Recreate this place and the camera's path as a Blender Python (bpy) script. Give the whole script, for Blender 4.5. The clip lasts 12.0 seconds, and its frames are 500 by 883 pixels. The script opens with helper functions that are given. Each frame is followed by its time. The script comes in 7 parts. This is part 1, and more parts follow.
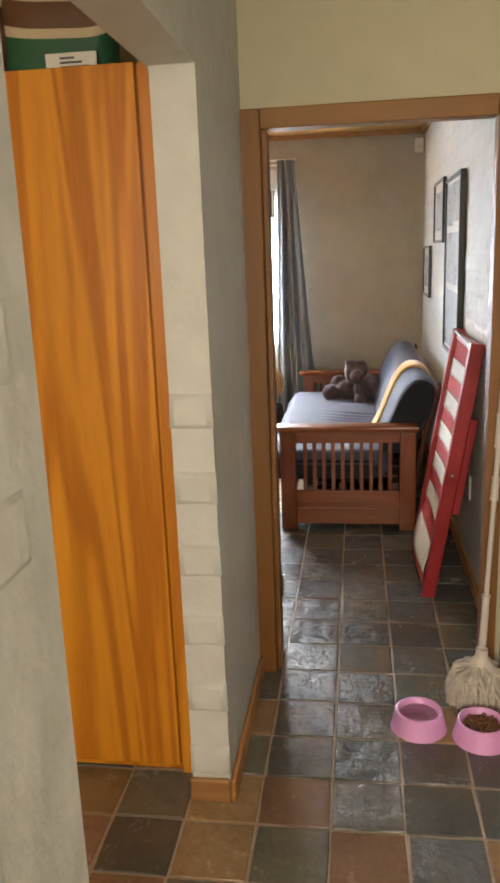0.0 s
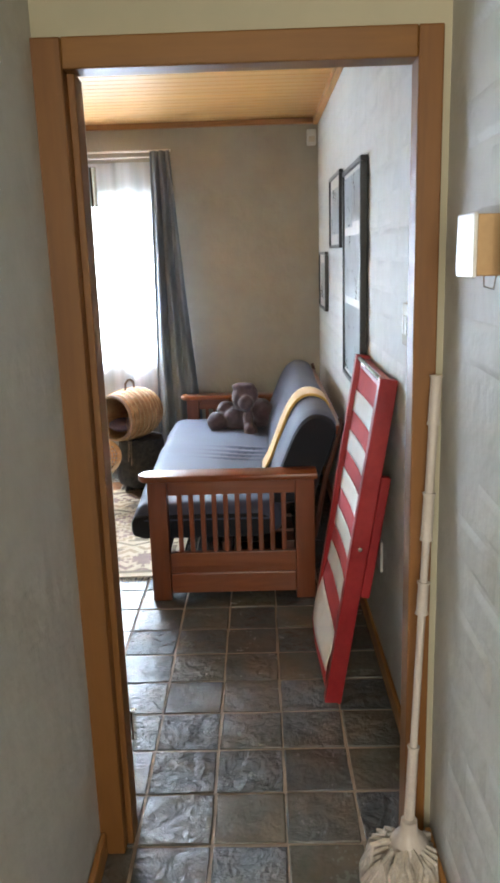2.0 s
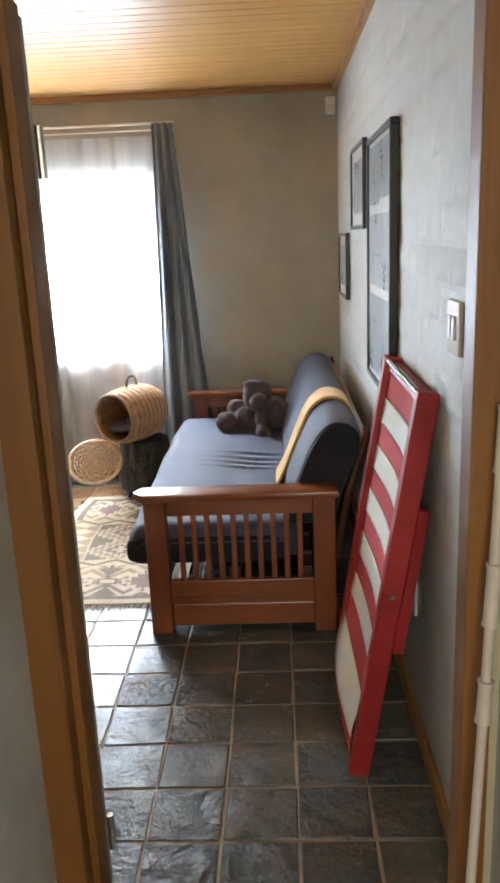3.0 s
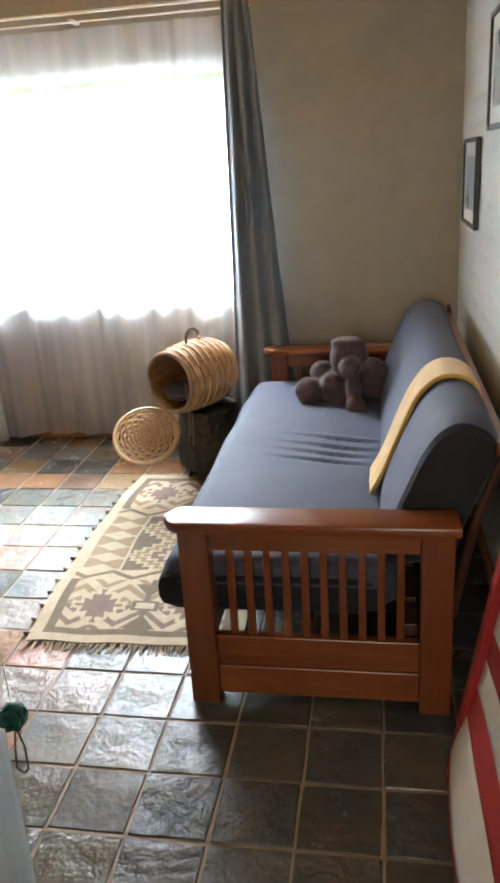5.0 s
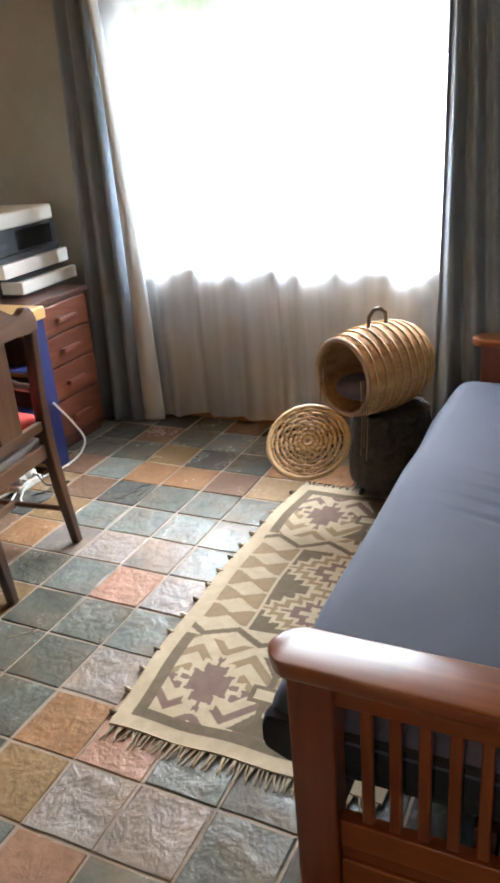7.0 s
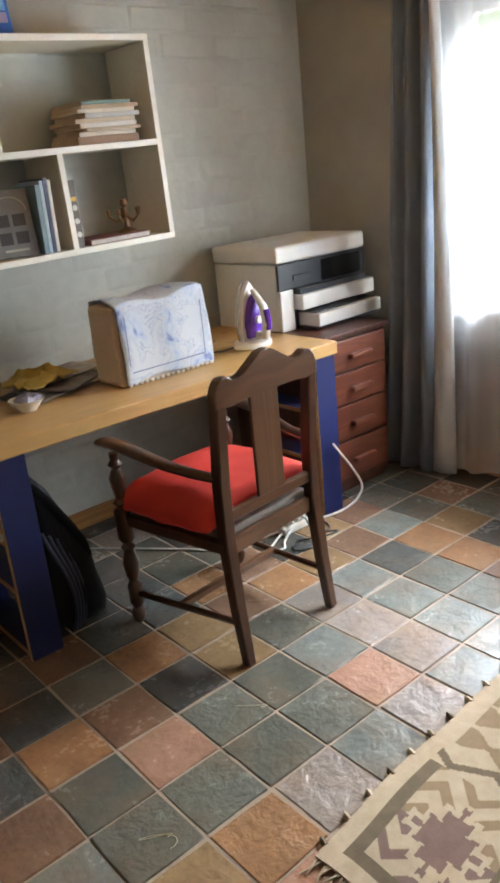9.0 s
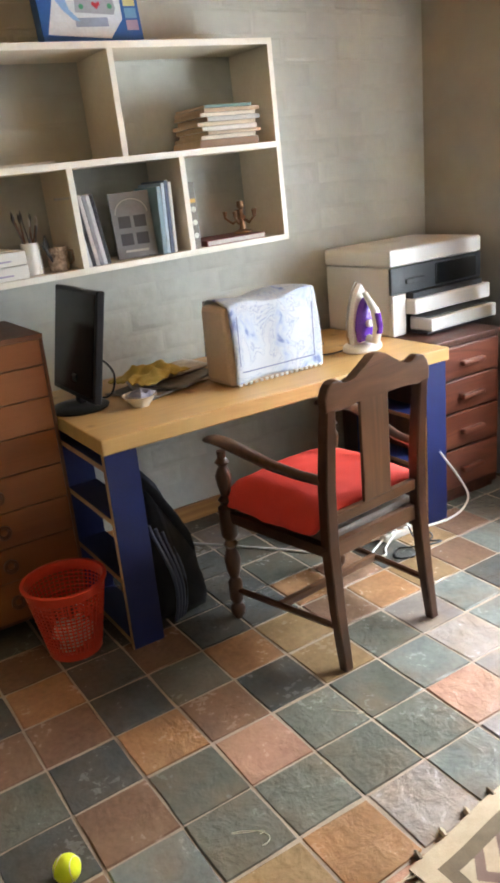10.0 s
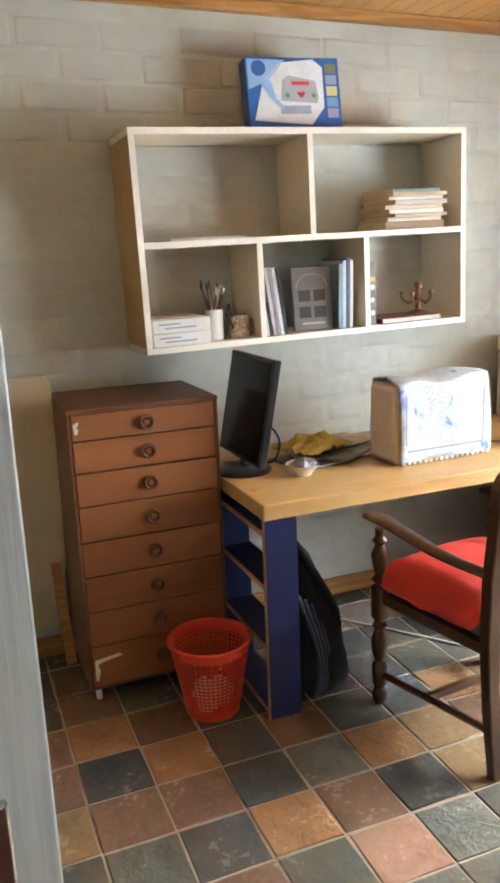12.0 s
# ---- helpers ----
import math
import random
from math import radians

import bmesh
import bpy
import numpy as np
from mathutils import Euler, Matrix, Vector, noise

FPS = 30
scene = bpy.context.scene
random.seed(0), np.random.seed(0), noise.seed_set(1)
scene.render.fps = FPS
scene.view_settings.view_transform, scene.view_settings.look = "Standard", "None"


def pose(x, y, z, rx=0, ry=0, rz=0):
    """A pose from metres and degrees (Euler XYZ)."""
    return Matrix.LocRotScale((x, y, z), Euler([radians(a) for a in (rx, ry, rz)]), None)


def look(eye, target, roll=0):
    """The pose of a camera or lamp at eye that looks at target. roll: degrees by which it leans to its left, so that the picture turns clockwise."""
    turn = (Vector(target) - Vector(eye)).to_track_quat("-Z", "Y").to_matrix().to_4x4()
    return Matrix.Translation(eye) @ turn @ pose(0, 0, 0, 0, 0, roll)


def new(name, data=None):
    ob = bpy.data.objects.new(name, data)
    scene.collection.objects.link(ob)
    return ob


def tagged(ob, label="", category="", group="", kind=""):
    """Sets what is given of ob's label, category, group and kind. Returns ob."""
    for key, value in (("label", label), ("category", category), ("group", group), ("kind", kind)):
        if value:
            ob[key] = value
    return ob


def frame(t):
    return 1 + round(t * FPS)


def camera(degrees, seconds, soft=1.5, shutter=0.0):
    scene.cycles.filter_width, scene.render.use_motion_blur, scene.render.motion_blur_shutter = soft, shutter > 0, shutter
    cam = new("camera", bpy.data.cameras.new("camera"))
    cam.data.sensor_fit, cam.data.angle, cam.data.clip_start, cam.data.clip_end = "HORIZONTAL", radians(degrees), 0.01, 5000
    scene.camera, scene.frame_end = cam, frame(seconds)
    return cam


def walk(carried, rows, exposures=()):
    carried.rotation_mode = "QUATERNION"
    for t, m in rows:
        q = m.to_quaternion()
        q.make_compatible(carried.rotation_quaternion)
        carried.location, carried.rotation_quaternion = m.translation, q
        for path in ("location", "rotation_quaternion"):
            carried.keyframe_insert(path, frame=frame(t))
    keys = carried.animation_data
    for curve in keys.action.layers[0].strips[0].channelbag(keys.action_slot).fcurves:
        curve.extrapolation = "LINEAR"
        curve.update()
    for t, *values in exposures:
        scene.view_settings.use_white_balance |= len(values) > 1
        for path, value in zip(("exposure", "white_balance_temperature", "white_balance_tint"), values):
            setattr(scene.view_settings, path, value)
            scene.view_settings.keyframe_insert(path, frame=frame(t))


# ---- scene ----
cam = camera(36.1, 12.0, soft=3.2)
PATH = [
    (0, (0.174, 0.299, 1.58), (-0.106, 2.221, 1.104), -2.2),
    (0.5, (0.153, 0.478, 1.59), (0.0, 2.416, 1.119), -2.0),
    (1, (0.189, 0.687, 1.581), (0.116, 2.63, 1.114), -1.9),
    (1.5, (0.261, 0.938, 1.587), (0.225, 2.882, 1.121), -1.7),
    (2, (0.263, 1.189, 1.576), (0.23, 3.132, 1.105), -1.8),
    (2.5, (0.252, 1.432, 1.585), (0.205, 3.372, 1.101), -2.0),
    (2.7, (0.271, 1.525, 1.585), (0.212, 3.463, 1.092), -2.1),
    (4.3, (0.306, 2.342, 1.554), (0.076, 4.229, 0.935), -3.5),
    (4.5, (0.295, 2.447, 1.519), (0.035, 4.329, 0.895), -3.2),
    (5, (0.294, 2.662, 1.539), (-0.04, 4.513, 0.858), -3.6),
    (5.5, (0.22, 2.853, 1.524), (-0.199, 4.672, 0.806), -3.8),
    (6, (0.179, 3.066, 1.448), (-0.346, 4.853, 0.719), -4.1),
    (6.5, (0.201, 3.31, 1.51), (-0.449, 5.032, 0.728), -3.8),
    (6.7, (0.215, 3.407, 1.503), (-0.507, 5.098, 0.715), -4.3),
    (8.3, (0.087, 3.879, 1.508), (-1.19, 5.246, 0.802), -4.8),
    (8.5, (0.081, 3.896, 1.512), (-1.255, 5.212, 0.816), -5.0),
    (9, (0.063, 3.914, 1.507), (-1.399, 5.101, 0.833), -5.7),
    (9.5, (0.055, 3.905, 1.511), (-1.491, 4.988, 0.853), -6.0),
    (10, (0.049, 3.885, 1.515), (-1.565, 4.872, 0.867), -5.6),
    (10.5, (0.032, 3.86, 1.522), (-1.638, 4.756, 0.881), -4.9),
    (11, (0.008, 3.838, 1.522), (-1.715, 4.647, 0.908), -3.9),
    (11.5, (-0.002, 3.819, 1.525), (-1.771, 4.569, 0.971), -3.0),
    (12, (0.004, 3.796, 1.543), (-1.807, 4.51, 1.083), -2.3),
]
EXPOSURES = [(0.0, 1.33, 6450, 14), (0.5, 1.33, 6300, 13), (1.5, 1.35, 5650, 9), (2.5, 1.2, 5850, 9), (4.5, 0.95, 6100, 9.5), (6.5, 0.75, 6200, 10), (8.5, 0.22, 6350, 13),
             (9.5, 0.65, 6350, 11), (10.0, 0.85, 6350, 11), (10.5, 0.97, 6350, 11), (11.0, 1.1, 6350, 11), (12.0, 1.25, 6350, 11)]
walk(cam, [(t, look(eye, target, roll)) for t, eye, target, roll in PATH], EXPOSURES)

# ---- world and light ----
world = bpy.data.worlds.new("world")
scene.world = world
world.use_nodes = True
wn, wl = world.node_tree.nodes, world.node_tree.links
sky = wn.new("ShaderNodeTexSky")
sky.sky_type, sky.sun_disc = "NISHITA", False
sky.sun_elevation, sky.sun_rotation = radians(48), radians(20)
wl.new(sky.outputs[0], wn["Background"].inputs[0])
wn["Background"].inputs[1].default_value = 0.1


def area_lamp(name, m, width, height, watts, color):
    data = bpy.data.lights.new(name, "AREA")
    data.shape, data.size, data.size_y, data.energy, data.color = "RECTANGLE", width, height, watts, color
    ob = new(name, data)
    ob.matrix_world = m
    return ob


# daylight through the far window, and through the kitchen window behind the start of the walk
area_lamp("sky_over_window", look((-1.25, 9.2, 3.35), (-1.25, 6.2, 0.5)), 3.6, 1.5, 1350, (0.90, 0.965, 1.0))
area_lamp("daylight_in_window", look((-1.25, 7.13, 1.26), (-1.25, 3.0, 1.40)), 1.58, 0.82, 62, (0.90, 0.965, 1.0))
area_lamp("kitchen_daylight", look((-0.1, -1.15, 1.65), (-0.05, 1.6, 0.9)), 1.2, 1.3, 38, (1.0, 0.85, 0.61))

# ---- small helpers ----
INVERSE = {}


def thing(name, label, category, m=None, group="", kind=""):
    """An empty at the base of a thing. Parts are given in world metres, or in the thing's own where a pose m is given with local=True."""
    ob = new(name)
    ob.empty_display_size = 0.05
    if m is not None:
        ob.matrix_basis = m
    INVERSE[ob.name] = ob.matrix_basis.inverted()
    return tagged(ob, label, category, group, kind)


def part(name, bm, material, parent=None, label="", smooth=False, local=True):
    me = bpy.data.meshes.new(name)
    if parent is not None and not local:
        bm.transform(INVERSE[top_of(parent).name])
    bmesh.ops.recalc_face_normals(bm, faces=bm.faces)
    bm.to_mesh(me)
    bm.free()
    me.materials.append(material)
    if smooth:
        me.shade_smooth()
        me.set_sharp_from_angle(angle=radians(40))
    ob = new(name, me)
    if parent is not None:
        ob.parent = parent
    if label:
        tagged(ob, label)
    return ob


def top_of(ob):
    while ob.parent is not None:
        ob = ob.parent
    return ob


def whole(name, bm, material, label, category, m=None, group="", kind="", smooth=False):
    """A thing that is one mesh."""
    ob = part(name, bm, material, None, "", smooth)
    if m is not None:
        ob.matrix_basis = m
    INVERSE[ob.name] = ob.matrix_basis.inverted()
    return tagged(ob, label, category, group, kind)


def setting(name, bm, material, label="", category="", smooth=False):
    ob = part(name, bm, material, None, "", smooth)
    INVERSE[ob.name] = Matrix.Identity(4)
    return tagged(ob, label, category, "", "structure")


def box(bm, x0, x1, y0, y1, z0, z1, bevel=0.0, m=None, segments=2):
    r = bmesh.ops.create_cube(bm, size=1.0)
    vs = r["verts"]
    bmesh.ops.transform(bm, verts=vs, matrix=Matrix.Translation(((x0 + x1) / 2, (y0 + y1) / 2, (z0 + z1) / 2)) @ Matrix.Diagonal((x1 - x0, y1 - y0, z1 - z0, 1)))
    if bevel:
        es = list({e for v in vs for e in v.link_edges})
        g = bmesh.ops.bevel(bm, geom=es, offset=bevel, segments=segments, affect="EDGES", profile=0.5)
        vs = list({v for f in g["faces"] for v in f.verts} | {v for v in vs if v.is_valid})
    if m is not None:
        bmesh.ops.transform(bm, verts=[v for v in vs if v.is_valid], matrix=m)
    return bm


def boxed(*a, **k):
    return box(bmesh.new(), *a, **k)


def lathe(bm, profile, n=24, m=None, closed=False):
    """Turn (radius, height) pairs round z."""
    rings = []
    for r, z in profile:
        rings.append([bm.verts.new((r * math.cos(2 * math.pi * k / n), r * math.sin(2 * math.pi * k / n), z)) for k in range(n)] if r > 1e-5 else [bm.verts.new((0, 0, z))])
    if closed:
        rings.append(rings[0])
    for a, b in zip(rings, rings[1:]):
        for k in range(n):
            q = [a[k % len(a)], a[(k + 1) % len(a)], b[(k + 1) % len(b)], b[k % len(b)]]
            q = list(dict.fromkeys(q))
            if len(q) > 2:
                bm.faces.new(q)
    vs = {v for r in rings for v in r}
    if m is not None:
        bmesh.ops.transform(bm, verts=list(vs), matrix=m)
    return bm


def sweep(bm, pts, radius, n=8, closed=False, flat=1.0):
    """A round rod along points; radius is one number or one for each point."""
    pts = [Vector(p) for p in pts]
    count = len(pts)
    radii = radius if isinstance(radius, (list, tuple)) else [radius] * count
    rings, side = [], None
    for i, p in enumerate(pts):
        a = pts[(i - 1) % count] if closed or i else p
        b = pts[(i + 1) % count] if closed or i < count - 1 else p
        d = (b - a).normalized()
        if side is None:
            side = d.orthogonal().normalized()
        side = (side - d * side.dot(d)).normalized()
        up = d.cross(side)
        rings.append([bm.verts.new(p + radii[i] * (side * math.cos(2 * math.pi * k / n) + flat * up * math.sin(2 * math.pi * k / n))) for k in range(n)])
    pairs = list(zip(rings, rings[1:])) + ([(rings[-1], rings[0])] if closed else [])
    for a, b in pairs:
        for k in range(n):
            bm.faces.new((a[k], a[(k + 1) % n], b[(k + 1) % n], b[k]))
    if not closed:
        bm.faces.new(rings[0][::-1])
        bm.faces.new(rings[-1])
    return bm


def curved(pts, n=6):
    """A smooth line through the points, n steps from one to the next."""
    q = [Vector(v) for v in pts]
    q = [q[0] * 2 - q[1]] + q + [q[-1] * 2 - q[-2]]
    out = []
    for a, b, c, d in zip(q, q[1:], q[2:], q[3:]):
        for k in range(n):
            t = k / n
            out.append(0.5 * (2 * b + (c - a) * t + (2 * a - 5 * b + 4 * c - d) * t ** 2 + (3 * b - a - 3 * c + d) * t ** 3))
    return out + [q[-2]]


def prism(bm, outline, depth, m=None, bevel=0.0):
    """An outline in the xy plane, raised by depth along z."""
    lo = [bm.verts.new((x, y, 0)) for x, y in outline]
    hi = [bm.verts.new((x, y, depth)) for x, y in outline]
    faces = [bm.faces.new(lo[::-1]), bm.faces.new(hi)]
    for k in range(len(outline)):
        faces.append(bm.faces.new((lo[k], lo[(k + 1) % len(lo)], hi[(k + 1) % len(lo)], hi[k])))
    vs = lo + hi
    if bevel:
        es = list({e for f in faces[:2] for e in f.edges})
        g = bmesh.ops.bevel(bm, geom=es, offset=bevel, segments=2, affect="EDGES", profile=0.5)
        vs = list({v for f in g["faces"] for v in f.verts} | {v for v in vs if v.is_valid})
    if m is not None:
        bmesh.ops.transform(bm, verts=[v for v in vs if v.is_valid], matrix=m)
    return bm


def grid(bm, nu, nv, place):
    """A sheet of nu x nv cells whose corners are place(u, v), u and v from 0 to 1."""
    vs = [[bm.verts.new(place(i / nu, j / nv)) for j in range(nv + 1)] for i in range(nu + 1)]
    for i in range(nu):
        for j in range(nv):
            bm.faces.new((vs[i][j], vs[i + 1][j], vs[i + 1][j + 1], vs[i][j + 1]))
    return bm


def rough_up(bm, amount, scale, seed=0.0):
    for v in bm.verts:
        v.co += noise.noise_vector(v.co * scale + Vector((seed, seed * 1.7, seed * 0.3))) * amount
    return bm


# ---- materials ----
def surface(name, dark, light, scale=6.0, rough=(0.5, 0.7), bump=0.2, fine=60.0, stretch=(1, 1, 1), metal=0.0, stain=0.35, distance=0.004, random_tint=0.0, detail=6.0, coat=0.0, sheen=0.0):
    """A two-scale surface: broad patches between two colours, fine grain in colour, gloss and relief."""
    mat = bpy.data.materials.new(name)
    mat.use_nodes = True
    n, l = mat.node_tree.nodes, mat.node_tree.links
    bsdf = n["Principled BSDF"]
    tc, mp = n.new("ShaderNodeTexCoord"), n.new("ShaderNodeMapping")
    mp.inputs["Scale"].default_value = stretch
    l.new(tc.outputs["Object"], mp.inputs["Vector"])
    info = n.new("ShaderNodeObjectInfo")
    shift = n.new("ShaderNodeVectorMath")
    shift.operation = "ADD"
    mul = n.new("ShaderNodeMath")
    mul.operation, mul.inputs[1].default_value = "MULTIPLY", 37.0
    l.new(info.outputs["Random"], mul.inputs[0])
    l.new(mp.outputs[0], shift.inputs[0])
    l.new(mul.outputs[0], shift.inputs[1])
    a, b = n.new("ShaderNodeTexNoise"), n.new("ShaderNodeTexNoise")
    a.inputs["Scale"].default_value, a.inputs["Detail"].default_value, a.inputs["Distortion"].default_value = scale, detail, 0.6
    b.inputs["Scale"].default_value, b.inputs["Detail"].default_value = fine, 4.0
    for t in (a, b):
        l.new(shift.outputs[0], t.inputs["Vector"])
    mixv = n.new("ShaderNodeMix")
    mixv.inputs[0].default_value = stain
    l.new(a.outputs["Fac"], mixv.inputs[2])
    l.new(b.outputs["Fac"], mixv.inputs[3])
    ramp = n.new("ShaderNodeValToRGB")
    ramp.color_ramp.elements[0].position, ramp.color_ramp.elements[1].position = 0.32, 0.68
    ramp.color_ramp.elements[0].color, ramp.color_ramp.elements[1].color = (*dark, 1), (*light, 1)
    l.new(mixv.outputs[0], ramp.inputs[0])
    colour = ramp.outputs[0]
    if random_tint:
        hsv, rng = n.new("ShaderNodeHueSaturation"), n.new("ShaderNodeMapRange")
        rng.inputs[3].default_value, rng.inputs[4].default_value = 1 - random_tint, 1 + random_tint
        l.new(info.outputs["Random"], rng.inputs[0])
        l.new(rng.outputs[0], hsv.inputs["Value"])
        l.new(colour, hsv.inputs["Color"])
        colour = hsv.outputs[0]
    l.new(colour, bsdf.inputs["Base Color"])
    rr = n.new("ShaderNodeMapRange")
    rr.inputs[1].default_value, rr.inputs[2].default_value = 0.3, 0.7
    rr.inputs[3].default_value, rr.inputs[4].default_value = rough
    l.new(mixv.outputs[0], rr.inputs[0])
    l.new(rr.outputs[0], bsdf.inputs["Roughness"])
    if bump:
        bp = n.new("ShaderNodeBump")
        bp.inputs["Strength"].default_value, bp.inputs["Distance"].default_value = bump, distance
        l.new(mixv.outputs[0], bp.inputs["Height"])
        l.new(bp.outputs[0], bsdf.inputs["Normal"])
    bsdf.inputs["Metallic"].default_value = metal
    bsdf.inputs["Coat Weight"].default_value = coat
    bsdf.inputs["Coat Roughness"].default_value = 0.25
    bsdf.inputs["Sheen Weight"].default_value = sheen
    return mat


def wood(name, dark, light, axis=2, ring=9.0, rough=(0.3, 0.45), bump=0.12, coat=0.0, bold=0.5, knots=False):
    """Wood with its grain along an axis: stretched bands with a wandering line, and fine pores."""
    mat = bpy.data.materials.new(name)
    mat.use_nodes = True
    n, l = mat.node_tree.nodes, mat.node_tree.links
    bsdf = n["Principled BSDF"]
    tc, mp = n.new("ShaderNodeTexCoord"), n.new("ShaderNodeMapping")
    s = [1.0, 1.0, 1.0]
    s[axis] = 0.09
    mp.inputs["Scale"].default_value = s
    l.new(tc.outputs["Object"], mp.inputs["Vector"])
    info, mul, shift = n.new("ShaderNodeObjectInfo"), n.new("ShaderNodeMath"), n.new("ShaderNodeVectorMath")
    mul.operation, mul.inputs[1].default_value, shift.operation = "MULTIPLY", 23.0, "ADD"
    l.new(info.outputs["Random"], mul.inputs[0])
    l.new(mp.outputs[0], shift.inputs[0])
    l.new(mul.outputs[0], shift.inputs[1])
    a, b = n.new("ShaderNodeTexNoise"), n.new("ShaderNodeTexNoise")
    a.inputs["Scale"].default_value, a.inputs["Detail"].default_value, a.inputs["Distortion"].default_value = ring, 2.0, 1.2
    b.inputs["Scale"].default_value, b.inputs["Detail"].default_value = 130.0, 3.0
    for t in (a, b):
        l.new(shift.outputs[0], t.inputs["Vector"])
    bands = n.new("ShaderNodeMath")
    bands.operation, bands.inputs[1].default_value = "MULTIPLY", 34.0
    l.new(a.outputs["Fac"], bands.inputs[0])
    sine = n.new("ShaderNodeMath")
    sine.operation = "SINE"
    l.new(bands.outputs[0], sine.inputs[0])
    half = n.new("ShaderNodeMapRange")
    half.inputs[1].default_value = -1.0
    l.new(sine.outputs[0], half.inputs[0])
    m1 = n.new("ShaderNodeMix")
    m1.inputs[0].default_value = 1 - bold
    l.new(half.outputs[0], m1.inputs[2])
    l.new(a.outputs["Fac"], m1.inputs[3])
    m2 = n.new("ShaderNodeMix")
    m2.inputs[0].default_value = 0.25
    l.new(m1.outputs[0], m2.inputs[2])
    l.new(b.outputs["Fac"], m2.inputs[3])
    ramp = n.new("ShaderNodeValToRGB")
    ramp.color_ramp.elements[0].position, ramp.color_ramp.elements[1].position = 0.2, 0.72
    ramp.color_ramp.elements[0].color, ramp.color_ramp.elements[1].color = (*dark, 1), (*light, 1)
    l.new(m2.outputs[0], ramp.inputs[0])
    if knots:
        cell, ring_, ink = n.new("ShaderNodeTexVoronoi"), n.new("ShaderNodeMapRange"), n.new("ShaderNodeMix")
        ink.data_type = "RGBA"
        cell.inputs["Scale"].default_value = 5.0
        l.new(tc.outputs["Object"], cell.inputs["Vector"])
        ring_.inputs[1].default_value, ring_.inputs[2].default_value, ring_.inputs[3].default_value, ring_.inputs[4].default_value = 0.06, 0.13, 0.8, 0.0
        l.new(cell.outputs["Distance"], ring_.inputs[0])
        l.new(ring_.outputs[0], ink.inputs[0])
        l.new(ramp.outputs[0], ink.inputs[6])
        ink.inputs[7].default_value = (dark[0] * 0.45, dark[1] * 0.35, dark[2] * 0.3, 1)
        l.new(ink.outputs[2], bsdf.inputs["Base Color"])
    else:
        l.new(ramp.outputs[0], bsdf.inputs["Base Color"])
    rr = n.new("ShaderNodeMapRange")
    rr.inputs[3].default_value, rr.inputs[4].default_value = rough
    l.new(m2.outputs[0], rr.inputs[0])
    l.new(rr.outputs[0], bsdf.inputs["Roughness"])
    bp = n.new("ShaderNodeBump")
    bp.inputs["Strength"].default_value, bp.inputs["Distance"].default_value = bump, 0.002
    l.new(m2.outputs[0], bp.inputs["Height"])
    l.new(bp.outputs[0], bsdf.inputs["Normal"])
    bsdf.inputs["Coat Weight"].default_value, bsdf.inputs["Coat Roughness"].default_value = coat, 0.2
    return mat


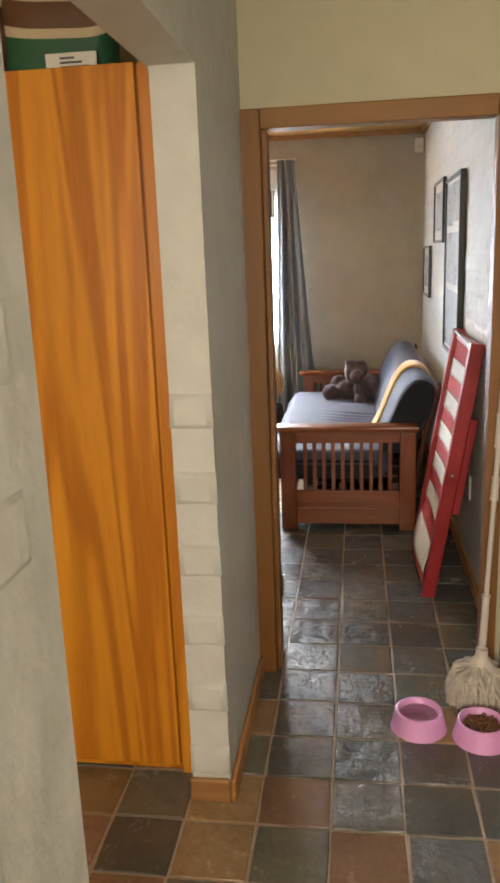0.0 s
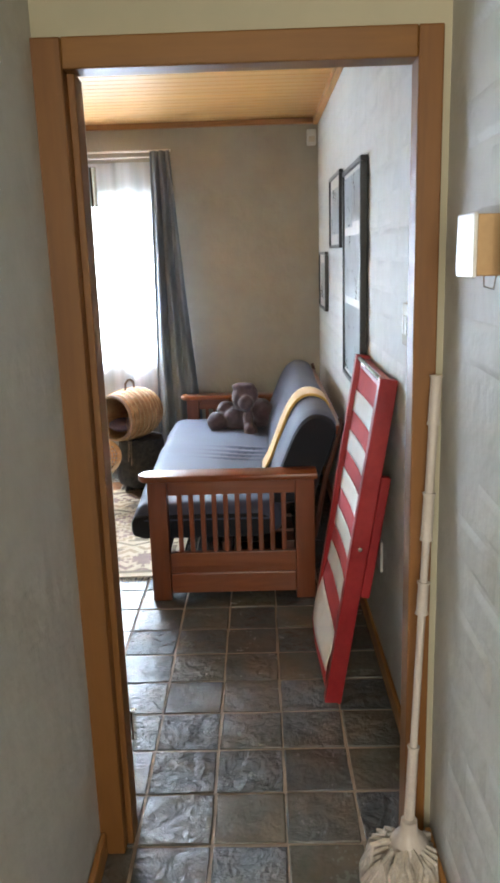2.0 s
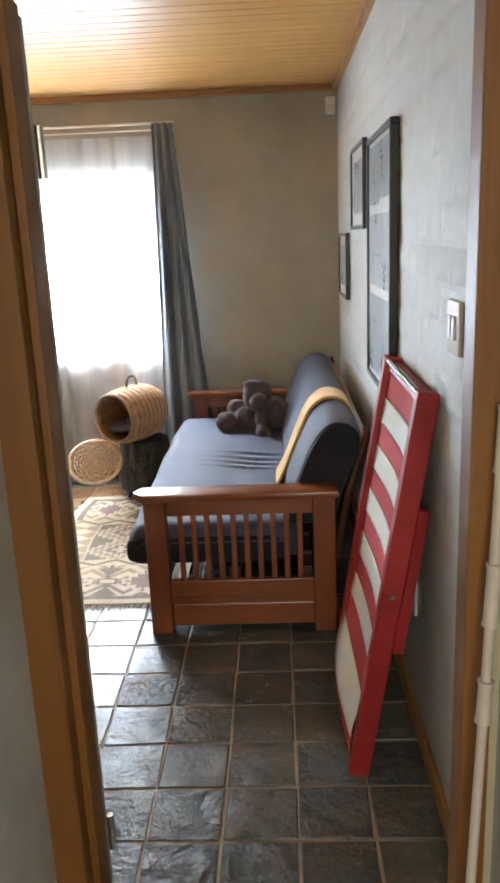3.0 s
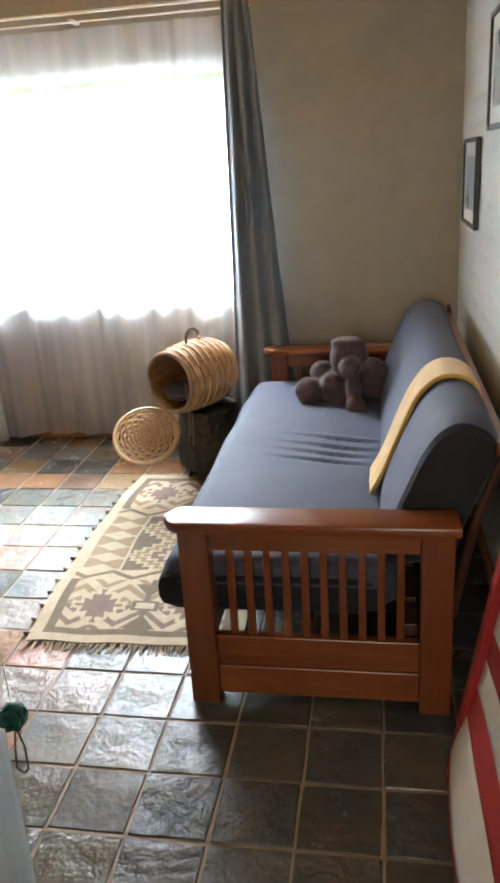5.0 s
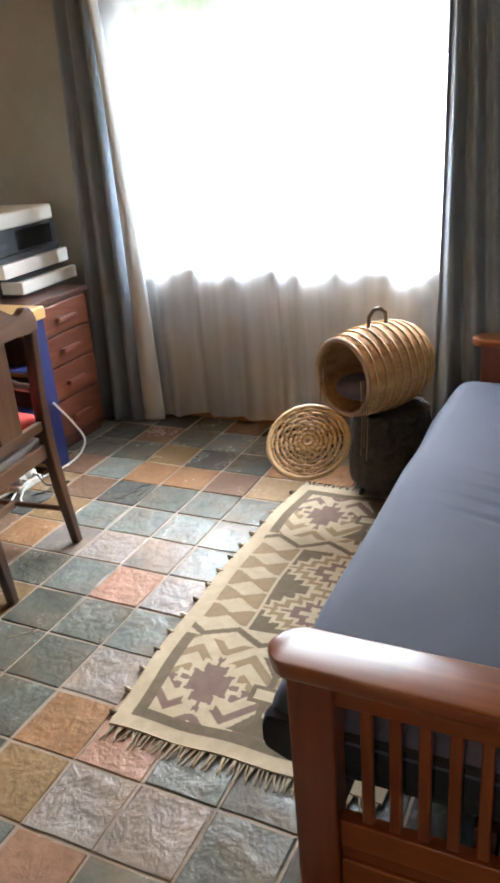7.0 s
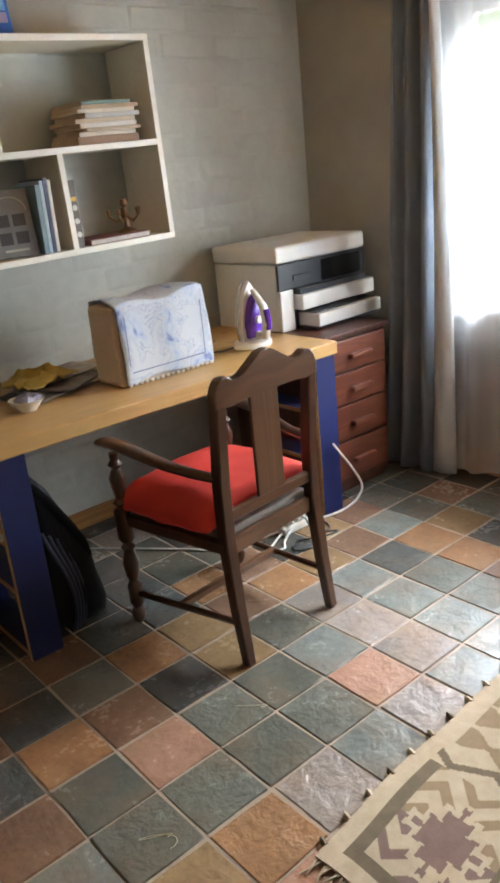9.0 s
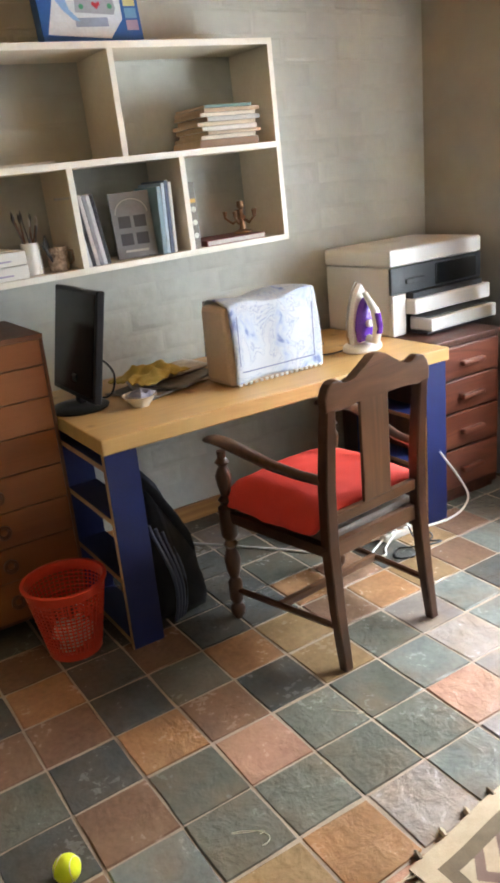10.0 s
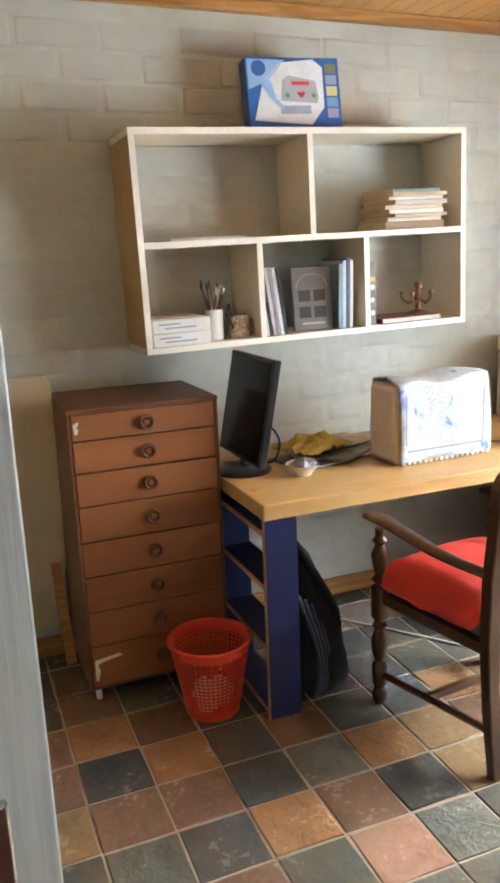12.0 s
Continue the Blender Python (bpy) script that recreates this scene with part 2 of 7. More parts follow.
def slate(name, dark, light, relief=1.0):
    """Riven slate: mottled colour, cleft ridges and a worn sealer."""
    dark = tuple(a * 0.8 + b * 0.2 for a, b in zip(dark, light))
    dark, light = (tuple(1.08 * (0.86 * v + 0.14 * sum(c) / 3) for v in c) for c in (dark, light))
    mat = surface(name, dark, light, scale=7.0, rough=(0.19, 0.30), bump=0.0, fine=55.0, stain=0.4, random_tint=0.2, detail=9.0)
    ramp_ = next(q for q in mat.node_tree.nodes if q.bl_idname == "ShaderNodeValToRGB").color_ramp.elements
    ramp_[0].position, ramp_[1].position = 0.25, 0.75
    n, l = mat.node_tree.nodes, mat.node_tree.links
    tc, info, mul, add = n.new("ShaderNodeTexCoord"), n.new("ShaderNodeObjectInfo"), n.new("ShaderNodeMath"), n.new("ShaderNodeVectorMath")
    mul.operation, mul.inputs[1].default_value, add.operation = "MULTIPLY", 61.0, "ADD"
    l.new(info.outputs["Random"], mul.inputs[0])
    l.new(tc.outputs["Object"], add.inputs[0])
    l.new(mul.outputs[0], add.inputs[1])
    cleft, grain, mix, bp = n.new("ShaderNodeTexNoise"), n.new("ShaderNodeTexNoise"), n.new("ShaderNodeMix"), n.new("ShaderNodeBump")
    cleft.inputs["Scale"].default_value, cleft.inputs["Detail"].default_value, cleft.inputs["Distortion"].default_value, cleft.inputs["Roughness"].default_value = 12.0, 6.0, 0.3, 0.58
    grain.inputs["Scale"].default_value, grain.inputs["Detail"].default_value = 70.0, 4.0
    step = n.new("ShaderNodeValToRGB")
    step.color_ramp.elements[0].position, step.color_ramp.elements[1].position = 0.28, 0.74
    for t in (cleft, grain):
        l.new(add.outputs[0], t.inputs["Vector"])
    l.new(cleft.outputs["Fac"], step.inputs[0])
    mix.inputs[0].default_value = 0.12
    l.new(step.outputs[0], mix.inputs[2])
    l.new(grain.outputs["Fac"], mix.inputs[3])
    uneven = n.new("ShaderNodeMapRange")
    uneven.inputs[3].default_value, uneven.inputs[4].default_value = 0.22, 0.95
    l.new(info.outputs["Random"], uneven.inputs[0])
    l.new(uneven.outputs[0], bp.inputs["Strength"])
    bp.inputs["Distance"].default_value = 0.009 * relief
    l.new(mix.outputs[0], bp.inputs["Height"])
    l.new(bp.outputs[0], n["Principled BSDF"].inputs["Normal"])
    # iron bloom: rusty clouds through every slate
    bloom, much, blend = n.new("ShaderNodeTexNoise"), n.new("ShaderNodeMapRange"), n.new("ShaderNodeMix")
    blend.data_type = "RGBA"
    bloom.inputs["Scale"].default_value, bloom.inputs["Detail"].default_value, bloom.inputs["Roughness"].default_value = 6.0, 5.0, 0.5
    l.new(add.outputs[0], bloom.inputs["Vector"])
    much.inputs[1].default_value, much.inputs[2].default_value, much.inputs[4].default_value = 0.42, 0.80, 0.55
    l.new(bloom.outputs["Fac"], much.inputs[0])
    l.new(much.outputs[0], blend.inputs[0])
    socket_ = n["Principled BSDF"].inputs["Base Color"]
    l.new(socket_.links[0].from_socket, blend.inputs[6])
    mean = sum(light) / 3
    blend.inputs[7].default_value = (mean * 1.25, mean * 0.80, mean * 0.45, 1)
    l.new(blend.outputs[2], socket_)
    return mat


PAINT = surface("painted_brick", (0.45, 0.455, 0.405), (0.55, 0.555, 0.495), 2.2, (0.5, 0.7), 0.7, 16.0, stain=0.4, distance=0.014)
PAINT_SMOOTH = surface("bagged_plaster", (0.49, 0.49, 0.46), (0.59, 0.59, 0.56), 1.6, (0.55, 0.75), 0.9, 12.0, stain=0.5, distance=0.018)
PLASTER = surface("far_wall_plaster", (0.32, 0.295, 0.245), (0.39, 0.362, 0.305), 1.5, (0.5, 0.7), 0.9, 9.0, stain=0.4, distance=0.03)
OLIVE = surface("corridor_plaster", (0.40, 0.37, 0.26), (0.47, 0.43, 0.31), 1.8, (0.5, 0.7), 0.4, 12.0, distance=0.01)
GROUT = surface("grout", (0.25, 0.185, 0.135), (0.39, 0.305, 0.228), 9.0, (0.7, 0.9), 0.4, 120.0)
SLATES = {
    "g": slate("slate_green_grey", (0.050, 0.054, 0.044), (0.140, 0.140, 0.112)),
    "c": slate("slate_charcoal", (0.034, 0.037, 0.036), (0.100, 0.104, 0.098)),
    "b": slate("slate_blue_grey", (0.070, 0.082, 0.076), (0.205, 0.216, 0.192)),
    "r": slate("slate_rust", (0.120, 0.056, 0.024), (0.400, 0.190, 0.072)),
    "n": slate("slate_brown", (0.070, 0.042, 0.028), (0.265, 0.142, 0.084)),
    "p": slate("slate_pink", (0.170, 0.084, 0.052), (0.420, 0.215, 0.135)),
    "l": slate("slate_lilac_grey", (0.140, 0.115, 0.100), (0.300, 0.250, 0.220)),
    "v": slate("slate_riven_charcoal", (0.034, 0.040, 0.043), (0.095, 0.105, 0.108), 2.0),
    "w": slate("slate_riven_grey", (0.048, 0.053, 0.050), (0.130, 0.134, 0.122), 2.0),
    "t": slate("slate_tan", (0.120, 0.074, 0.032), (0.350, 0.215, 0.090)),
}
PINE = wood("orange_pine", (0.40, 0.115, 0.006), (0.70, 0.285, 0.016), 2, 4.2, (0.28, 0.4), 0.1, coat=0.2, bold=0.5)
PINE_PALE_Y = wood("pale_pine_along_y", (0.46, 0.265, 0.090), (0.60, 0.375, 0.145), 1, 7.0, (0.3, 0.45), bold=0.22, knots=True)
PINE_CEIL = wood("ceiling_pine", (0.52, 0.25, 0.065), (0.70, 0.38, 0.125), 0, 5.0, (0.3, 0.45), coat=0.15, bold=0.25)
FRAME_WOOD = wood("door_frame_wood", (0.150, 0.058, 0.010), (0.235, 0.100, 0.018), 2, 5.0, (0.45, 0.6), coat=0.0, bold=0.25)
FRAME_WOOD_X = wood("door_head_wood", (0.165, 0.068, 0.011), (0.26, 0.116, 0.020), 0, 5.0, (0.45, 0.6), coat=0.0, bold=0.25)
SKIRT_Y = wood("skirting_along_y", (0.28, 0.12, 0.03), (0.48, 0.24, 0.07), 1, 8.0, (0.35, 0.5))
SKIRT_X = wood("skirting_along_x", (0.24, 0.11, 0.035), (0.40, 0.20, 0.075), 0, 8.0, (0.35, 0.5))
SOFA_WOOD_Z = wood("sofa_mahogany_upright", (0.155, 0.034, 0.009), (0.25, 0.064, 0.016), 2, 7.0, (0.25, 0.38), coat=0.3, bold=0.25)
SOFA_WOOD_X = wood("sofa_mahogany_across", (0.175, 0.040, 0.009), (0.285, 0.078, 0.018), 0, 7.0, (0.25, 0.38), coat=0.3, bold=0.25)
WALNUT = wood("dark_oak_chair", (0.034, 0.012, 0.005), (0.085, 0.032, 0.013), 2, 9.0, (0.25, 0.4), coat=0.3, bold=0.25)
# lighter copy of the chair's oak: light on crest and rails put into colour
WALNUT_LIT_X = wood("lit_oak_across", (0.065, 0.025, 0.009), (0.150, 0.065, 0.026), 1, 9.0, (0.25, 0.4), coat=0.3, bold=0.25)
TEAK_Y = wood("teak_veneer", (0.205, 0.068, 0.020), (0.30, 0.110, 0.035), 1, 4.0, (0.35, 0.5), 0.05, bold=0.15)
TEAK_DARK = wood("teak_carcass", (0.115, 0.042, 0.018), (0.175, 0.066, 0.028), 2, 5.0, (0.35, 0.5), 0.05, bold=0.2)
# the same lit tone with upright grain, for the splat
WALNUT_LIT = wood("lit_oak_upright", (0.065, 0.025, 0.009), (0.150, 0.065, 0.026), 2, 9.0, (0.3, 0.45), coat=0.2, bold=0.25)
REDWOOD = wood("red_mahogany", (0.090, 0.023, 0.012), (0.165, 0.048, 0.025), 1, 8.0, (0.3, 0.45), coat=0.2)
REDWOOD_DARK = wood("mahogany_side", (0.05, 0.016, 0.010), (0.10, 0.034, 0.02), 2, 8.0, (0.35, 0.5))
SHELF = surface("cream_painted_board", (0.68, 0.60, 0.47), (0.80, 0.73, 0.60), 3.0, (0.4, 0.55), 0.12, 70.0)
SHELF_SIDE = surface("bare_pine_side", (0.40, 0.23, 0.10), (0.55, 0.34, 0.16), 5.0, (0.4, 0.55), 0.12, 70.0, stretch=(1, 1, 0.1))
SHELF_EDGE = surface("white_painted_edge", (0.78, 0.74, 0.64), (0.88, 0.85, 0.76), 4.0, (0.4, 0.5), 0.1, 80.0)
BLUE = surface("blue_painted_board", (0.005, 0.010, 0.072), (0.009, 0.018, 0.112), 4.0, (0.45, 0.6), 0.12, 90.0)
RAW_EDGE = surface("raw_chipboard_edge", (0.32, 0.17, 0.07), (0.48, 0.28, 0.13), 40.0, (0.6, 0.8), 0.3, 220.0)
WHITE = surface("white_paint", (0.74, 0.73, 0.70), (0.84, 0.83, 0.80), 4.0, (0.35, 0.5), 0.1, 70.0)
DOOR_PAINT = surface("door_grey_white_paint", (0.34, 0.385, 0.37), (0.54, 0.58, 0.56), 16.0, (0.35, 0.5), 0.7, 90.0, stretch=(1, 1, 0.05), distance=0.004)
NAVY = surface("slate_blue_cotton", (0.050, 0.058, 0.100), (0.076, 0.086, 0.140), 4.0, (0.7, 0.85), 0.3, 420.0, distance=0.002, sheen=0.08)
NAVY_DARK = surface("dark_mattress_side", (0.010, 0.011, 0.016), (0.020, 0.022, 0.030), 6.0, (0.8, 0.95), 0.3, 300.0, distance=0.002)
YELLOW = surface("mustard_fleece", (0.62, 0.36, 0.075), (0.78, 0.50, 0.13), 8.0, (0.8, 0.95), 0.35, 300.0, distance=0.002, sheen=0.5)
DRAPE = surface("grey_blue_curtain", (0.135, 0.168, 0.218), (0.195, 0.235, 0.295), 3.0, (0.75, 0.9), 0.2, 350.0, distance=0.002, sheen=0.3)
RED_PAINT = surface("red_painted_wood", (0.26, 0.012, 0.016), (0.40, 0.026, 0.028), 5.0, (0.3, 0.45), 0.15, 60.0)
RED_CLOTH = surface("red_canvas", (0.42, 0.030, 0.030), (0.55, 0.055, 0.050), 8.0, (0.8, 0.9), 0.3, 420.0, distance=0.002)
WHITE_CLOTH = surface("white_canvas", (0.70, 0.66, 0.60), (0.82, 0.78, 0.72), 8.0, (0.8, 0.9), 0.3, 420.0, distance=0.002)
RED_FELT = surface("red_cushion_cotton", (0.52, 0.026, 0.016), (0.66, 0.045, 0.028), 6.0, (0.75, 0.9), 0.25, 300.0, distance=0.002)
BLACK_PLASTIC = surface("black_plastic", (0.008, 0.008, 0.009), (0.016, 0.016, 0.018), 8.0, (0.25, 0.4), 0.05, 120.0)
BLACK_GLOSS = surface("black_screen", (0.006, 0.006, 0.007), (0.010, 0.010, 0.011), 3.0, (0.12, 0.2), 0.0)
WHITE_PLASTIC = surface("white_plastic", (0.72, 0.71, 0.67), (0.80, 0.79, 0.75), 6.0, (0.3, 0.42), 0.04, 150.0)
GREY_PLASTIC = surface("charcoal_plastic", (0.035, 0.040, 0.046), (0.055, 0.062, 0.070), 6.0, (0.35, 0.5), 0.05, 150.0)
CHROME = surface("dull_chrome", (0.55, 0.55, 0.55), (0.70, 0.70, 0.70), 9.0, (0.15, 0.3), 0.03, 90.0, metal=1.0)

# ---- the setting: walls, openings, ceilings ----
WEST, EAST, NORTH, SOUTH, CEIL = -2.98, 0.71, 6.95, 3.10, 2.50


def shell(*boxes):
    bm = bmesh.new()
    for b in boxes:
        box(bm, *b)
    return bm


EASTC = 0.686
wall_east = setting("wall_east", shell((EAST, EAST + 0.12, 2.968, 7.07, -0.1, 2.75), (EASTC, EAST + 0.12, -2.1, 2.968, -0.1, 2.75)), PAINT_SMOOTH, "grey-cream painted brick wall along corridor and room", "wall")
wall_west = setting("wall_west", shell((WEST - 0.12, WEST, 2.97, 7.07, -0.1, 2.75)), PAINT, "grey-cream painted brick wall behind the desk", "wall")
WIN = (-2.06, -0.44, 0.84, 2.055)
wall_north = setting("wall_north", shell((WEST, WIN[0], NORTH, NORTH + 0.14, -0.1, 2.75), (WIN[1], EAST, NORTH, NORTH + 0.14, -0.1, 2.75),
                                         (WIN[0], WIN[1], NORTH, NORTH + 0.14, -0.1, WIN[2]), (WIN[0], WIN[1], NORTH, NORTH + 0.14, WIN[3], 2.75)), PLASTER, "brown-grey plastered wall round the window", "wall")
wall_south = setting("wall_south", shell((WEST, -0.215, 2.968, SOUTH, -0.1, 2.75), (0.665, EAST, 2.968, SOUTH, -0.1, 2.75), (-0.215, 0.665, 2.968, SOUTH, 2.035, 2.75)), OLIVE, "olive-grey plastered wall round the doorway", "wall")
wall_pier = setting("wall_pier", shell((-0.318, -0.205, 2.235, 2.968, -0.1, 2.022)), PAINT_SMOOTH, "short painted brick pier beside the cupboard", "wall")
wall_near = setting("wall_near", shell((-0.325, -0.205, 0.35, 1.16, -0.1, 2.022)), PAINT_SMOOTH, "painted brick wall at the start of the corridor", "wall")
lintel = setting("lintel", shell((-0.325, -0.205, 0.35, 2.968, 2.022, 2.75)), PAINT_SMOOTH, "plastered beam over the side opening", "wall")
kitchen_walls = setting("wall_kitchen", shell((-2.42, -2.3, -1.32, 2.968, -0.1, 2.75), (-2.3, -0.75, -1.32, -1.2, -0.1, 2.75), (0.55, EAST, -1.32, -1.2, -0.1, 2.75),
                                              (-0.75, 0.55, -1.32, -1.2, -0.1, 0.95), (-0.75, 0.55, -1.32, -1.2, 2.35, 2.75)), OLIVE, "plain wall closing the space behind", "wall")
setting("ceiling_corridor", shell((-2.42, EAST, -2.1, 2.968, 2.62, 2.7)), OLIVE, "plain painted corridor ceiling", "ceiling")

# tongued pine boards of the room's ceiling, running from wall to wall
bm = bmesh.new()
y = SOUTH
while y < NORTH - 0.001:
    y1 = min(y + 0.096, NORTH)
    prof = [(y, 0.003), (y + 0.005, 0.0), (y1 - 0.005, 0.0), (y1, 0.003), (y1, 0.03), (y, 0.03)]
    a = [bm.verts.new((WEST, p, CEIL + q)) for p, q in prof]
    b = [bm.verts.new((EAST, p, CEIL + q)) for p, q in prof]
    for k in range(6):
        bm.faces.new((a[k], a[(k + 1) % 6], b[(k + 1) % 6], b[k]))
    y = y1
setting("ceiling", bm, PINE_CEIL, "varnished pine board ceiling", "ceiling")
bm = shell((EAST - 0.035, EAST - 0.001, SOUTH + 0.035, NORTH - 0.001, CEIL - 0.045, CEIL - 0.003), (WEST + 0.001, WEST + 0.035, SOUTH + 0.035, NORTH - 0.001, CEIL - 0.045, CEIL - 0.003))
setting("trim_cornice_sides", bm, SKIRT_Y, "pine cornice strip", "trim")
bm = shell((WEST + 0.036, EAST - 0.036, NORTH - 0.032, NORTH - 0.001, CEIL - 0.04, CEIL - 0.003), (WEST + 0.036, EAST - 0.036, SOUTH + 0.001, SOUTH + 0.032, CEIL - 0.04, CEIL - 0.003))
setting("trim_cornice_ends", bm, SKIRT_X, "pine cornice strip", "trim")


def skirting(name, b, material):
    bm = bmesh.new()
    box(bm, *b, bevel=0.006)
    return setting(name, bm, material, "varnished pine skirting board", "baseboard")


skirting("baseboard_east_room", (EAST - 0.016, EAST - 0.001, SOUTH + 0.01, NORTH - 0.02, 0.0, 0.075), SKIRT_Y)
skirting("baseboard_east_corridor", (EASTC - 0.018, EASTC - 0.001, -1.9, 2.95, 0.0, 0.075), SKIRT_Y)
skirting("baseboard_west", (WEST + 0.001, WEST + 0.018, SOUTH + 0.01, NORTH - 0.02, 0.0, 0.085), SKIRT_Y)
skirting("baseboard_north", (WEST + 0.02, EAST - 0.02, NORTH - 0.018, NORTH - 0.001, 0.0, 0.07), SKIRT_X)
skirting("baseboard_pier_side", (-0.204, -0.188, 2.222, 2.95, 0.0, 0.075), SKIRT_Y)
skirting("baseboard_pier_end", (-0.325, -0.2045, 2.218, 2.234, 0.0, 0.075), SKIRT_X)
skirting("baseboard_near", (-0.204, -0.188, 0.35, 1.15, 0.0, 0.075), SKIRT_Y)

# doorway frame
door_frame = tagged(new("door_frame_1"), "brown varnished timber door frame", "door frame", "", "structure")
INVERSE[door_frame.name] = Matrix.Identity(4)
for x0, x1, y1 in ((-0.216, -0.142, 3.112), (0.614, 0.668, 3.03)):
    part("jamb", boxed(x0, x1, 2.953, y1, 0.0, 2.036, bevel=0.004), FRAME_WOOD, door_frame)
part("door_head", boxed(-0.1415, 0.6135, 2.953, 3.03, 1.972, 2.036, bevel=0.004), FRAME_WOOD_X, door_frame)
part("stop", boxed(-0.1415, -0.124, 2.99, 3.065, 0.0, 1.9715, bevel=0.003), FRAME_WOOD, door_frame)

# the room door, opened far back into the room
hinge, free_edge = Vector((-0.132, 3.108, 0)), Vector((-0.462, 3.83, 0))
ang = math.degrees(math.atan2(free_edge.y - hinge.y, free_edge.x - hinge.x))
LEAF = (free_edge - hinge).length
door_leaf = thing("door_1", "grey-white painted door standing wide open", "door", pose(hinge.x, hinge.y, 0, 0, 0, ang), kind="structure")
part("leaf", boxed(0.0, LEAF, 0.0, 0.038, 0.012, 1.965, bevel=0.003), DOOR_PAINT, door_leaf)
for z in (0.25, 1.7):
    part("hinge", sweep(bmesh.new(), [(0.0, -0.008, z), (0.0, -0.008, z + 0.09)], 0.008, 10), CHROME, door_leaf, "steel hinge")
bm = boxed(LEAF - 0.076, LEAF - 0.036, -0.008, -0.001, 1.0, 1.222, bevel=0.003)
plate = part("handle_plate", bm, CHROME, door_leaf, "worn chrome handle plate")
part("lever", sweep(bmesh.new(), [(LEAF - 0.056, -0.006, 1.16), (LEAF - 0.056, -0.045, 1.16), (LEAF - 0.072, -0.05, 1.16), (LEAF - 0.16, -0.05, 1.155)], 0.008, 10), CHROME, plate, smooth=True)

# window, its reveal and glass
window = tagged(new("window_1"), "bright steel-framed window behind a sheer curtain", "window", "", "structure")
INVERSE[window.name] = Matrix.Identity(4)
yf0, yf1 = 7.02, 7.065
bm = bmesh.new()
for b in ((WIN[0], WIN[0] + 0.045, WIN[2], WIN[3]), (WIN[1] - 0.045, WIN[1], WIN[2], WIN[3]), (WIN[0] + 0.0455, WIN[1] - 0.0455, WIN[2], WIN[2] + 0.045), (WIN[0] + 0.0455, WIN[1] - 0.0455, WIN[3] - 0.045, WIN[3])):
    box(bm, b[0], b[1], yf0, yf1, b[2], b[3], bevel=0.004)
part("window_frame", bm, WHITE, window)
for x in (-1.52, -0.98):
    part("mullion", boxed(x - 0.040, x + 0.040, yf0, yf1, WIN[2] + 0.046, WIN[3] - 0.046, bevel=0.004), WHITE, window)
for x0, x1 in ((-2.014, -1.545), (-1.495, -1.005), (-0.955, -0.486)):
    part("transom", boxed(x0, x1, yf0 + 0.004, yf1 - 0.004, 1.72, 1.75, bevel=0.004), WHITE, window)
part("window_sill", boxed(WIN[0] - 0.03, WIN[1] + 0.03, NORTH - 0.03, NORTH + 0.07, WIN[2] - 0.03, WIN[2] - 0.001, bevel=0.006), WHITE, window)
GLASS = bpy.data.materials.new("window_glass")
GLASS.use_nodes = True
gb = GLASS.node_tree.nodes["Principled BSDF"]
gb.inputs["Transmission Weight"].default_value, gb.inputs["Roughness"].default_value, gb.inputs["IOR"].default_value = 1.0, 0.0, 1.1
for x0, x1 in ((-2.014, -1.545), (-1.495, -1.005), (-0.955, -0.486)):
    pane = part("pane", boxed(x0, x1, 7.04, 7.044, WIN[2] + 0.046, WIN[3] - 0.046), GLASS, window)
    pane.visible_shadow = False

# what is outside: bright garden ground and a self-glowing hedge sheet far behind the glass
GRASS = surface("lawn", (0.06, 0.10, 0.02), (0.12, 0.17, 0.04), 3.0, (0.8, 0.95), 0.4, 60.0)
bm = bmesh.new()
grid(bm, 1, 1, lambda u, v: Vector((-900 + 1800 * u, 7.5 + 900 * v, -0.15)))
setting("ground", bm, GRASS, "lawn outside the window", "ground")
LEAFGLOW = bpy.data.materials.new("glowing_yard_and_foliage")
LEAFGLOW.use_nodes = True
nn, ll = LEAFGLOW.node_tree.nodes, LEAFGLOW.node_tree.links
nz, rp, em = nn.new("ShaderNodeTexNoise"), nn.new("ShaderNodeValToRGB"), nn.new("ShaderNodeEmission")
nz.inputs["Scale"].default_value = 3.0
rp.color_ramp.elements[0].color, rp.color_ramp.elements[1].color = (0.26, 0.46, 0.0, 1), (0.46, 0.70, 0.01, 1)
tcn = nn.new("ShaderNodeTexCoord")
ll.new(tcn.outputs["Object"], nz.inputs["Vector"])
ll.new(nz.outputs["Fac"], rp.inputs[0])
# daylight given as emission: pale glare of the yard below, leaves above
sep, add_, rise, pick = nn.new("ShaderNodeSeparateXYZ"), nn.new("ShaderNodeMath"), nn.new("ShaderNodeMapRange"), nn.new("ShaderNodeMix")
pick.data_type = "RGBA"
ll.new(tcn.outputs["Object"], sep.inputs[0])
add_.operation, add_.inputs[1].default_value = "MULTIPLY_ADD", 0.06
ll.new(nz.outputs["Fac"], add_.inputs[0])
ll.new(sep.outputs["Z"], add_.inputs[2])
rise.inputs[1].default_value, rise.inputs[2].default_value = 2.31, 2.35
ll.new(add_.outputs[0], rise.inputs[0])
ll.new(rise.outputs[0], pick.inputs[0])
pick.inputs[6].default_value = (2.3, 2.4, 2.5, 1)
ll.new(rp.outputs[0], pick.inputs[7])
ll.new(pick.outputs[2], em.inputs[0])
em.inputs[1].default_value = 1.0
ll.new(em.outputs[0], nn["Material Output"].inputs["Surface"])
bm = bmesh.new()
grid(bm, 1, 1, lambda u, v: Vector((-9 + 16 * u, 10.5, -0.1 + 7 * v)))
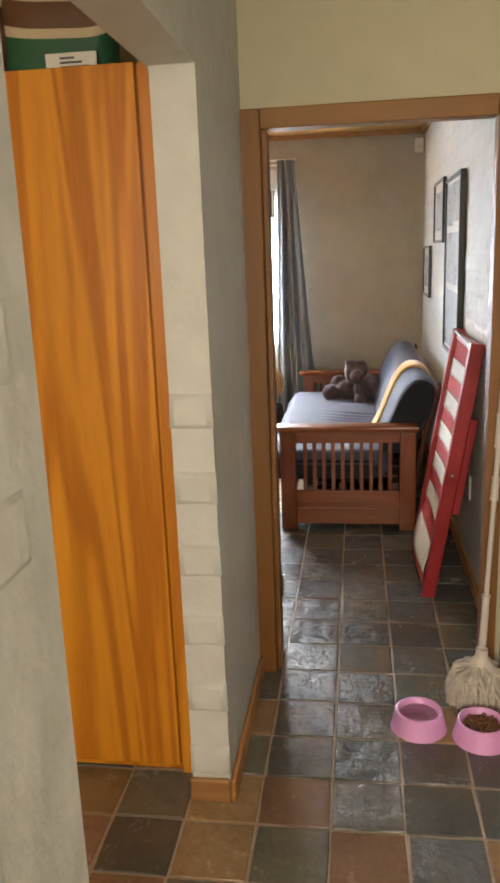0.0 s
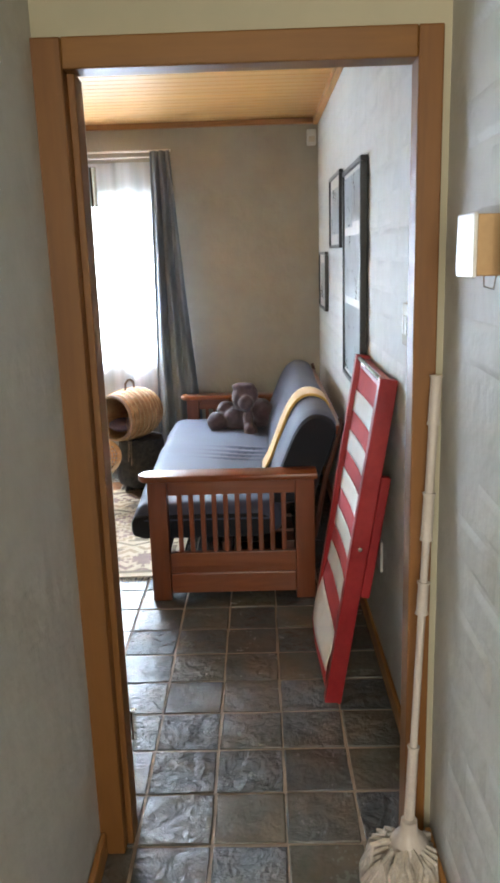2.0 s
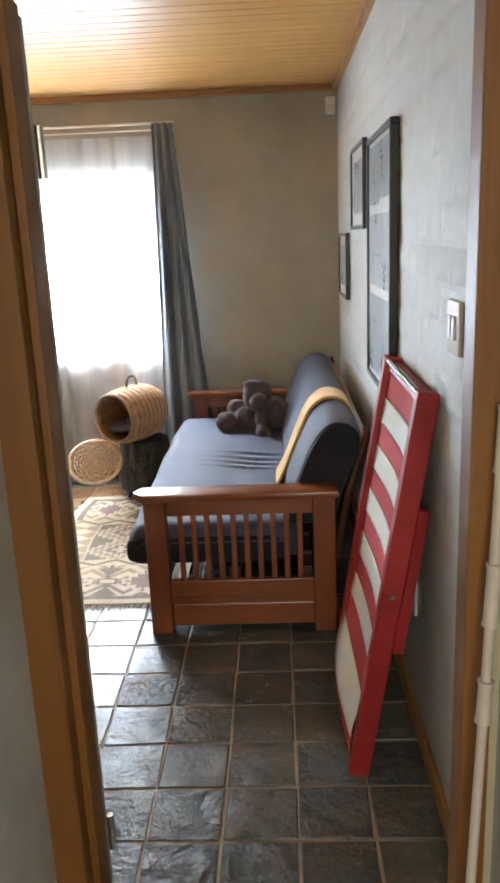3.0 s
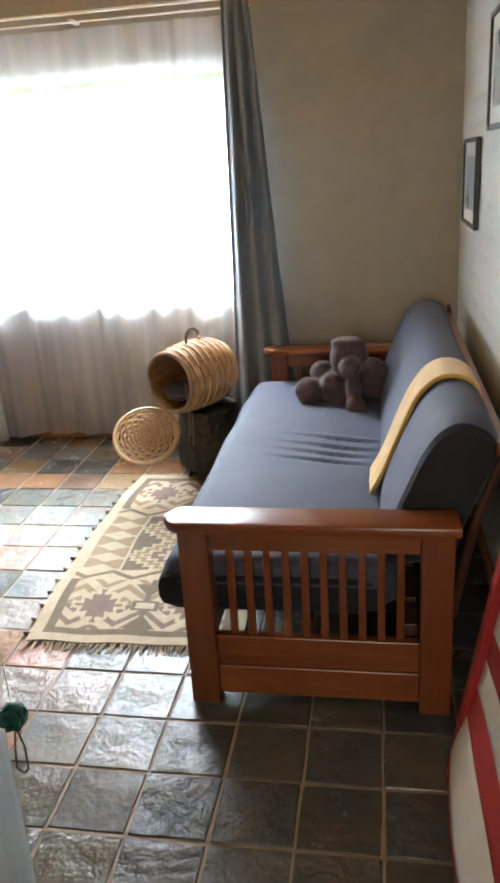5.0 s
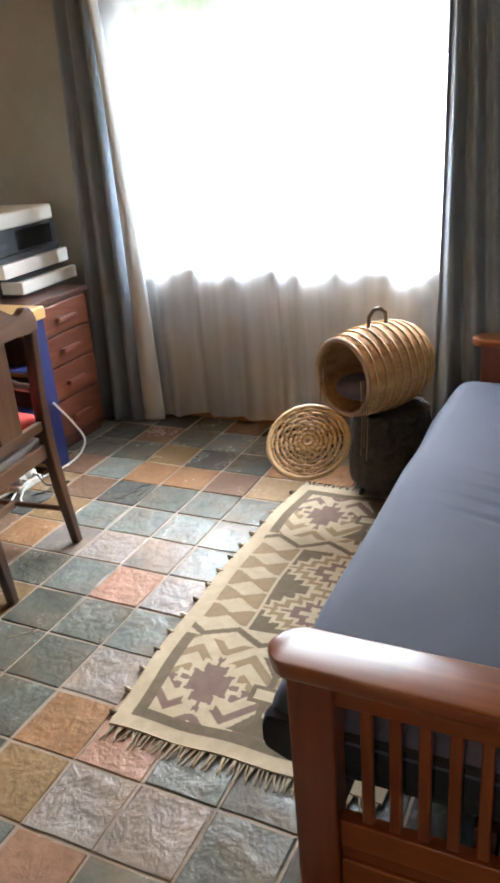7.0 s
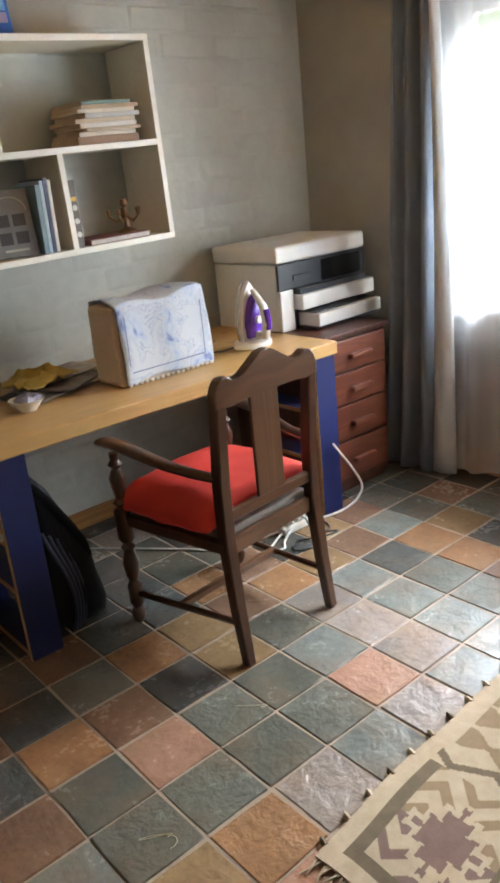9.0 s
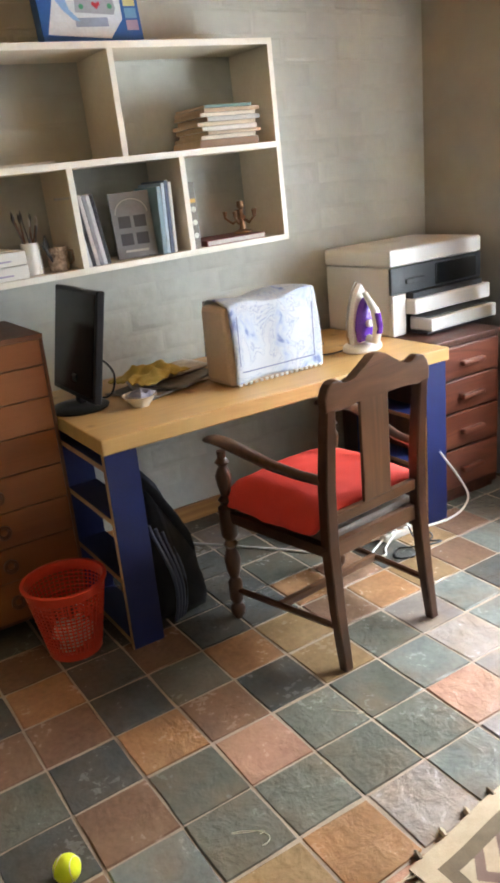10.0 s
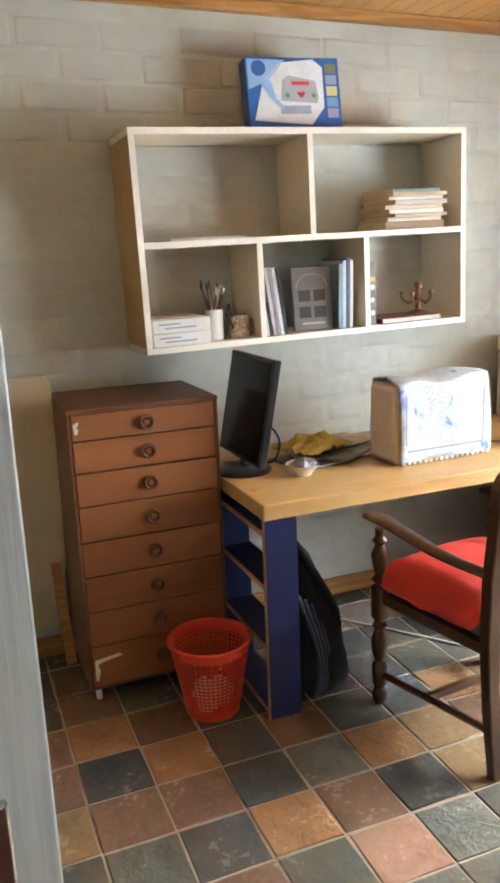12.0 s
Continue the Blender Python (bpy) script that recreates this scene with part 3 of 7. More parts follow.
setting("backdrop", bm, LEAFGLOW, "glowing backdrop of pale yard glare and green hedge", "backdrop")

# eaves over the window, unseen: added to keep the sky lamp off the upper sheer
setting("eaves", shell((WEST - 0.3, EAST + 0.3, NORTH + 0.14, NORTH + 0.66, 2.2, 2.3)), OLIVE, "unseen overhang added to shade the window's top", "eaves")

# curtains
SHEER = bpy.data.materials.new("white_voile")
SHEER.use_nodes = True
nn, ll = SHEER.node_tree.nodes, SHEER.node_tree.links
nn.remove(nn["Principled BSDF"])
tr, tl, df, m1, m2 = nn.new("ShaderNodeBsdfTransparent"), nn.new("ShaderNodeBsdfTranslucent"), nn.new("ShaderNodeBsdfDiffuse"), nn.new("ShaderNodeMixShader"), nn.new("ShaderNodeMixShader")
weave, wr = nn.new("ShaderNodeTexNoise"), nn.new("ShaderNodeMapRange")
weave.inputs["Scale"].default_value = 1.0
wr.inputs[1].default_value, wr.inputs[2].default_value = 0.25, 0.75
wr.inputs[3].default_value, wr.inputs[4].default_value = 0.46, 0.72
wmap = nn.new("ShaderNodeMapping")
wmap.inputs["Scale"].default_value = (13.0, 8.0, 0.4)
tcn = nn.new("ShaderNodeTexCoord")
ll.new(tcn.outputs["Object"], wmap.inputs["Vector"])
ll.new(wmap.outputs[0], weave.inputs["Vector"])
ll.new(weave.outputs["Fac"], wr.inputs[0])
tl.inputs[0].default_value = df.inputs[0].default_value = (0.80, 0.82, 0.88, 1)
m1.inputs[0].default_value = 0.42
ll.new(df.outputs[0], m1.inputs[1])
ll.new(tl.outputs[0], m1.inputs[2])
ll.new(wr.outputs[0], m2.inputs[0])
ll.new(tr.outputs[0], m2.inputs[1])
ll.new(m1.outputs[0], m2.inputs[2])
ll.new(m2.outputs[0], nn["Material Output"].inputs["Surface"])


def sheer_at(u, v):
    x = -2.14 + 1.72 * u
    deep = 0.012 + 0.02 * (1 - v)
    w = math.sin(x * 31 + 1.2 * math.sin(x * 5.3)) * 0.6 + math.sin(x * 13.7 + 0.8) * 0.5 + 0.3 * math.sin(x * 57 + v)
    return Vector((x + 0.01 * math.sin(v * 5 + x * 9), 6.875 + deep * w, 0.035 + 2.2 * v + 0.012 * math.sin(x * 7) * (1 - v)))


sheer = whole("sheer_curtain", grid(bmesh.new(), 220, 24, sheer_at), SHEER, "white sheer voile curtain hanging to the floor", "curtain", smooth=True)


def drape(name, top, bottom, waves, seed, label, fold=1.0):
    def at(u, v):
        s = v ** 0.75
        x = (bottom[0] + (top[0] - bottom[0]) * s) * (1 - u) + (bottom[1] + (top[1] - bottom[1]) * s) * u
        deep = fold * (0.022 + 0.022 * (1 - v))
        w = math.sin(u * waves * 2 * math.pi + seed + 0.5 * math.sin(v * 4 + seed)) + 0.35 * math.sin(u * waves * 4.7 + 2 * seed + 2 * v)
        return Vector((x, 6.80 + deep * w, 0.012 + 2.285 * v - 0.014 * abs(math.sin(u * 9 + seed)) * (1 - v)))
    bm = grid(bmesh.new(), 90, 30, at)
    ob = whole(name, bm, DRAPE, label, "curtain", smooth=True)
    ob.modifiers.new("thickness", "SOLIDIFY").thickness = 0.003
    return ob


drape("drape_curtain", (-0.465, -0.33), (-0.53, -0.13), 3, 0.4, "grey-blue lined curtain drawn to the window's side", 0.7)
gathered = drape("drape_curtain", (-2.27, -2.05), (-2.40, -2.06), 3, 2.1, "grey-blue lined curtain gathered beside the red drawers", 0.75)
LINING = surface("pale_curtain_lining", (0.50, 0.52, 0.52), (0.62, 0.64, 0.64), 3.0, (0.75, 0.9), 0.2, 350.0, distance=0.002)
bm = grid(bmesh.new(), 8, 30, lambda u, v: Vector((-2.075 + 0.095 * u * (1.2 - v) + 0.02 * math.sin(v * 3), 6.79 + 0.03 * u - 0.02 * math.sin(u * 3), 0.02 + 2.24 * v)))
lining = part("lining", bm, LINING, gathered, "pale lining edge", True)
lining.modifiers.new("thickness", "SOLIDIFY").thickness = 0.003
rail = thing("curtain_rail", "thin white curtain rail with end brackets", "curtain rail", Matrix.Translation((-1.25, 6.9, 2.28)))
part("rod", sweep(bmesh.new(), [(-2.36, 6.86, 2.305), (-0.325, 6.86, 2.305)], 0.0075, 12), WHITE, rail, smooth=True, local=False)
part("rod", sweep(bmesh.new(), [(-2.34, 6.895, 2.27), (-0.335, 6.895, 2.27)], 0.005, 10), WHITE, rail, smooth=True, local=False)
for x in (-2.3, -1.25, -0.36):
    part("bracket", boxed(x - 0.012, x + 0.012, 6.85, NORTH, 2.262, 2.278, bevel=0.002), WHITE, rail, local=False)

# ---- futon sofa ----
sofa = thing("futon_sofa", "mahogany futon sofa with slate-blue mattress and slatted arms", "sofa", Matrix.Translation((0.12, 5.57, 0)))


def rounded_slab(x0, x1, y0, y1, z0, z1, r, nx, ny, warp=None):
    """A padded slab: a box with well rounded edges, dented by warp(x, y, z)."""
    bm = bmesh.new()
    box(bm, x0, x1, y0, y1, z0, z1)
    bmesh.ops.subdivide_edges(bm, edges=[e for e in bm.edges if abs((e.verts[0].co - e.verts[1].co).x) > 0.5 * (x1 - x0)], cuts=nx, use_grid_fill=True)
    bmesh.ops.subdivide_edges(bm, edges=[e for e in bm.edges if abs((e.verts[0].co - e.verts[1].co).y) > 0.5 * (y1 - y0)], cuts=ny, use_grid_fill=True)
    bmesh.ops.subdivide_edges(bm, edges=[e for e in bm.edges if abs((e.verts[0].co - e.verts[1].co).z) > 0.5 * (z1 - z0)], cuts=5, use_grid_fill=True)
    for v in bm.verts:
        c = Vector((min(max(v.co.x, x0 + r), x1 - r), min(max(v.co.y, y0 + r), y1 - r), min(max(v.co.z, z0 + r), z1 - r)))
        d = v.co - c
        if d.length > 1e-6:
            k = max(abs(d.x), abs(d.y), abs(d.z))
            v.co = c + d.normalized() * min(k, r)
        if warp:
            v.co += warp(v.co)
    return bm


ARM_TOP, LEG_W = 0.618, 0.088


def sofa_end(yc, inner):
    """One slatted end of the sofa; inner is +1 when the seat lies at larger y."""
    y0, y1 = yc - 0.03, yc + 0.03
    # arm board with a rounded front
    o = [(-0.30 + 0.035 - 0.048 * math.sin(a), -0.062 + 0.124 * k / 10) for k, a in ((k, math.pi * k / 10) for k in range(11))]
    o = [(x, y) for x, y in o] + [(0.505, 0.062), (0.505, -0.062)]
    part("arm_board", prism(bmesh.new(), o, 0.03, Matrix.Translation((0, yc, ARM_TOP - 0.03)), bevel=0.008), SOFA_WOOD_X, sofa, smooth=True, local=False)
    for x in (-0.272, 0.405):
        part("leg", boxed(x, x + LEG_W, y0, y1, 0.0, ARM_TOP - 0.031, bevel=0.004), SOFA_WOOD_Z, sofa, local=False)
    xa, xb = -0.272 + LEG_W + 0.0005, 0.4045
    part("top_rail", boxed(xa, xb, yc - 0.016, yc + 0.016, 0.515, ARM_TOP - 0.031, bevel=0.003), SOFA_WOOD_X, sofa, local=False)
    part("middle_rail", boxed(xa, xb, yc - 0.016, yc + 0.016, 0.165, 0.232, bevel=0.003), SOFA_WOOD_X, sofa, local=False)
    part("panel", boxed(xa, xb, yc - 0.008, yc + 0.008, 0.13, 0.1645), SOFA_WOOD_X, sofa, local=False)
    part("bottom_rail", boxed(xa, xb, yc - 0.018, yc + 0.018, 0.032, 0.1295, bevel=0.004), SOFA_WOOD_X, sofa, local=False)
    for k in range(10):
        x = xa + (xb - xa) * (k + 1) / 11
        part("slat", boxed(x - 0.011, x + 0.011, yc - 0.008, yc + 0.008, 0.2325, 0.5145, bevel=0.002, segments=1), SOFA_WOOD_Z, sofa, local=False)


Y_NEAR, Y_FAR = 4.567, 6.60
sofa_end(Y_NEAR, 1)
sofa_end(Y_FAR, -1)
# seat rails and slats in darker wood: shade beneath the mattress put into colour
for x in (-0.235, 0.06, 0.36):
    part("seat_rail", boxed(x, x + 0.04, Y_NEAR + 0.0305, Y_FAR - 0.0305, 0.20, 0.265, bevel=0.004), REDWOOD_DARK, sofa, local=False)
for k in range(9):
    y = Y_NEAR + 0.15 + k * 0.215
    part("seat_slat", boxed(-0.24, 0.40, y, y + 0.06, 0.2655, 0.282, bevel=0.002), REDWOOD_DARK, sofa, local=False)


def seat_warp(c):
    d = Vector((0, 0, 0.0))
    if c.z > 0.40:
        d.z += 0.012 * math.sin(c.y * 2.3 + 0.6) + 0.010 * noise.noise(c * 3.1)
        for k, (yy, xx) in enumerate(((5.36, 0.10), (5.43, 0.12), (5.50, 0.14), (5.58, 0.16))):
            line = c.y - yy - (c.x - xx) * -0.25
            d.z -= 0.008 * math.exp(-(line / 0.010) ** 2) * math.exp(-((c.x - xx) / 0.16) ** 2)
            d.z += 0.0055 * math.exp(-((line - 0.022) / 0.014) ** 2) * math.exp(-((c.x - xx) / 0.17) ** 2)
    if c.x < -0.25:
        d.x += 0.012 * noise.noise(Vector((c.y * 3, c.z * 5, 0)))
    return d


seat = part("seat_mattress", rounded_slab(-0.365, 0.36, 4.605, 6.56, 0.287, 0.462, 0.075, 72, 190, seat_warp), NAVY, sofa, "slate-blue covered seat mattress, creased", True, False)
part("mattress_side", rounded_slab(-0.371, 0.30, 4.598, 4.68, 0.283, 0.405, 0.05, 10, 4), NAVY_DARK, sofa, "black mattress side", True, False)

# back mattress: a folded pad leaning on a frame
prof = [(0.285, 0.42), (0.315, 0.55), (0.36, 0.67), (0.405, 0.775), (0.445, 0.835), (0.495, 0.865), (0.55, 0.862), (0.595, 0.835), (0.612, 0.79), (0.60, 0.73), (0.565, 0.64), (0.53, 0.55), (0.50, 0.42)]
coarse = prof
prof = [(v.x, v.y) for v in curved([(x, z, 0.0) for x, z in coarse], 4)]


def back_pad(y0, y1, n, grow, ends):
    bm = bmesh.new()
    rings = []
    cx, cz = 0.46, 0.66
    for k in range(n + 1):
        s = k / n
        yy = y0 + (y1 - y0) * s
        e = min(s, 1 - s) * (y1 - y0)
        f = 1 - ends * max(0.0, 1 - e / 0.05) ** 2
        rings.append([bm.verts.new((cx + (x - cx) * (f + grow) + 0.006 * noise.noise(Vector((x * 4, yy * 3, z * 4))), yy, cz + (z - cz) * (f + grow) + 0.008 * noise.noise(Vector((x * 3, yy * 2.5, 5 + z * 3))))) for x, z in prof])
    m = len(prof)
    for a, b in zip(rings, rings[1:]):
        for k in range(m):
            bm.faces.new((a[k], a[(k + 1) % m], b[(k + 1) % m], b[k]))
    bm.faces.new(rings[0])
    bm.faces.new(rings[-1][::-1])
    return bm


part("back_mattress", back_pad(4.66, 6.52, 40, 0.0, 0.05), NAVY, sofa, "slate-blue folded back mattress", True, False)
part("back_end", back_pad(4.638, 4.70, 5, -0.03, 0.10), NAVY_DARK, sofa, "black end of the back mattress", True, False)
for yy in (4.655, 6.50):
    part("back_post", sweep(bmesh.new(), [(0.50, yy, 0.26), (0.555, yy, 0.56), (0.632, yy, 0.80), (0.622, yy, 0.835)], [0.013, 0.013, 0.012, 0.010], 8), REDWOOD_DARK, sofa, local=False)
part("back_rail", boxed(0.60, 0.635, 4.66, 6.5, 0.755, 0.80, bevel=0.004), SOFA_WOOD_X, sofa, local=False)

# mustard throw over the back
path = coarse[:10]
path = [(0.262, 0.475)] + [(0.46 + (x - 0.46) * 1.05 - 0.004, 0.66 + (z - 0.66) * 1.03 + 0.004) for x, z in path[1:]]
path = [(v.x, v.y) for v in curved([(x, z, 0.0) for x, z in path], 5)]


def throw_at(u, v):
    s = v * (len(path) - 1)
    i = min(int(s), len(path) - 2)
    f = s - i
    x, z = path[i][0] * (1 - f) + path[i + 1][0] * f, path[i][1] * (1 - f) + path[i + 1][1] * f
    shift = 0.03 * v
    return Vector((x - 0.004 + 0.003 * noise.noise(Vector((u * 3, v * 6, 0))), 5.04 + shift + 0.215 * u + 0.006 * math.sin(v * 9 + u), z + 0.004))


bm = grid(bmesh.new(), 12, 54, throw_at)
throw = whole("throw_blanket", bm, YELLOW, "mustard yellow throw folded over the sofa back", "blanket", smooth=True)
throw.modifiers.new("thickness", "SOLIDIFY").thickness = 0.012

# ---- desk ----
desk = thing("desk", "pine-topped desk on blue painted shelf legs", "desk", Matrix.Translation((-2.5, 5.45, 0)))
part("desk_top", boxed(-2.93, -2.158, 4.685, 6.245, 0.722, 0.777, bevel=0.005), PINE_PALE_Y, desk, "knotty varnished pine top", local=False)


def desk_leg(y0, y1):
    leg = part("shelf_leg", boxed(-2.185, -2.165, y0, y1, 0.0, 0.7215, bevel=0.002), BLUE, desk, "blue painted board leg with open shelves", local=False)
    part("back_board", boxed(-2.62, -2.60, y0, y1, 0.0, 0.7215, bevel=0.002), BLUE, leg, local=False)
    for z in (0.012, 0.25, 0.47, 0.66):
        sh = part("shelf", boxed(-2.599, -2.186, y0 + 0.003, y1, z, z + 0.02, bevel=0.001), BLUE, leg, local=False)
        part("raw_edge", boxed(-2.599, -2.186, y0, y0 + 0.0025, z + 0.001, z + 0.019), RAW_EDGE, leg, "raw chipboard edge", local=False)
    part("raw_edge", boxed(-2.184, -2.166, y0 - 0.0025, y0 - 0.0005, 0.001, 0.72), RAW_EDGE, leg, "raw chipboard edge", local=False)
    return leg


desk_leg(4.69, 4.805)
desk_leg(6.115, 6.23)

# ---- wall shelf ----
shelf = thing("wall_shelf", "cream painted wall shelf of five open compartments", "shelf", Matrix.Translation((-2.84, 5.15, 1.25)))
SX0, SX1, SY0, SY1, SZ0, SZ1, SM = WEST + 0.004, -2.688, 4.468, 5.845, 1.25, 2.02, 1.63
T = 0.022


def board(b, name="board", paint=SHELF):
    x0, x1, y0, y1, z0, z1 = b
    p = part(name, boxed(x0, x1 - 0.003, y0, y1, z0, z1), paint, shelf, local=False)
    part("edge", boxed(x1 - 0.0028, x1, y0 - 0.0005, y1 + 0.0005, z0 - 0.0005, z1 + 0.0005, bevel=0.001, segments=1), SHELF_EDGE, p, "white painted front edge", local=False)


board((SX0, SX1, SY0, SY1, SZ1 - T, SZ1), "top_board")
board((SX0, SX1, SY0, SY1, SZ0, SZ0 + T), "bottom_board")
board((SX0, SX1 - 0.0005, SY0, SY0 + T, SZ0 + T + 0.001, SZ1 - T - 0.001), "side_board", SHELF_SIDE)
board((SX0, SX1 - 0.0005, SY1 - T, SY1, SZ0 + T + 0.001, SZ1 - T - 0.001), "side_board")
board((SX0, SX1 - 0.0008, SY0 + T + 0.001, SY1 - T - 0.001, SM - T / 2, SM + T / 2), "middle_board")
board((SX0, SX1 - 0.001, 5.14, 5.14 + T, SM + T / 2 + 0.001, SZ1 - T - 0.001), "divider")
for y in (4.915, 5.368):
    board((SX0, SX1 - 0.001, y, y + T, SZ0 + T + 0.001, SM - T / 2 - 0.001), "divider")

# the shelf hangs a little out of level, and what stands on it leans with it
TILT = Matrix.Translation((0, 5.65, 1.63)) @ pose(0, 0, 0, 1.3, 0, 0) @ Matrix.Translation((0, -5.65, -1.63))
shelf.matrix_basis = TILT @ shelf.matrix_basis

# ---- tall chest of eight drawers ----
chest = thing("chest_of_drawers", "tall teak-veneer chest of eight drawers with round knobs", "drawers", Matrix.Translation((-2.75, 4.41, 0)))
CX = -2.52
CZ = 1.066
for nm, b in (("side_panel", (-2.955, CX - 0.001, 4.145, 4.1565, 0.05, CZ)), ("side_panel", (-2.955, CX - 0.001, 4.6615, 4.673, 0.05, CZ)), ("base_board", (-2.955, CX - 0.018, 4.157, 4.661, 0.05, 0.066)), ("back_panel", (-2.955, -2.945, 4.157, 4.661, 0.0665, CZ))):
    part(nm, boxed(*b, bevel=0.002, segments=1), TEAK_DARK, chest, local=False)
part("top_board", boxed(-2.955, CX - 0.001, 4.143, 4.675, CZ + 0.0005, CZ + 0.017, bevel=0.002), TEAK_DARK, chest, local=False)
for x in (-2.90, CX - 0.045):
    for y in (4.175, 4.643):
        m = Matrix.Translation((x, y, 0.025)) @ pose(0, 0, 0, 90, 0, 0)
        part("castor", lathe(bmesh.new(), [(0.0, -0.009), (0.021, -0.009), (0.025, -0.004), (0.025, 0.004), (0.021, 0.009), (0.0, 0.009)], 18, m), WHITE_PLASTIC, chest, "small pale castor", True, False)
z = CZ
for k, h in enumerate((0.091, 0.112, 0.118, 0.128, 0.128, 0.132, 0.130, 0.158)):
    d = part("drawer", boxed(CX - 0.017, CX, 4.1585, 4.6595, z - h + 0.0035, z - 0.001, bevel=0.0018), TEAK_Y, chest, local=False)
    m = Matrix.Translation((CX, 4.412, z - h / 2)) @ pose(0, 0, 0, 0, 90, 0)
    kn = part("knob", lathe(bmesh.new(), [(0.0, 0.006), (0.013, 0.006), (0.016, 0.008), (0.018, 0.017), (0.022, 0.019), (0.026, 0.016), (0.027, 0.008), (0.025, 0.0)], 24, m), TEAK_DARK, d, "round turned wooden knob", True, False)
    part("knob_centre", lathe(bmesh.new(), [(0.0, 0.0135), (0.009, 0.012), (0.0125, 0.0065)], 18, m), TEAK_Y, kn, "pale polished knob centre", True, False)
    if k == 0:
        part("paper_scrap", prism(bmesh.new(), [(4.164, 1.035), (4.183, 1.045), (4.181, 1.03), (4.174, 1.026), (4.181, 1.016), (4.178, 1.004), (4.168, 0.998)], 0.001, Matrix.Translation((CX, 0, 0)) @ pose(0, 0, 0, 90, 0, 90)), WHITE_PLASTIC, d, "torn white sticker", local=False)
    if k == 7:
        part("paper_scrap", prism(bmesh.new(), [(4.165, 0.176), (4.255, 0.188), (4.266, 0.178), (4.19, 0.165), (4.175, 0.158), (4.182, 0.13), (4.172, 0.095), (4.164, 0.10)], 0.001, Matrix.Translation((CX, 0, 0)) @ pose(0, 0, 0, 90, 0, 90)), WHITE_PLASTIC, d, "torn white sticker", local=False)
    z -= h

# ---- red pedestal of four drawers under the printer ----
ped = thing("drawer_pedestal", "reddish mahogany pedestal of four drawers beside the desk", "drawers", Matrix.Translation((-2.5, 6.5, 0)))
part("carcass", boxed(-2.90, -2.262, 6.258, 6.672, 0.03, 0.752, bevel=0.002), REDWOOD_DARK, ped, local=False)
part("top_board", boxed(-2.91, -2.24, 6.25, 6.682, 0.7525, 0.775, bevel=0.004), REDWOOD_DARK, ped, local=False)
z = 0.738
for h in (0.15, 0.155, 0.172, 0.195):
    d = part("drawer", boxed(-2.2615, -2.243, 6.298, 6.655, z - h + 0.012, z, bevel=0.005), REDWOOD, ped, local=False)
    part("handle", boxed(-2.2425, -2.215, 6.40, 6.54, z - h * 0.5 - 0.012, z - h * 0.5 + 0.012, bevel=0.006), REDWOOD, d, "wooden bar handle", local=False)
    z -= h
part("plinth", boxed(-2.88, -2.28, 6.27, 6.66, 0.0, 0.0295), REDWOOD_DARK, ped, local=False)

# ---- pine cupboard beside the corridor ----
cup = thing("cupboard", "tall orange varnished pine cupboard in the recess", "cupboard", Matrix.Translation((-0.8, 2.6, 0)))
part("body", boxed(-1.30, -0.345, 2.362, 2.94, 0.0, 2.055, bevel=0.003), PINE, cup, local=False)
part("cupboard_door", boxed(-0.80, -0.383, 2.338, 2.3605, 0.03, 2.058, bevel=0.003), PINE, cup, local=False)
part("cupboard_door", boxed(-1.27, -0.804, 2.338, 2.3605, 0.03, 2.058, bevel=0.003), PINE, cup, local=False)
part("stile", boxed(-0.375, -0.345, 2.343, 2.3605, 0.0, 2.058, bevel=0.002), PINE, cup, local=False)

# ---- striped folding frame leaning on the wall ----
lean = 9.2
L, Wd, Th = 1.19, 0.66, 0.06
frame_m = Matrix.Translation((0.460, 3.655, 0.001)) @ pose(0, 0, 0, 0, lean, 0)
lounger = thing("deck_chair", "red deck chair with striped canvas folded against the wall", "deck chair", frame_m)
for y in (0.0, Wd - 0.046):
    part("side_rail", boxed(0, Th, y, y + 0.046, 0.0, L, bevel=0.004), RED_PAINT, lounger)
    part("folded_leg", boxed(Th + 0.002, Th + 0.034, y + 0.006, y + 0.04, 0.42, 0.86, bevel=0.004), RED_PAINT, lounger)
    part("pivot_bolt", sweep(bmesh.new(), [(0.03, y - 0.004, 0.60), (0.03, y + 0.05, 0.60)], 0.008, 10), CHROME, lounger, "dull steel pivot bolt", True)
for z0 in (0.012, L - 0.045):
    part("cross_rail", boxed(0.018, Th - 0.004, 0.0465, Wd - 0.0465, z0, z0 + 0.034, bevel=0.004), RED_PAINT, lounger)
part("top_bar", sweep(bmesh.new(), [(0.012, 0.0465, L - 0.012), (0.012, Wd - 0.0465, L - 0.012)], 0.009, 10), CHROME, lounger, "dark steel rod", True)


def canvas(z0, z1, name, material):
    def at(u, v):
        zz = z0 + (z1 - z0) * v
        s = (zz - 0.03) / (L - 0.06)
        sag = 0.012 * math.sin(u * math.pi)
        bag = -0.06 * math.exp(-((s - 0.07) / 0.12) ** 2) * (0.5 + 0.5 * math.sin(u * math.pi))
        return Vector((0.022 + sag + bag + 0.003 * noise.noise(Vector((u * 2, zz * 5, 0))), 0.048 + (Wd - 0.096) * u, zz))
    ob = part(name, grid(bmesh.new(), 14, 6, at), material, lounger, "", True)
    ob.modifiers.new("thickness", "SOLIDIFY").thickness = 0.002
    return ob


z, red = 0.045, True
edges = [0.04, 0.10, 0.235, 0.315, 0.40, 0.475, 0.56, 0.64, 0.725, 0.80, 0.885, 0.965, 1.05, 1.145]
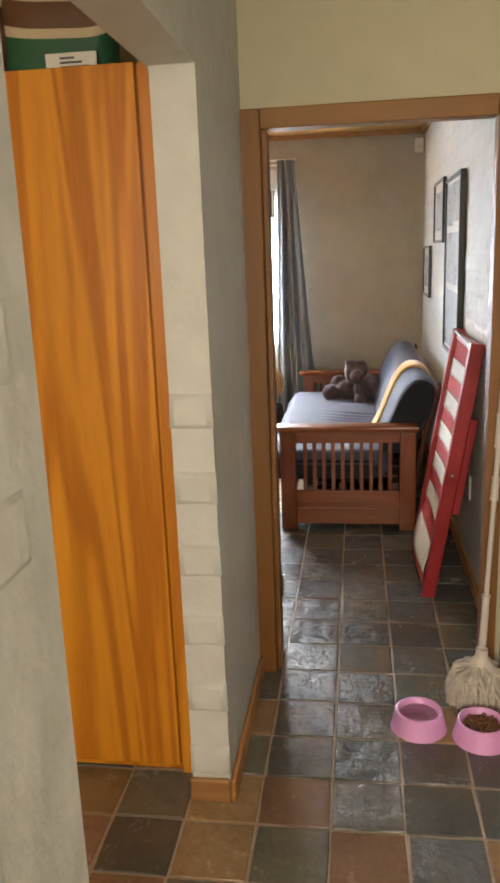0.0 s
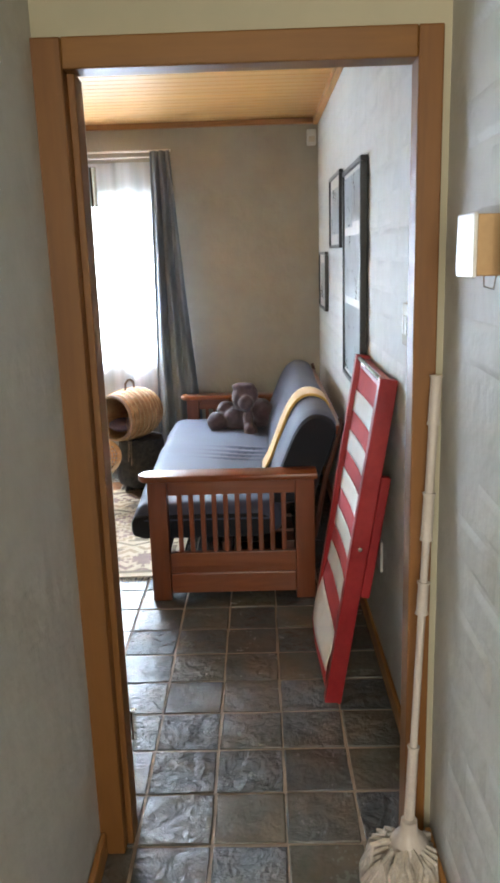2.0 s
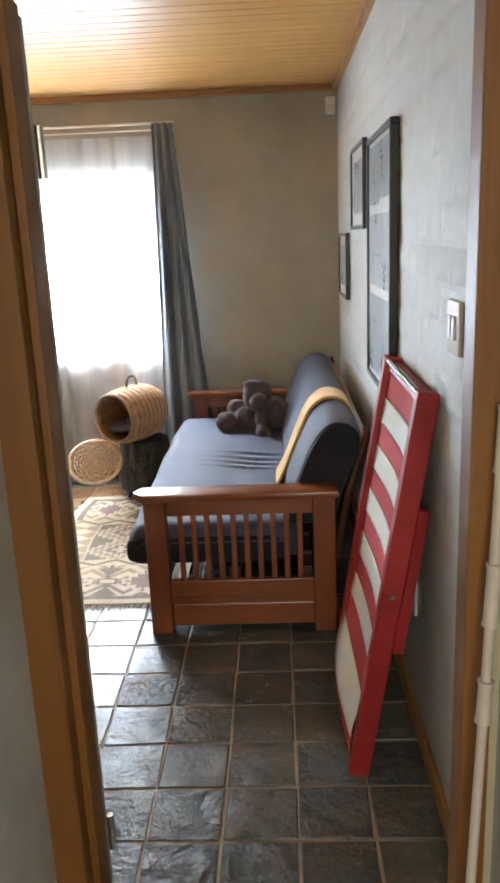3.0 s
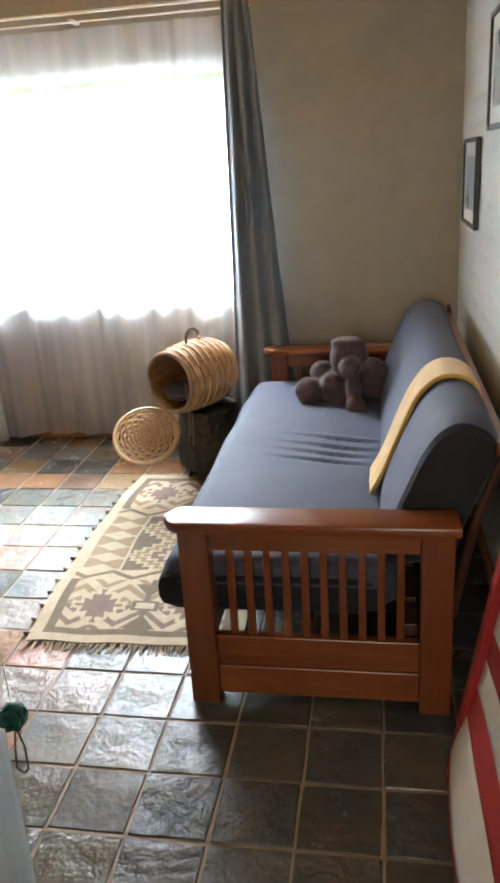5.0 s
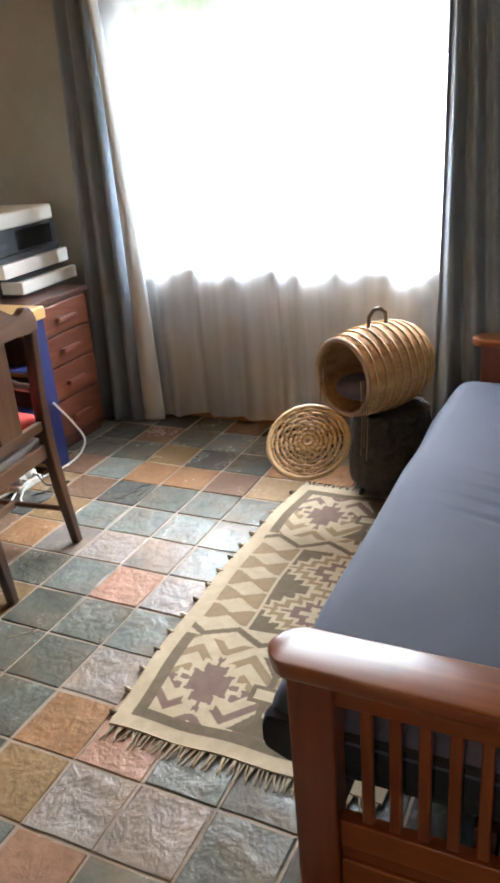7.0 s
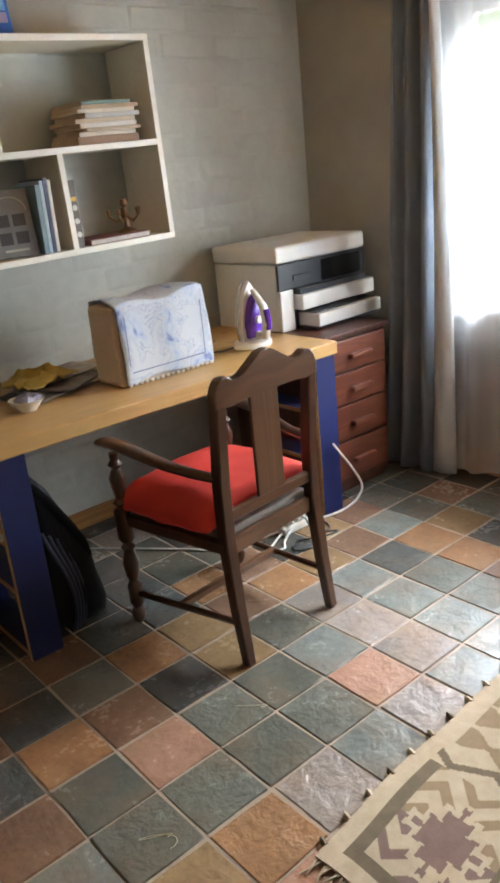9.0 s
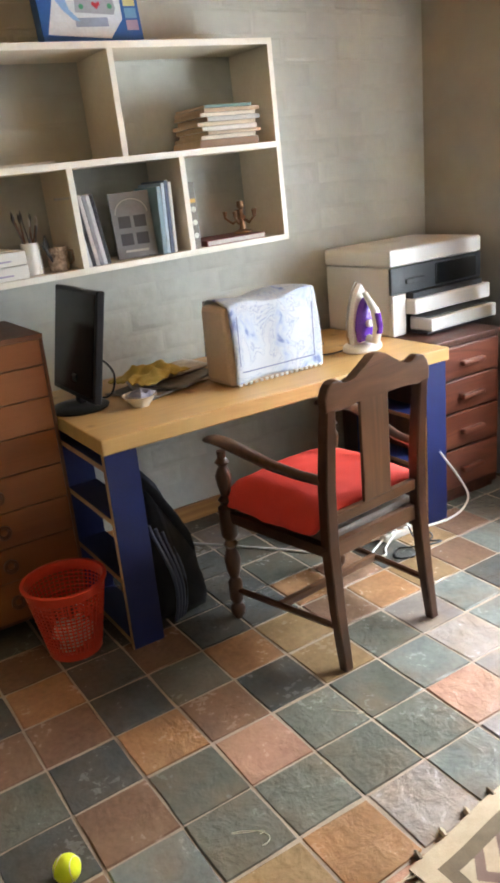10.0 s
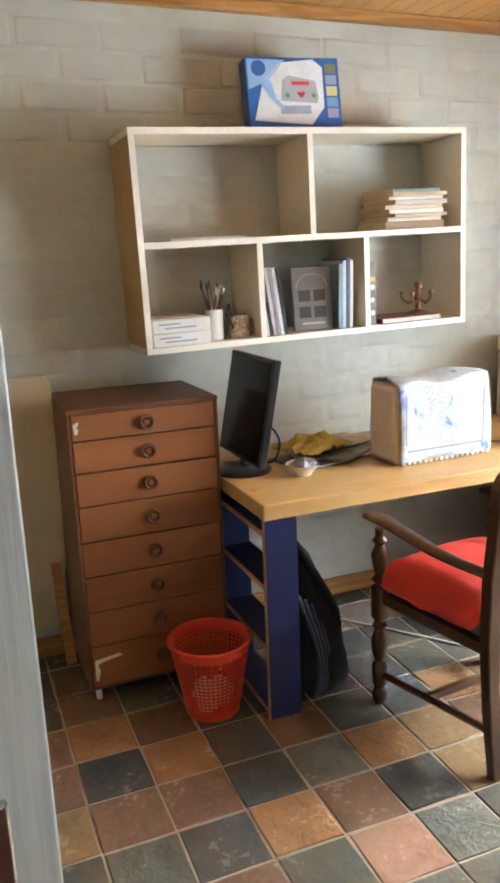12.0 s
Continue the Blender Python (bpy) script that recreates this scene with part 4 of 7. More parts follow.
for k in range(len(edges) - 1):
    canvas(edges[k], edges[k + 1], "red_stripe" if k % 2 == 0 else "white_stripe", RED_CLOTH if k % 2 == 0 else WHITE_CLOTH)

# ---- armchair with a red cushion ----
chair = thing("armchair", "dark oak carver armchair with turned arm posts", "chair", pose(-1.884, 5.361, 0, 0, 0, 5.4))
for s in (-1, 1):
    part("back_leg", sweep(bmesh.new(), [(0.262, s * 0.212, 0.0), (0.235, s * 0.21, 0.2), (0.215, s * 0.207, 0.42), (0.216, s * 0.206, 0.62), (0.232, s * 0.205, 0.82), (0.238, s * 0.205, 0.872)],
                             [0.024, 0.028, 0.031, 0.030, 0.028, 0.026], 4), WALNUT, chair).modifiers.new("worn_edges", "BEVEL").width = 0.004
    prof_leg = [(0.0, 0.0), (0.016, 0.0), (0.022, 0.02), (0.023, 0.045), (0.017, 0.06), (0.022, 0.08), (0.022, 0.15), (0.016, 0.165), (0.021, 0.19), (0.026, 0.24), (0.018, 0.285), (0.023, 0.30), (0.018, 0.315), (0.026, 0.335), (0.027, 0.44),
                (0.018, 0.452), (0.024, 0.47), (0.017, 0.485), (0.022, 0.53), (0.025, 0.56), (0.016, 0.595), (0.022, 0.61), (0.016, 0.625), (0.018, 0.65), (0.0, 0.652)]
    prof_leg = [(q_ * 1.18 if q_ > 0.02 else q_ * 0.92, z_) for q_, z_ in prof_leg]
    part("front_leg", lathe(bmesh.new(), prof_leg, 16, Matrix.Translation((-0.245, s * 0.258, 0))), WALNUT, chair, "turned baluster leg and arm post", True)
    arm = [(0.205, s * 0.212, 0.638), (0.12, s * 0.226, 0.640), (0.02, s * 0.25, 0.655), (-0.10, s * 0.27, 0.682), (-0.20, s * 0.272, 0.693), (-0.27, s * 0.268, 0.690), (-0.305, s * 0.262, 0.682)]
    bm = bmesh.new()
    rings = []
    for k, (x, y, z) in enumerate(arm):
        w = (0.018, 0.020, 0.024, 0.030, 0.034, 0.034, 0.026)[k]
        h = (0.016, 0.016, 0.016, 0.015, 0.014, 0.014, 0.012)[k]
        rings.append([bm.verts.new((x, y + w * math.cos(a), z + h * math.sin(a))) for a in (2 * math.pi * q / 10 for q in range(10))])
    for a, b in zip(rings, rings[1:]):
        for q in range(10):
            bm.faces.new((a[q], a[(q + 1) % 10], b[(q + 1) % 10], b[q]))
    bm.faces.new(rings[0])
    bm.faces.new(rings[-1])
    part("arm", bm, WALNUT, chair, smooth=True)
    part("side_rail", sweep(bmesh.new(), [(0.218, s * 0.209, 0.405), (-0.235, s * 0.25, 0.405)], 0.024, 4, flat=1.3), WALNUT, chair)
    part("side_stretcher", sweep(bmesh.new(), [(0.235, s * 0.211, 0.145), (-0.24, s * 0.256, 0.115)], 0.012, 8), WALNUT, chair, smooth=True)
part("cross_stretcher", boxed(-0.035, -0.012, -0.232, 0.232, 0.115, 0.142, bevel=0.004), WALNUT_LIT_X, chair)
part("back_seat_rail", boxed(0.196, 0.222, -0.185, 0.185, 0.375, 0.43, bevel=0.004), WALNUT_LIT_X, chair)
part("front_seat_rail", boxed(-0.262, -0.236, -0.232, 0.232, 0.375, 0.43, bevel=0.004), WALNUT_LIT_X, chair)
top = []
for k in range(41):
    u = -1 + k / 20
    h = 0.080 + 0.052 * math.exp(-(u / 0.30) ** 2) - 0.016 * math.exp(-((abs(u) - 0.56) / 0.12) ** 2) + 0.010 * math.exp(-((abs(u) - 0.76) / 0.10) ** 2) - 0.040 * max(0.0, (abs(u) - 0.88) / 0.12) ** 2
    top.append((u * 0.230, h))
o = [(-0.228, 0.0)] + top + [(0.228, 0.0), (0.17, -0.006), (0.09, 0.010), (-0.09, 0.010), (-0.17, -0.006)]
part("crest_rail", prism(bmesh.new(), o, 0.034, pose(0.222, 0, 0.862, 90, 0, 90), bevel=0.006), WALNUT_LIT_X, chair, "shaped crest rail")
part("splat", boxed(0.218, 0.23, -0.062, 0.062, 0.525, 0.872, bevel=0.003), WALNUT_LIT, chair)
part("back_rail", boxed(0.205, 0.228, -0.183, 0.183, 0.488, 0.5245, bevel=0.004), WALNUT_LIT_X, chair)
LEATHER = surface("worn_grey_leather", (0.16, 0.14, 0.125), (0.27, 0.24, 0.215), 5.0, (0.4, 0.55), 0.3, 90.0)
part("seat_pad", rounded_slab(-0.225, 0.195, -0.205, 0.205, 0.415, 0.455, 0.018, 8, 8), LEATHER, chair, "worn grey leather seat pad", True)


def puff(c):
    """Full in the middle, thinner at the seams, drooping over the seat's edges."""
    u, v = (c.x + 0.04) / 0.235, c.y / 0.262
    k = max(0.0, 1 - u * u) ** 0.7 * max(0.0, 1 - v * v) ** 0.7
    droop = -0.030 * max(0.0, abs(v) - 0.72) / 0.28 - 0.016 * max(0.0, -u - 0.7) / 0.3
    crease = 0.006 * noise.noise(Vector((c.x * 9, c.y * 7, 2.0))) + 0.004 * noise.noise(Vector((c.x * 22, c.y * 17, 5.0)))
    lift = 0.018 * max(0.0, u)
    return Vector((0, 0, (0.058 * k if c.z > 0.49 else -0.004 * k) + droop + crease + lift))


cushion = whole("seat_cushion", rounded_slab(-0.275, 0.190, -0.262, 0.262, 0.463, 0.520, 0.027, 26, 26, puff), RED_FELT, "plump red cotton seat cushion on the armchair", "cushion", pose(-1.884, 5.361, 0, 0, 0, 6.5), smooth=True)

# ---- things on the desk ----
DZ = 0.778
mon = thing("monitor", "black flat computer monitor on a round foot", "monitor", pose(-2.585, 4.785, DZ, 0, 0, 0))
part("foot", lathe(bmesh.new(), [(0.0, 0.0), (0.105, 0.0), (0.108, 0.006), (0.098, 0.014), (0.03, 0.022), (0.0, 0.022)], 32), BLACK_PLASTIC, mon, smooth=True)
part("neck", boxed(-0.022, 0.022, -0.004, 0.022, 0.018, 0.13, bevel=0.006), BLACK_PLASTIC, mon)
scr = part("casing", boxed(-0.225, 0.185, -0.022, 0.008, 0.045, 0.432, bevel=0.006, m=pose(0, 0, 0, -11, 0, 0)), BLACK_PLASTIC, mon)
part("screen", boxed(-0.21, 0.17, -0.0235, -0.0225, 0.062, 0.418, m=pose(0, 0, 0, -11, 0, 0)), BLACK_GLOSS, scr, "glossy black screen")
part("cable", sweep(bmesh.new(), curved([(0.02, 0.02, 0.16), (0.03, 0.09, 0.17), (0.05, 0.13, 0.11), (0.02, 0.12, 0.03), (-0.06, 0.09, 0.006), (-0.2, 0.05, 0.005)]), 0.004, 6), BLACK_PLASTIC, mon, smooth=True)

TOWEL = bpy.data.materials.new("printed_tea_towel")
TOWEL.use_nodes = True
nn, ll = TOWEL.node_tree.nodes, TOWEL.node_tree.links
tcn, nz, nz2, rp = nn.new("ShaderNodeTexCoord"), nn.new("ShaderNodeTexNoise"), nn.new("ShaderNodeTexNoise"), nn.new("ShaderNodeValToRGB")
nz.inputs["Scale"].default_value, nz.inputs["Detail"].default_value, nz.inputs["Distortion"].default_value = 9.0, 5.0, 0.9
ll.new(tcn.outputs["Object"], nz.inputs["Vector"])
els = rp.color_ramp.elements
els[0].position, els[0].color = 0.33, (0.17, 0.22, 0.45, 1)
els[1].position, els[1].color = 0.385, (0.40, 0.47, 0.62, 1)
for pos, col in ((0.43, (0.48, 0.54, 0.61, 1)), (0.47, (0.54, 0.58, 0.62, 1)), (0.478, (0.32, 0.38, 0.52, 1)), (0.49, (0.53, 0.57, 0.62, 1)), (0.51, (0.55, 0.57, 0.60, 1)), (0.525, (0.34, 0.40, 0.52, 1)), (0.54, (0.54, 0.57, 0.61, 1))):
    els.new(pos).color = col
ll.new(nz.outputs["Fac"], rp.inputs[0])
ll.new(rp.outputs[0], nn["Principled BSDF"].inputs["Base Color"])
nn["Principled BSDF"].inputs["Roughness"].default_value = 0.9
nz2.inputs["Scale"].default_value = 300.0
bp = nn.new("ShaderNodeBump")
bp.inputs["Strength"].default_value, bp.inputs["Distance"].default_value = 0.3, 0.002
ll.new(tcn.outputs["Object"], nz2.inputs["Vector"])
ll.new(nz2.outputs["Fac"], bp.inputs["Height"])
ll.new(bp.outputs[0], nn["Principled BSDF"].inputs["Normal"])
CREAM = surface("cream_cover", (0.58, 0.46, 0.36), (0.70, 0.58, 0.47), 5.0, (0.6, 0.8), 0.2, 120.0)
INK = surface("towel_ink", (0.16, 0.18, 0.30), (0.24, 0.26, 0.40), 20.0, (0.8, 0.9), 0.0)
mach = thing("sewing_machine_cover", "boxed appliance on the desk under a blue and white tea towel", "appliance", pose(-2.44, 5.505, DZ, 0, 0, 2) @ Matrix.Diagonal((1, 1.05, 1.17, 1)))
part("case", boxed(-0.085, 0.085, -0.205, 0.195, 0.0, 0.255, bevel=0.018), CREAM, mach, "cream cover")


def towel_at(u, v):
    y = -0.190 + 0.392 * u
    s = v * 0.62
    fold_ = 0.004 * math.sin(u * 11 + 1.0) + 0.003 * noise.noise(Vector((u * 5, v * 7, 3.0)))
    if s < 0.255:
        low = 1 - s / 0.255
        x, z = 0.092 + 0.010 * low + fold_ * (0.4 + low), 0.010 + s * 0.98 + 0.006 * math.sin(u * 4) * low
        y += 0.012 * low * (u - 0.3)
    elif s < 0.445:
        f = (s - 0.255) / 0.19
        x, z = 0.09 - 0.185 * f, 0.262 + 0.010 * math.sin(f * math.pi) + 0.008 * math.sin(u * 9 + 2 * f) + 0.012 * (u - 0.5)
    else:
        x, z = -0.096, 0.258 - (s - 0.445)
    return Vector((x, y + 0.005 * math.sin(v * 11), z))


tw = part("tea_towel", grid(bmesh.new(), 28, 60, towel_at), TOWEL, mach, "white tea towel with a blue print", True)
tw.modifiers.new("thickness", "SOLIDIFY").thickness = 0.003
part("border_line", boxed(0.1080, 0.1090, -0.165, 0.165, 0.045, 0.049), INK, tw)
for y in (-0.168, 0.168):
    part("border_line", boxed(0.1050, 0.1060, y - 0.002, y + 0.002, 0.045, 0.225), INK, tw)
for k in range(17):
    y = -0.182 + k * 0.0232
    part("fringe", boxed(0.0985, 0.1035, y, y + 0.015, 0.002, 0.012, bevel=0.002, segments=1), WHITE_CLOTH, tw)

PURPLE = surface("purple_tank", (0.10, 0.030, 0.32), (0.17, 0.055, 0.48), 9.0, (0.12, 0.25), 0.03, 60.0, coat=0.4)
iron = thing("steam_iron", "white and purple steam iron standing on its base", "iron", pose(-2.45, 6.055, DZ, 0, 0, 4) @ Matrix.Diagonal((1.1, 1.15, 1.04, 1)))
part("dock", lathe(bmesh.new(), [(0.0, 0.0), (0.062, 0.0), (0.066, 0.006), (0.064, 0.022), (0.055, 0.030), (0.0, 0.030)], 32, Matrix.Translation((0.02, -0.045, 0)) @ Matrix.Diagonal((1.0, 1.25, 1, 1))), WHITE_PLASTIC, iron, "white charging base", True)
sole = [(0.0, 0.245)] + [(0.055 * math.sin(a) ** 0.8, 0.235 - 0.20 * (a / (math.pi / 2)) ** 1.3) for a in (math.pi / 2 * k / 8 for k in range(1, 9))] + [(0.05, 0.0)]
outline = [(-x, y) for x, y in sole[:0:-1]] + sole
part("soleplate", prism(bmesh.new(), outline, 0.012, pose(0, -0.052, 0.03, 90, 0, 90) @ Matrix.Translation((0, 0, 0)), bevel=0.003), CHROME, iron, "steel soleplate")
part("skirt", prism(bmesh.new(), [(x * 0.96, y * 0.985) for x, y in outline], 0.022, pose(0.0125, -0.052, 0.03, 90, 0, 90), bevel=0.005), WHITE_PLASTIC, iron, "white plastic body")
part("tank", prism(bmesh.new(), [(x * 0.78, 0.012 + y * 0.72) for x, y in outline], 0.03, pose(0.035, -0.052, 0.03, 90, 0, 90), bevel=0.009), PURPLE, iron, "purple water tank", True)
part("grip", sweep(bmesh.new(), [(0.045, -0.052, 0.055), (0.10, -0.052, 0.05), (0.112, -0.052, 0.10), (0.10, -0.052, 0.17), (0.05, -0.052, 0.235)], [0.018, 0.018, 0.017, 0.016, 0.01], 10), WHITE_PLASTIC, iron, smooth=True)
part("grip_inlay", sweep(bmesh.new(), [(0.118, -0.052, 0.08), (0.121, -0.052, 0.11), (0.112, -0.052, 0.16)], 0.013, 8), PURPLE, iron, smooth=True)
part("dial", lathe(bmesh.new(), [(0.0, 0.012), (0.014, 0.011), (0.016, 0.0)], 16, pose(0.066, -0.052, 0.115, 0, 90, 0)), WHITE_PLASTIC, iron, smooth=True)
part("cord", sweep(bmesh.new(), curved([(-0.02, -0.06, 0.008), (-0.02, -0.16, 0.005), (-0.08, -0.24, 0.005), (-0.12, -0.15, 0.005), (-0.19, -0.06, 0.005)]), 0.003, 6), GREY_PLASTIC, iron, smooth=True)

pr = thing("printer", "white office printer with charcoal front and two paper trays", "printer", pose(-2.72, 6.535, 0.778, 0, 0, 3) @ Matrix.Diagonal((1, 1.08, 1.06, 1)))
part("body", boxed(-0.21, 0.20, -0.285, 0.285, 0.0, 0.285, bevel=0.008), WHITE_PLASTIC, pr)
lid = part("scanner_lid", boxed(-0.215, 0.215, -0.288, 0.288, 0.289, 0.36, bevel=0.012), WHITE_PLASTIC, pr)
part("lid_recess", boxed(-0.12, -0.03, -0.12, 0.02, 0.3605, 0.364, bevel=0.003), WHITE_PLASTIC, lid)
part("lid_recess", boxed(0.10, 0.16, 0.02, 0.2, 0.3605, 0.363, bevel=0.003), WHITE_PLASTIC, lid)
part("front_panel", boxed(0.2005, 0.215, -0.285, 0.285, 0.175, 0.286, bevel=0.004), GREY_PLASTIC, pr, "charcoal control panel")
part("display", boxed(0.2155, 0.222, -0.02, 0.245, 0.185, 0.275, bevel=0.003), BLACK_GLOSS, pr)
part("card_slot", boxed(0.2155, 0.222, -0.2, -0.09, 0.21, 0.232, bevel=0.003), GREY_PLASTIC, pr)
part("lower_front", boxed(0.2005, 0.222, -0.285, -0.205, 0.0, 0.1745, bevel=0.006), WHITE_PLASTIC, pr)
part("tray_bay", boxed(0.2003, 0.208, -0.204, 0.284, 0.0, 0.1745), BLACK_PLASTIC, pr, "black tray bay")
part("output_tray", boxed(0.2005, 0.27, -0.20, 0.285, 0.085, 0.15, bevel=0.006), WHITE_PLASTIC, pr, "white upper tray")
part("tray_gap", boxed(0.2005, 0.25, -0.19, 0.25, 0.1505, 0.1735), GREY_PLASTIC, pr)
part("paper_tray", boxed(0.2005, 0.335, -0.17, 0.25, 0.012, 0.068, bevel=0.006), WHITE_PLASTIC, pr, "white lower paper tray pulled out")
part("tray_inside", boxed(0.2005, 0.325, -0.185, 0.252, 0.004, 0.0115), GREY_PLASTIC, pr)
part("tray_inside", boxed(0.2005, 0.31, -0.16, 0.24, 0.0685, 0.0735), GREY_PLASTIC, pr)

CHINA = surface("cream_china", (0.66, 0.60, 0.50), (0.76, 0.70, 0.60), 6.0, (0.2, 0.3), 0.02, 80.0)
bowl = whole("small_bowl", lathe(bmesh.new(), [(0.0, 0.004), (0.026, 0.004), (0.028, 0.0), (0.032, 0.0), (0.034, 0.006), (0.062, 0.040), (0.064, 0.042), (0.061, 0.042), (0.034, 0.014), (0.0, 0.011)], 28), CHINA, "small cream china bowl on the desk", "bowl", pose(-2.425, 4.955, DZ), smooth=True)
SCRAP = surface("crumpled_foil", (0.10, 0.09, 0.16), (0.42, 0.40, 0.46), 30.0, (0.3, 0.5), 0.4, 90.0)
bm = rough_up(lathe(bmesh.new(), [(0.0, 0.03), (0.03, 0.026), (0.05, 0.014)], 18), 0.016, 40)
whole("crumpled_wrapper", bm, SCRAP, "dark crumpled wrapper lying in the bowl", "wrapper", pose(-2.435, 4.962, DZ + 0.024), smooth=True)
DUSTER = surface("yellow_duster", (0.36, 0.26, 0.055), (0.56, 0.42, 0.11), 9.0, (0.85, 0.95), 0.4, 160.0)
PAPER = surface("old_newsprint", (0.40, 0.36, 0.32), (0.66, 0.61, 0.55), 25.0, (0.7, 0.85), 0.1, 160.0)
DARKPAPER = surface("printed_paper", (0.07, 0.075, 0.085), (0.34, 0.31, 0.27), 18.0, (0.5, 0.7), 0.1, 90.0)
for k, (x, y, a, w, h, z, mat_) in enumerate(((-2.60, 5.10, 20, 0.30, 0.24, 0.001, DARKPAPER), (-2.63, 5.17, -12, 0.30, 0.21, 0.009, PAPER), (-2.58, 5.20, 34, 0.26, 0.18, 0.018, DARKPAPER), (-2.70, 5.22, 8, 0.28, 0.2, 0.028, PAPER))):
    def sheet_at(u, v, w=w, h=h, k=k):
        return Vector(((u - 0.5) * h, (v - 0.5) * w, 0.004 + 0.006 * (noise.noise(Vector((u * 2.2, v * 2.2, k * 3.1))) + 0.5) + 0.02 * max(0, v - 0.75)))
    ob = whole("newspaper", grid(bmesh.new(), 10, 14, sheet_at), mat_, "folded old newspaper lying on the desk", "newspaper", pose(x, y, DZ + z, 0, 0, a), "papers on the desk", smooth=True)
    ob.modifiers.new("thickness", "SOLIDIFY").thickness = 0.005


def duster_at(u, v):
    a, b = u - 0.5, v - 0.5
    return Vector((a * 0.2, b * 0.27, 0.012 + 0.055 * max(0, 1 - 3.2 * (a * a + b * b)) * (0.6 + 0.8 * noise.noise(Vector((u * 4.2, v * 4.2, 1)))) + 0.014 * noise.noise(Vector((u * 9, v * 9, 4)))))


ob = whole("duster", grid(bmesh.new(), 26, 30, duster_at), DUSTER, "crumpled mustard duster on the newspapers", "cloth", pose(-2.63, 5.10, DZ + 0.036, 0, 0, 25), smooth=True)
ob.modifiers.new("thickness", "SOLIDIFY").thickness = 0.003

# ---- things under and beside the desk ----
PACK = surface("black_nylon", (0.005, 0.006, 0.009), (0.011, 0.012, 0.018), 6.0, (0.8, 0.95), 0.5, 160.0)
pack = thing("backpack", "black nylon backpack slumped against the desk leg", "backpack", pose(-2.33, 4.93, 0, 0, 0, 0))
PIPING = surface("dark_blue_webbing", (0.030, 0.038, 0.075), (0.060, 0.075, 0.130), 20.0, (0.4, 0.55), 0.2, 200.0)
corners = [(-0.118, 0.0), (-0.118, 0.30), (-0.116, 0.54), (-0.10, 0.615), (-0.072, 0.60), (-0.02, 0.50), (0.035, 0.40), (0.066, 0.335), (0.085, 0.22), (0.108, 0.06), (0.10, 0.0)]
bm = bmesh.new()
rings = []
for s_, x_ in ((0.80, -0.15), (0.95, -0.125), (1.0, -0.08), (1.0, 0.03), (0.97, 0.07), (0.88, 0.10), (0.66, 0.122), (0.32, 0.132)):
    ring = []
    for (ya, za), (yb, zb) in zip(corners, corners[1:] + corners[:1]):
        for q in range(4):
            y_, z_ = ya + (yb - ya) * q / 4, za + (zb - za) * q / 4
            ring.append(bm.verts.new((x_, -0.02 + (y_ + 0.02) * s_, 0.22 + (z_ - 0.22) * s_)))
    rings.append(ring)
for a, b in zip(rings, rings[1:]):
    for k in range(len(a)):
        bm.faces.new((a[k], a[(k + 1) % len(a)], b[(k + 1) % len(a)], b[k]))
bm.faces.new(rings[0])
bm.faces.new(rings[-1])
for v in bm.verts:
    v.co += noise.noise_vector(v.co * 9) * 0.012 + noise.noise_vector(v.co * 26) * 0.006
    v.co.y = max(v.co.y, -0.122)
    v.co.z = max(v.co.z, 0.003)
part("body", bm, PACK, pack, "", True)
# bellows of the front pocket, edged with shiny piping
for k in range(4):
    pts = []
    for q in range(21):
        t = q / 20
        yy = -0.112 + 0.026 * k + (0.105 - 0.012 * k) * math.sin(t * math.pi * 0.62) * t ** 0.35 - 0.045 * t * t
        zz = 0.425 - 0.022 * k - (0.395 - 0.022 * k) * t
        pts.append((0.138 - 0.007 * k + 0.012 * math.sin(t * math.pi), yy, zz))
    part("piping", sweep(bmesh.new(), pts, 0.007, 8), PIPING, pack, "dark blue shiny piping", True)
part("shoulder_strap", sweep(bmesh.new(), [(0.10, -0.105, 0.585), (0.125, -0.07, 0.53), (0.13, -0.01, 0.42), (0.125, 0.03, 0.34), (0.115, 0.05, 0.27)], [0.014, 0.018, 0.019, 0.017, 0.012], 8, flat=0.4), PACK, pack, "padded black shoulder strap", True)
part("carry_loop", sweep(bmesh.new(), [(0.0, -0.10, 0.60), (0.01, -0.095, 0.645), (0.04, -0.085, 0.64), (0.05, -0.09, 0.59)], 0.007, 8), PACK, pack, "", True)

REDPLASTIC = surface("red_bin_plastic", (0.56, 0.035, 0.012), (0.68, 0.06, 0.022), 6.0, (0.3, 0.45), 0.05, 90.0)
bin_ = thing("waste_basket", "red plastic lattice waste basket", "waste basket", pose(-2.33, 4.535, 0))
HB, RB, RT = 0.272, 0.092, 0.135
part("base", lathe(bmesh.new(), [(0.0, 0.006), (RB, 0.006), (RB + 0.002, 0.0), (RB + 0.004, 0.03), (RB + 0.001, 0.03), (RB - 0.002, 0.008), (0.0, 0.009)], 36), REDPLASTIC, bin_, smooth=True)
part("rim", lathe(bmesh.new(), [(RT - 0.004, HB - 0.035), (RT + 0.001, HB - 0.035), (RT + 0.003, HB - 0.006), (RT + 0.013, HB - 0.004), (RT + 0.013, HB + 0.003), (RT, HB + 0.004), (RT - 0.004, HB - 0.004)], 40, closed=True), REDPLASTIC, bin_, smooth=True)
bm = bmesh.new()
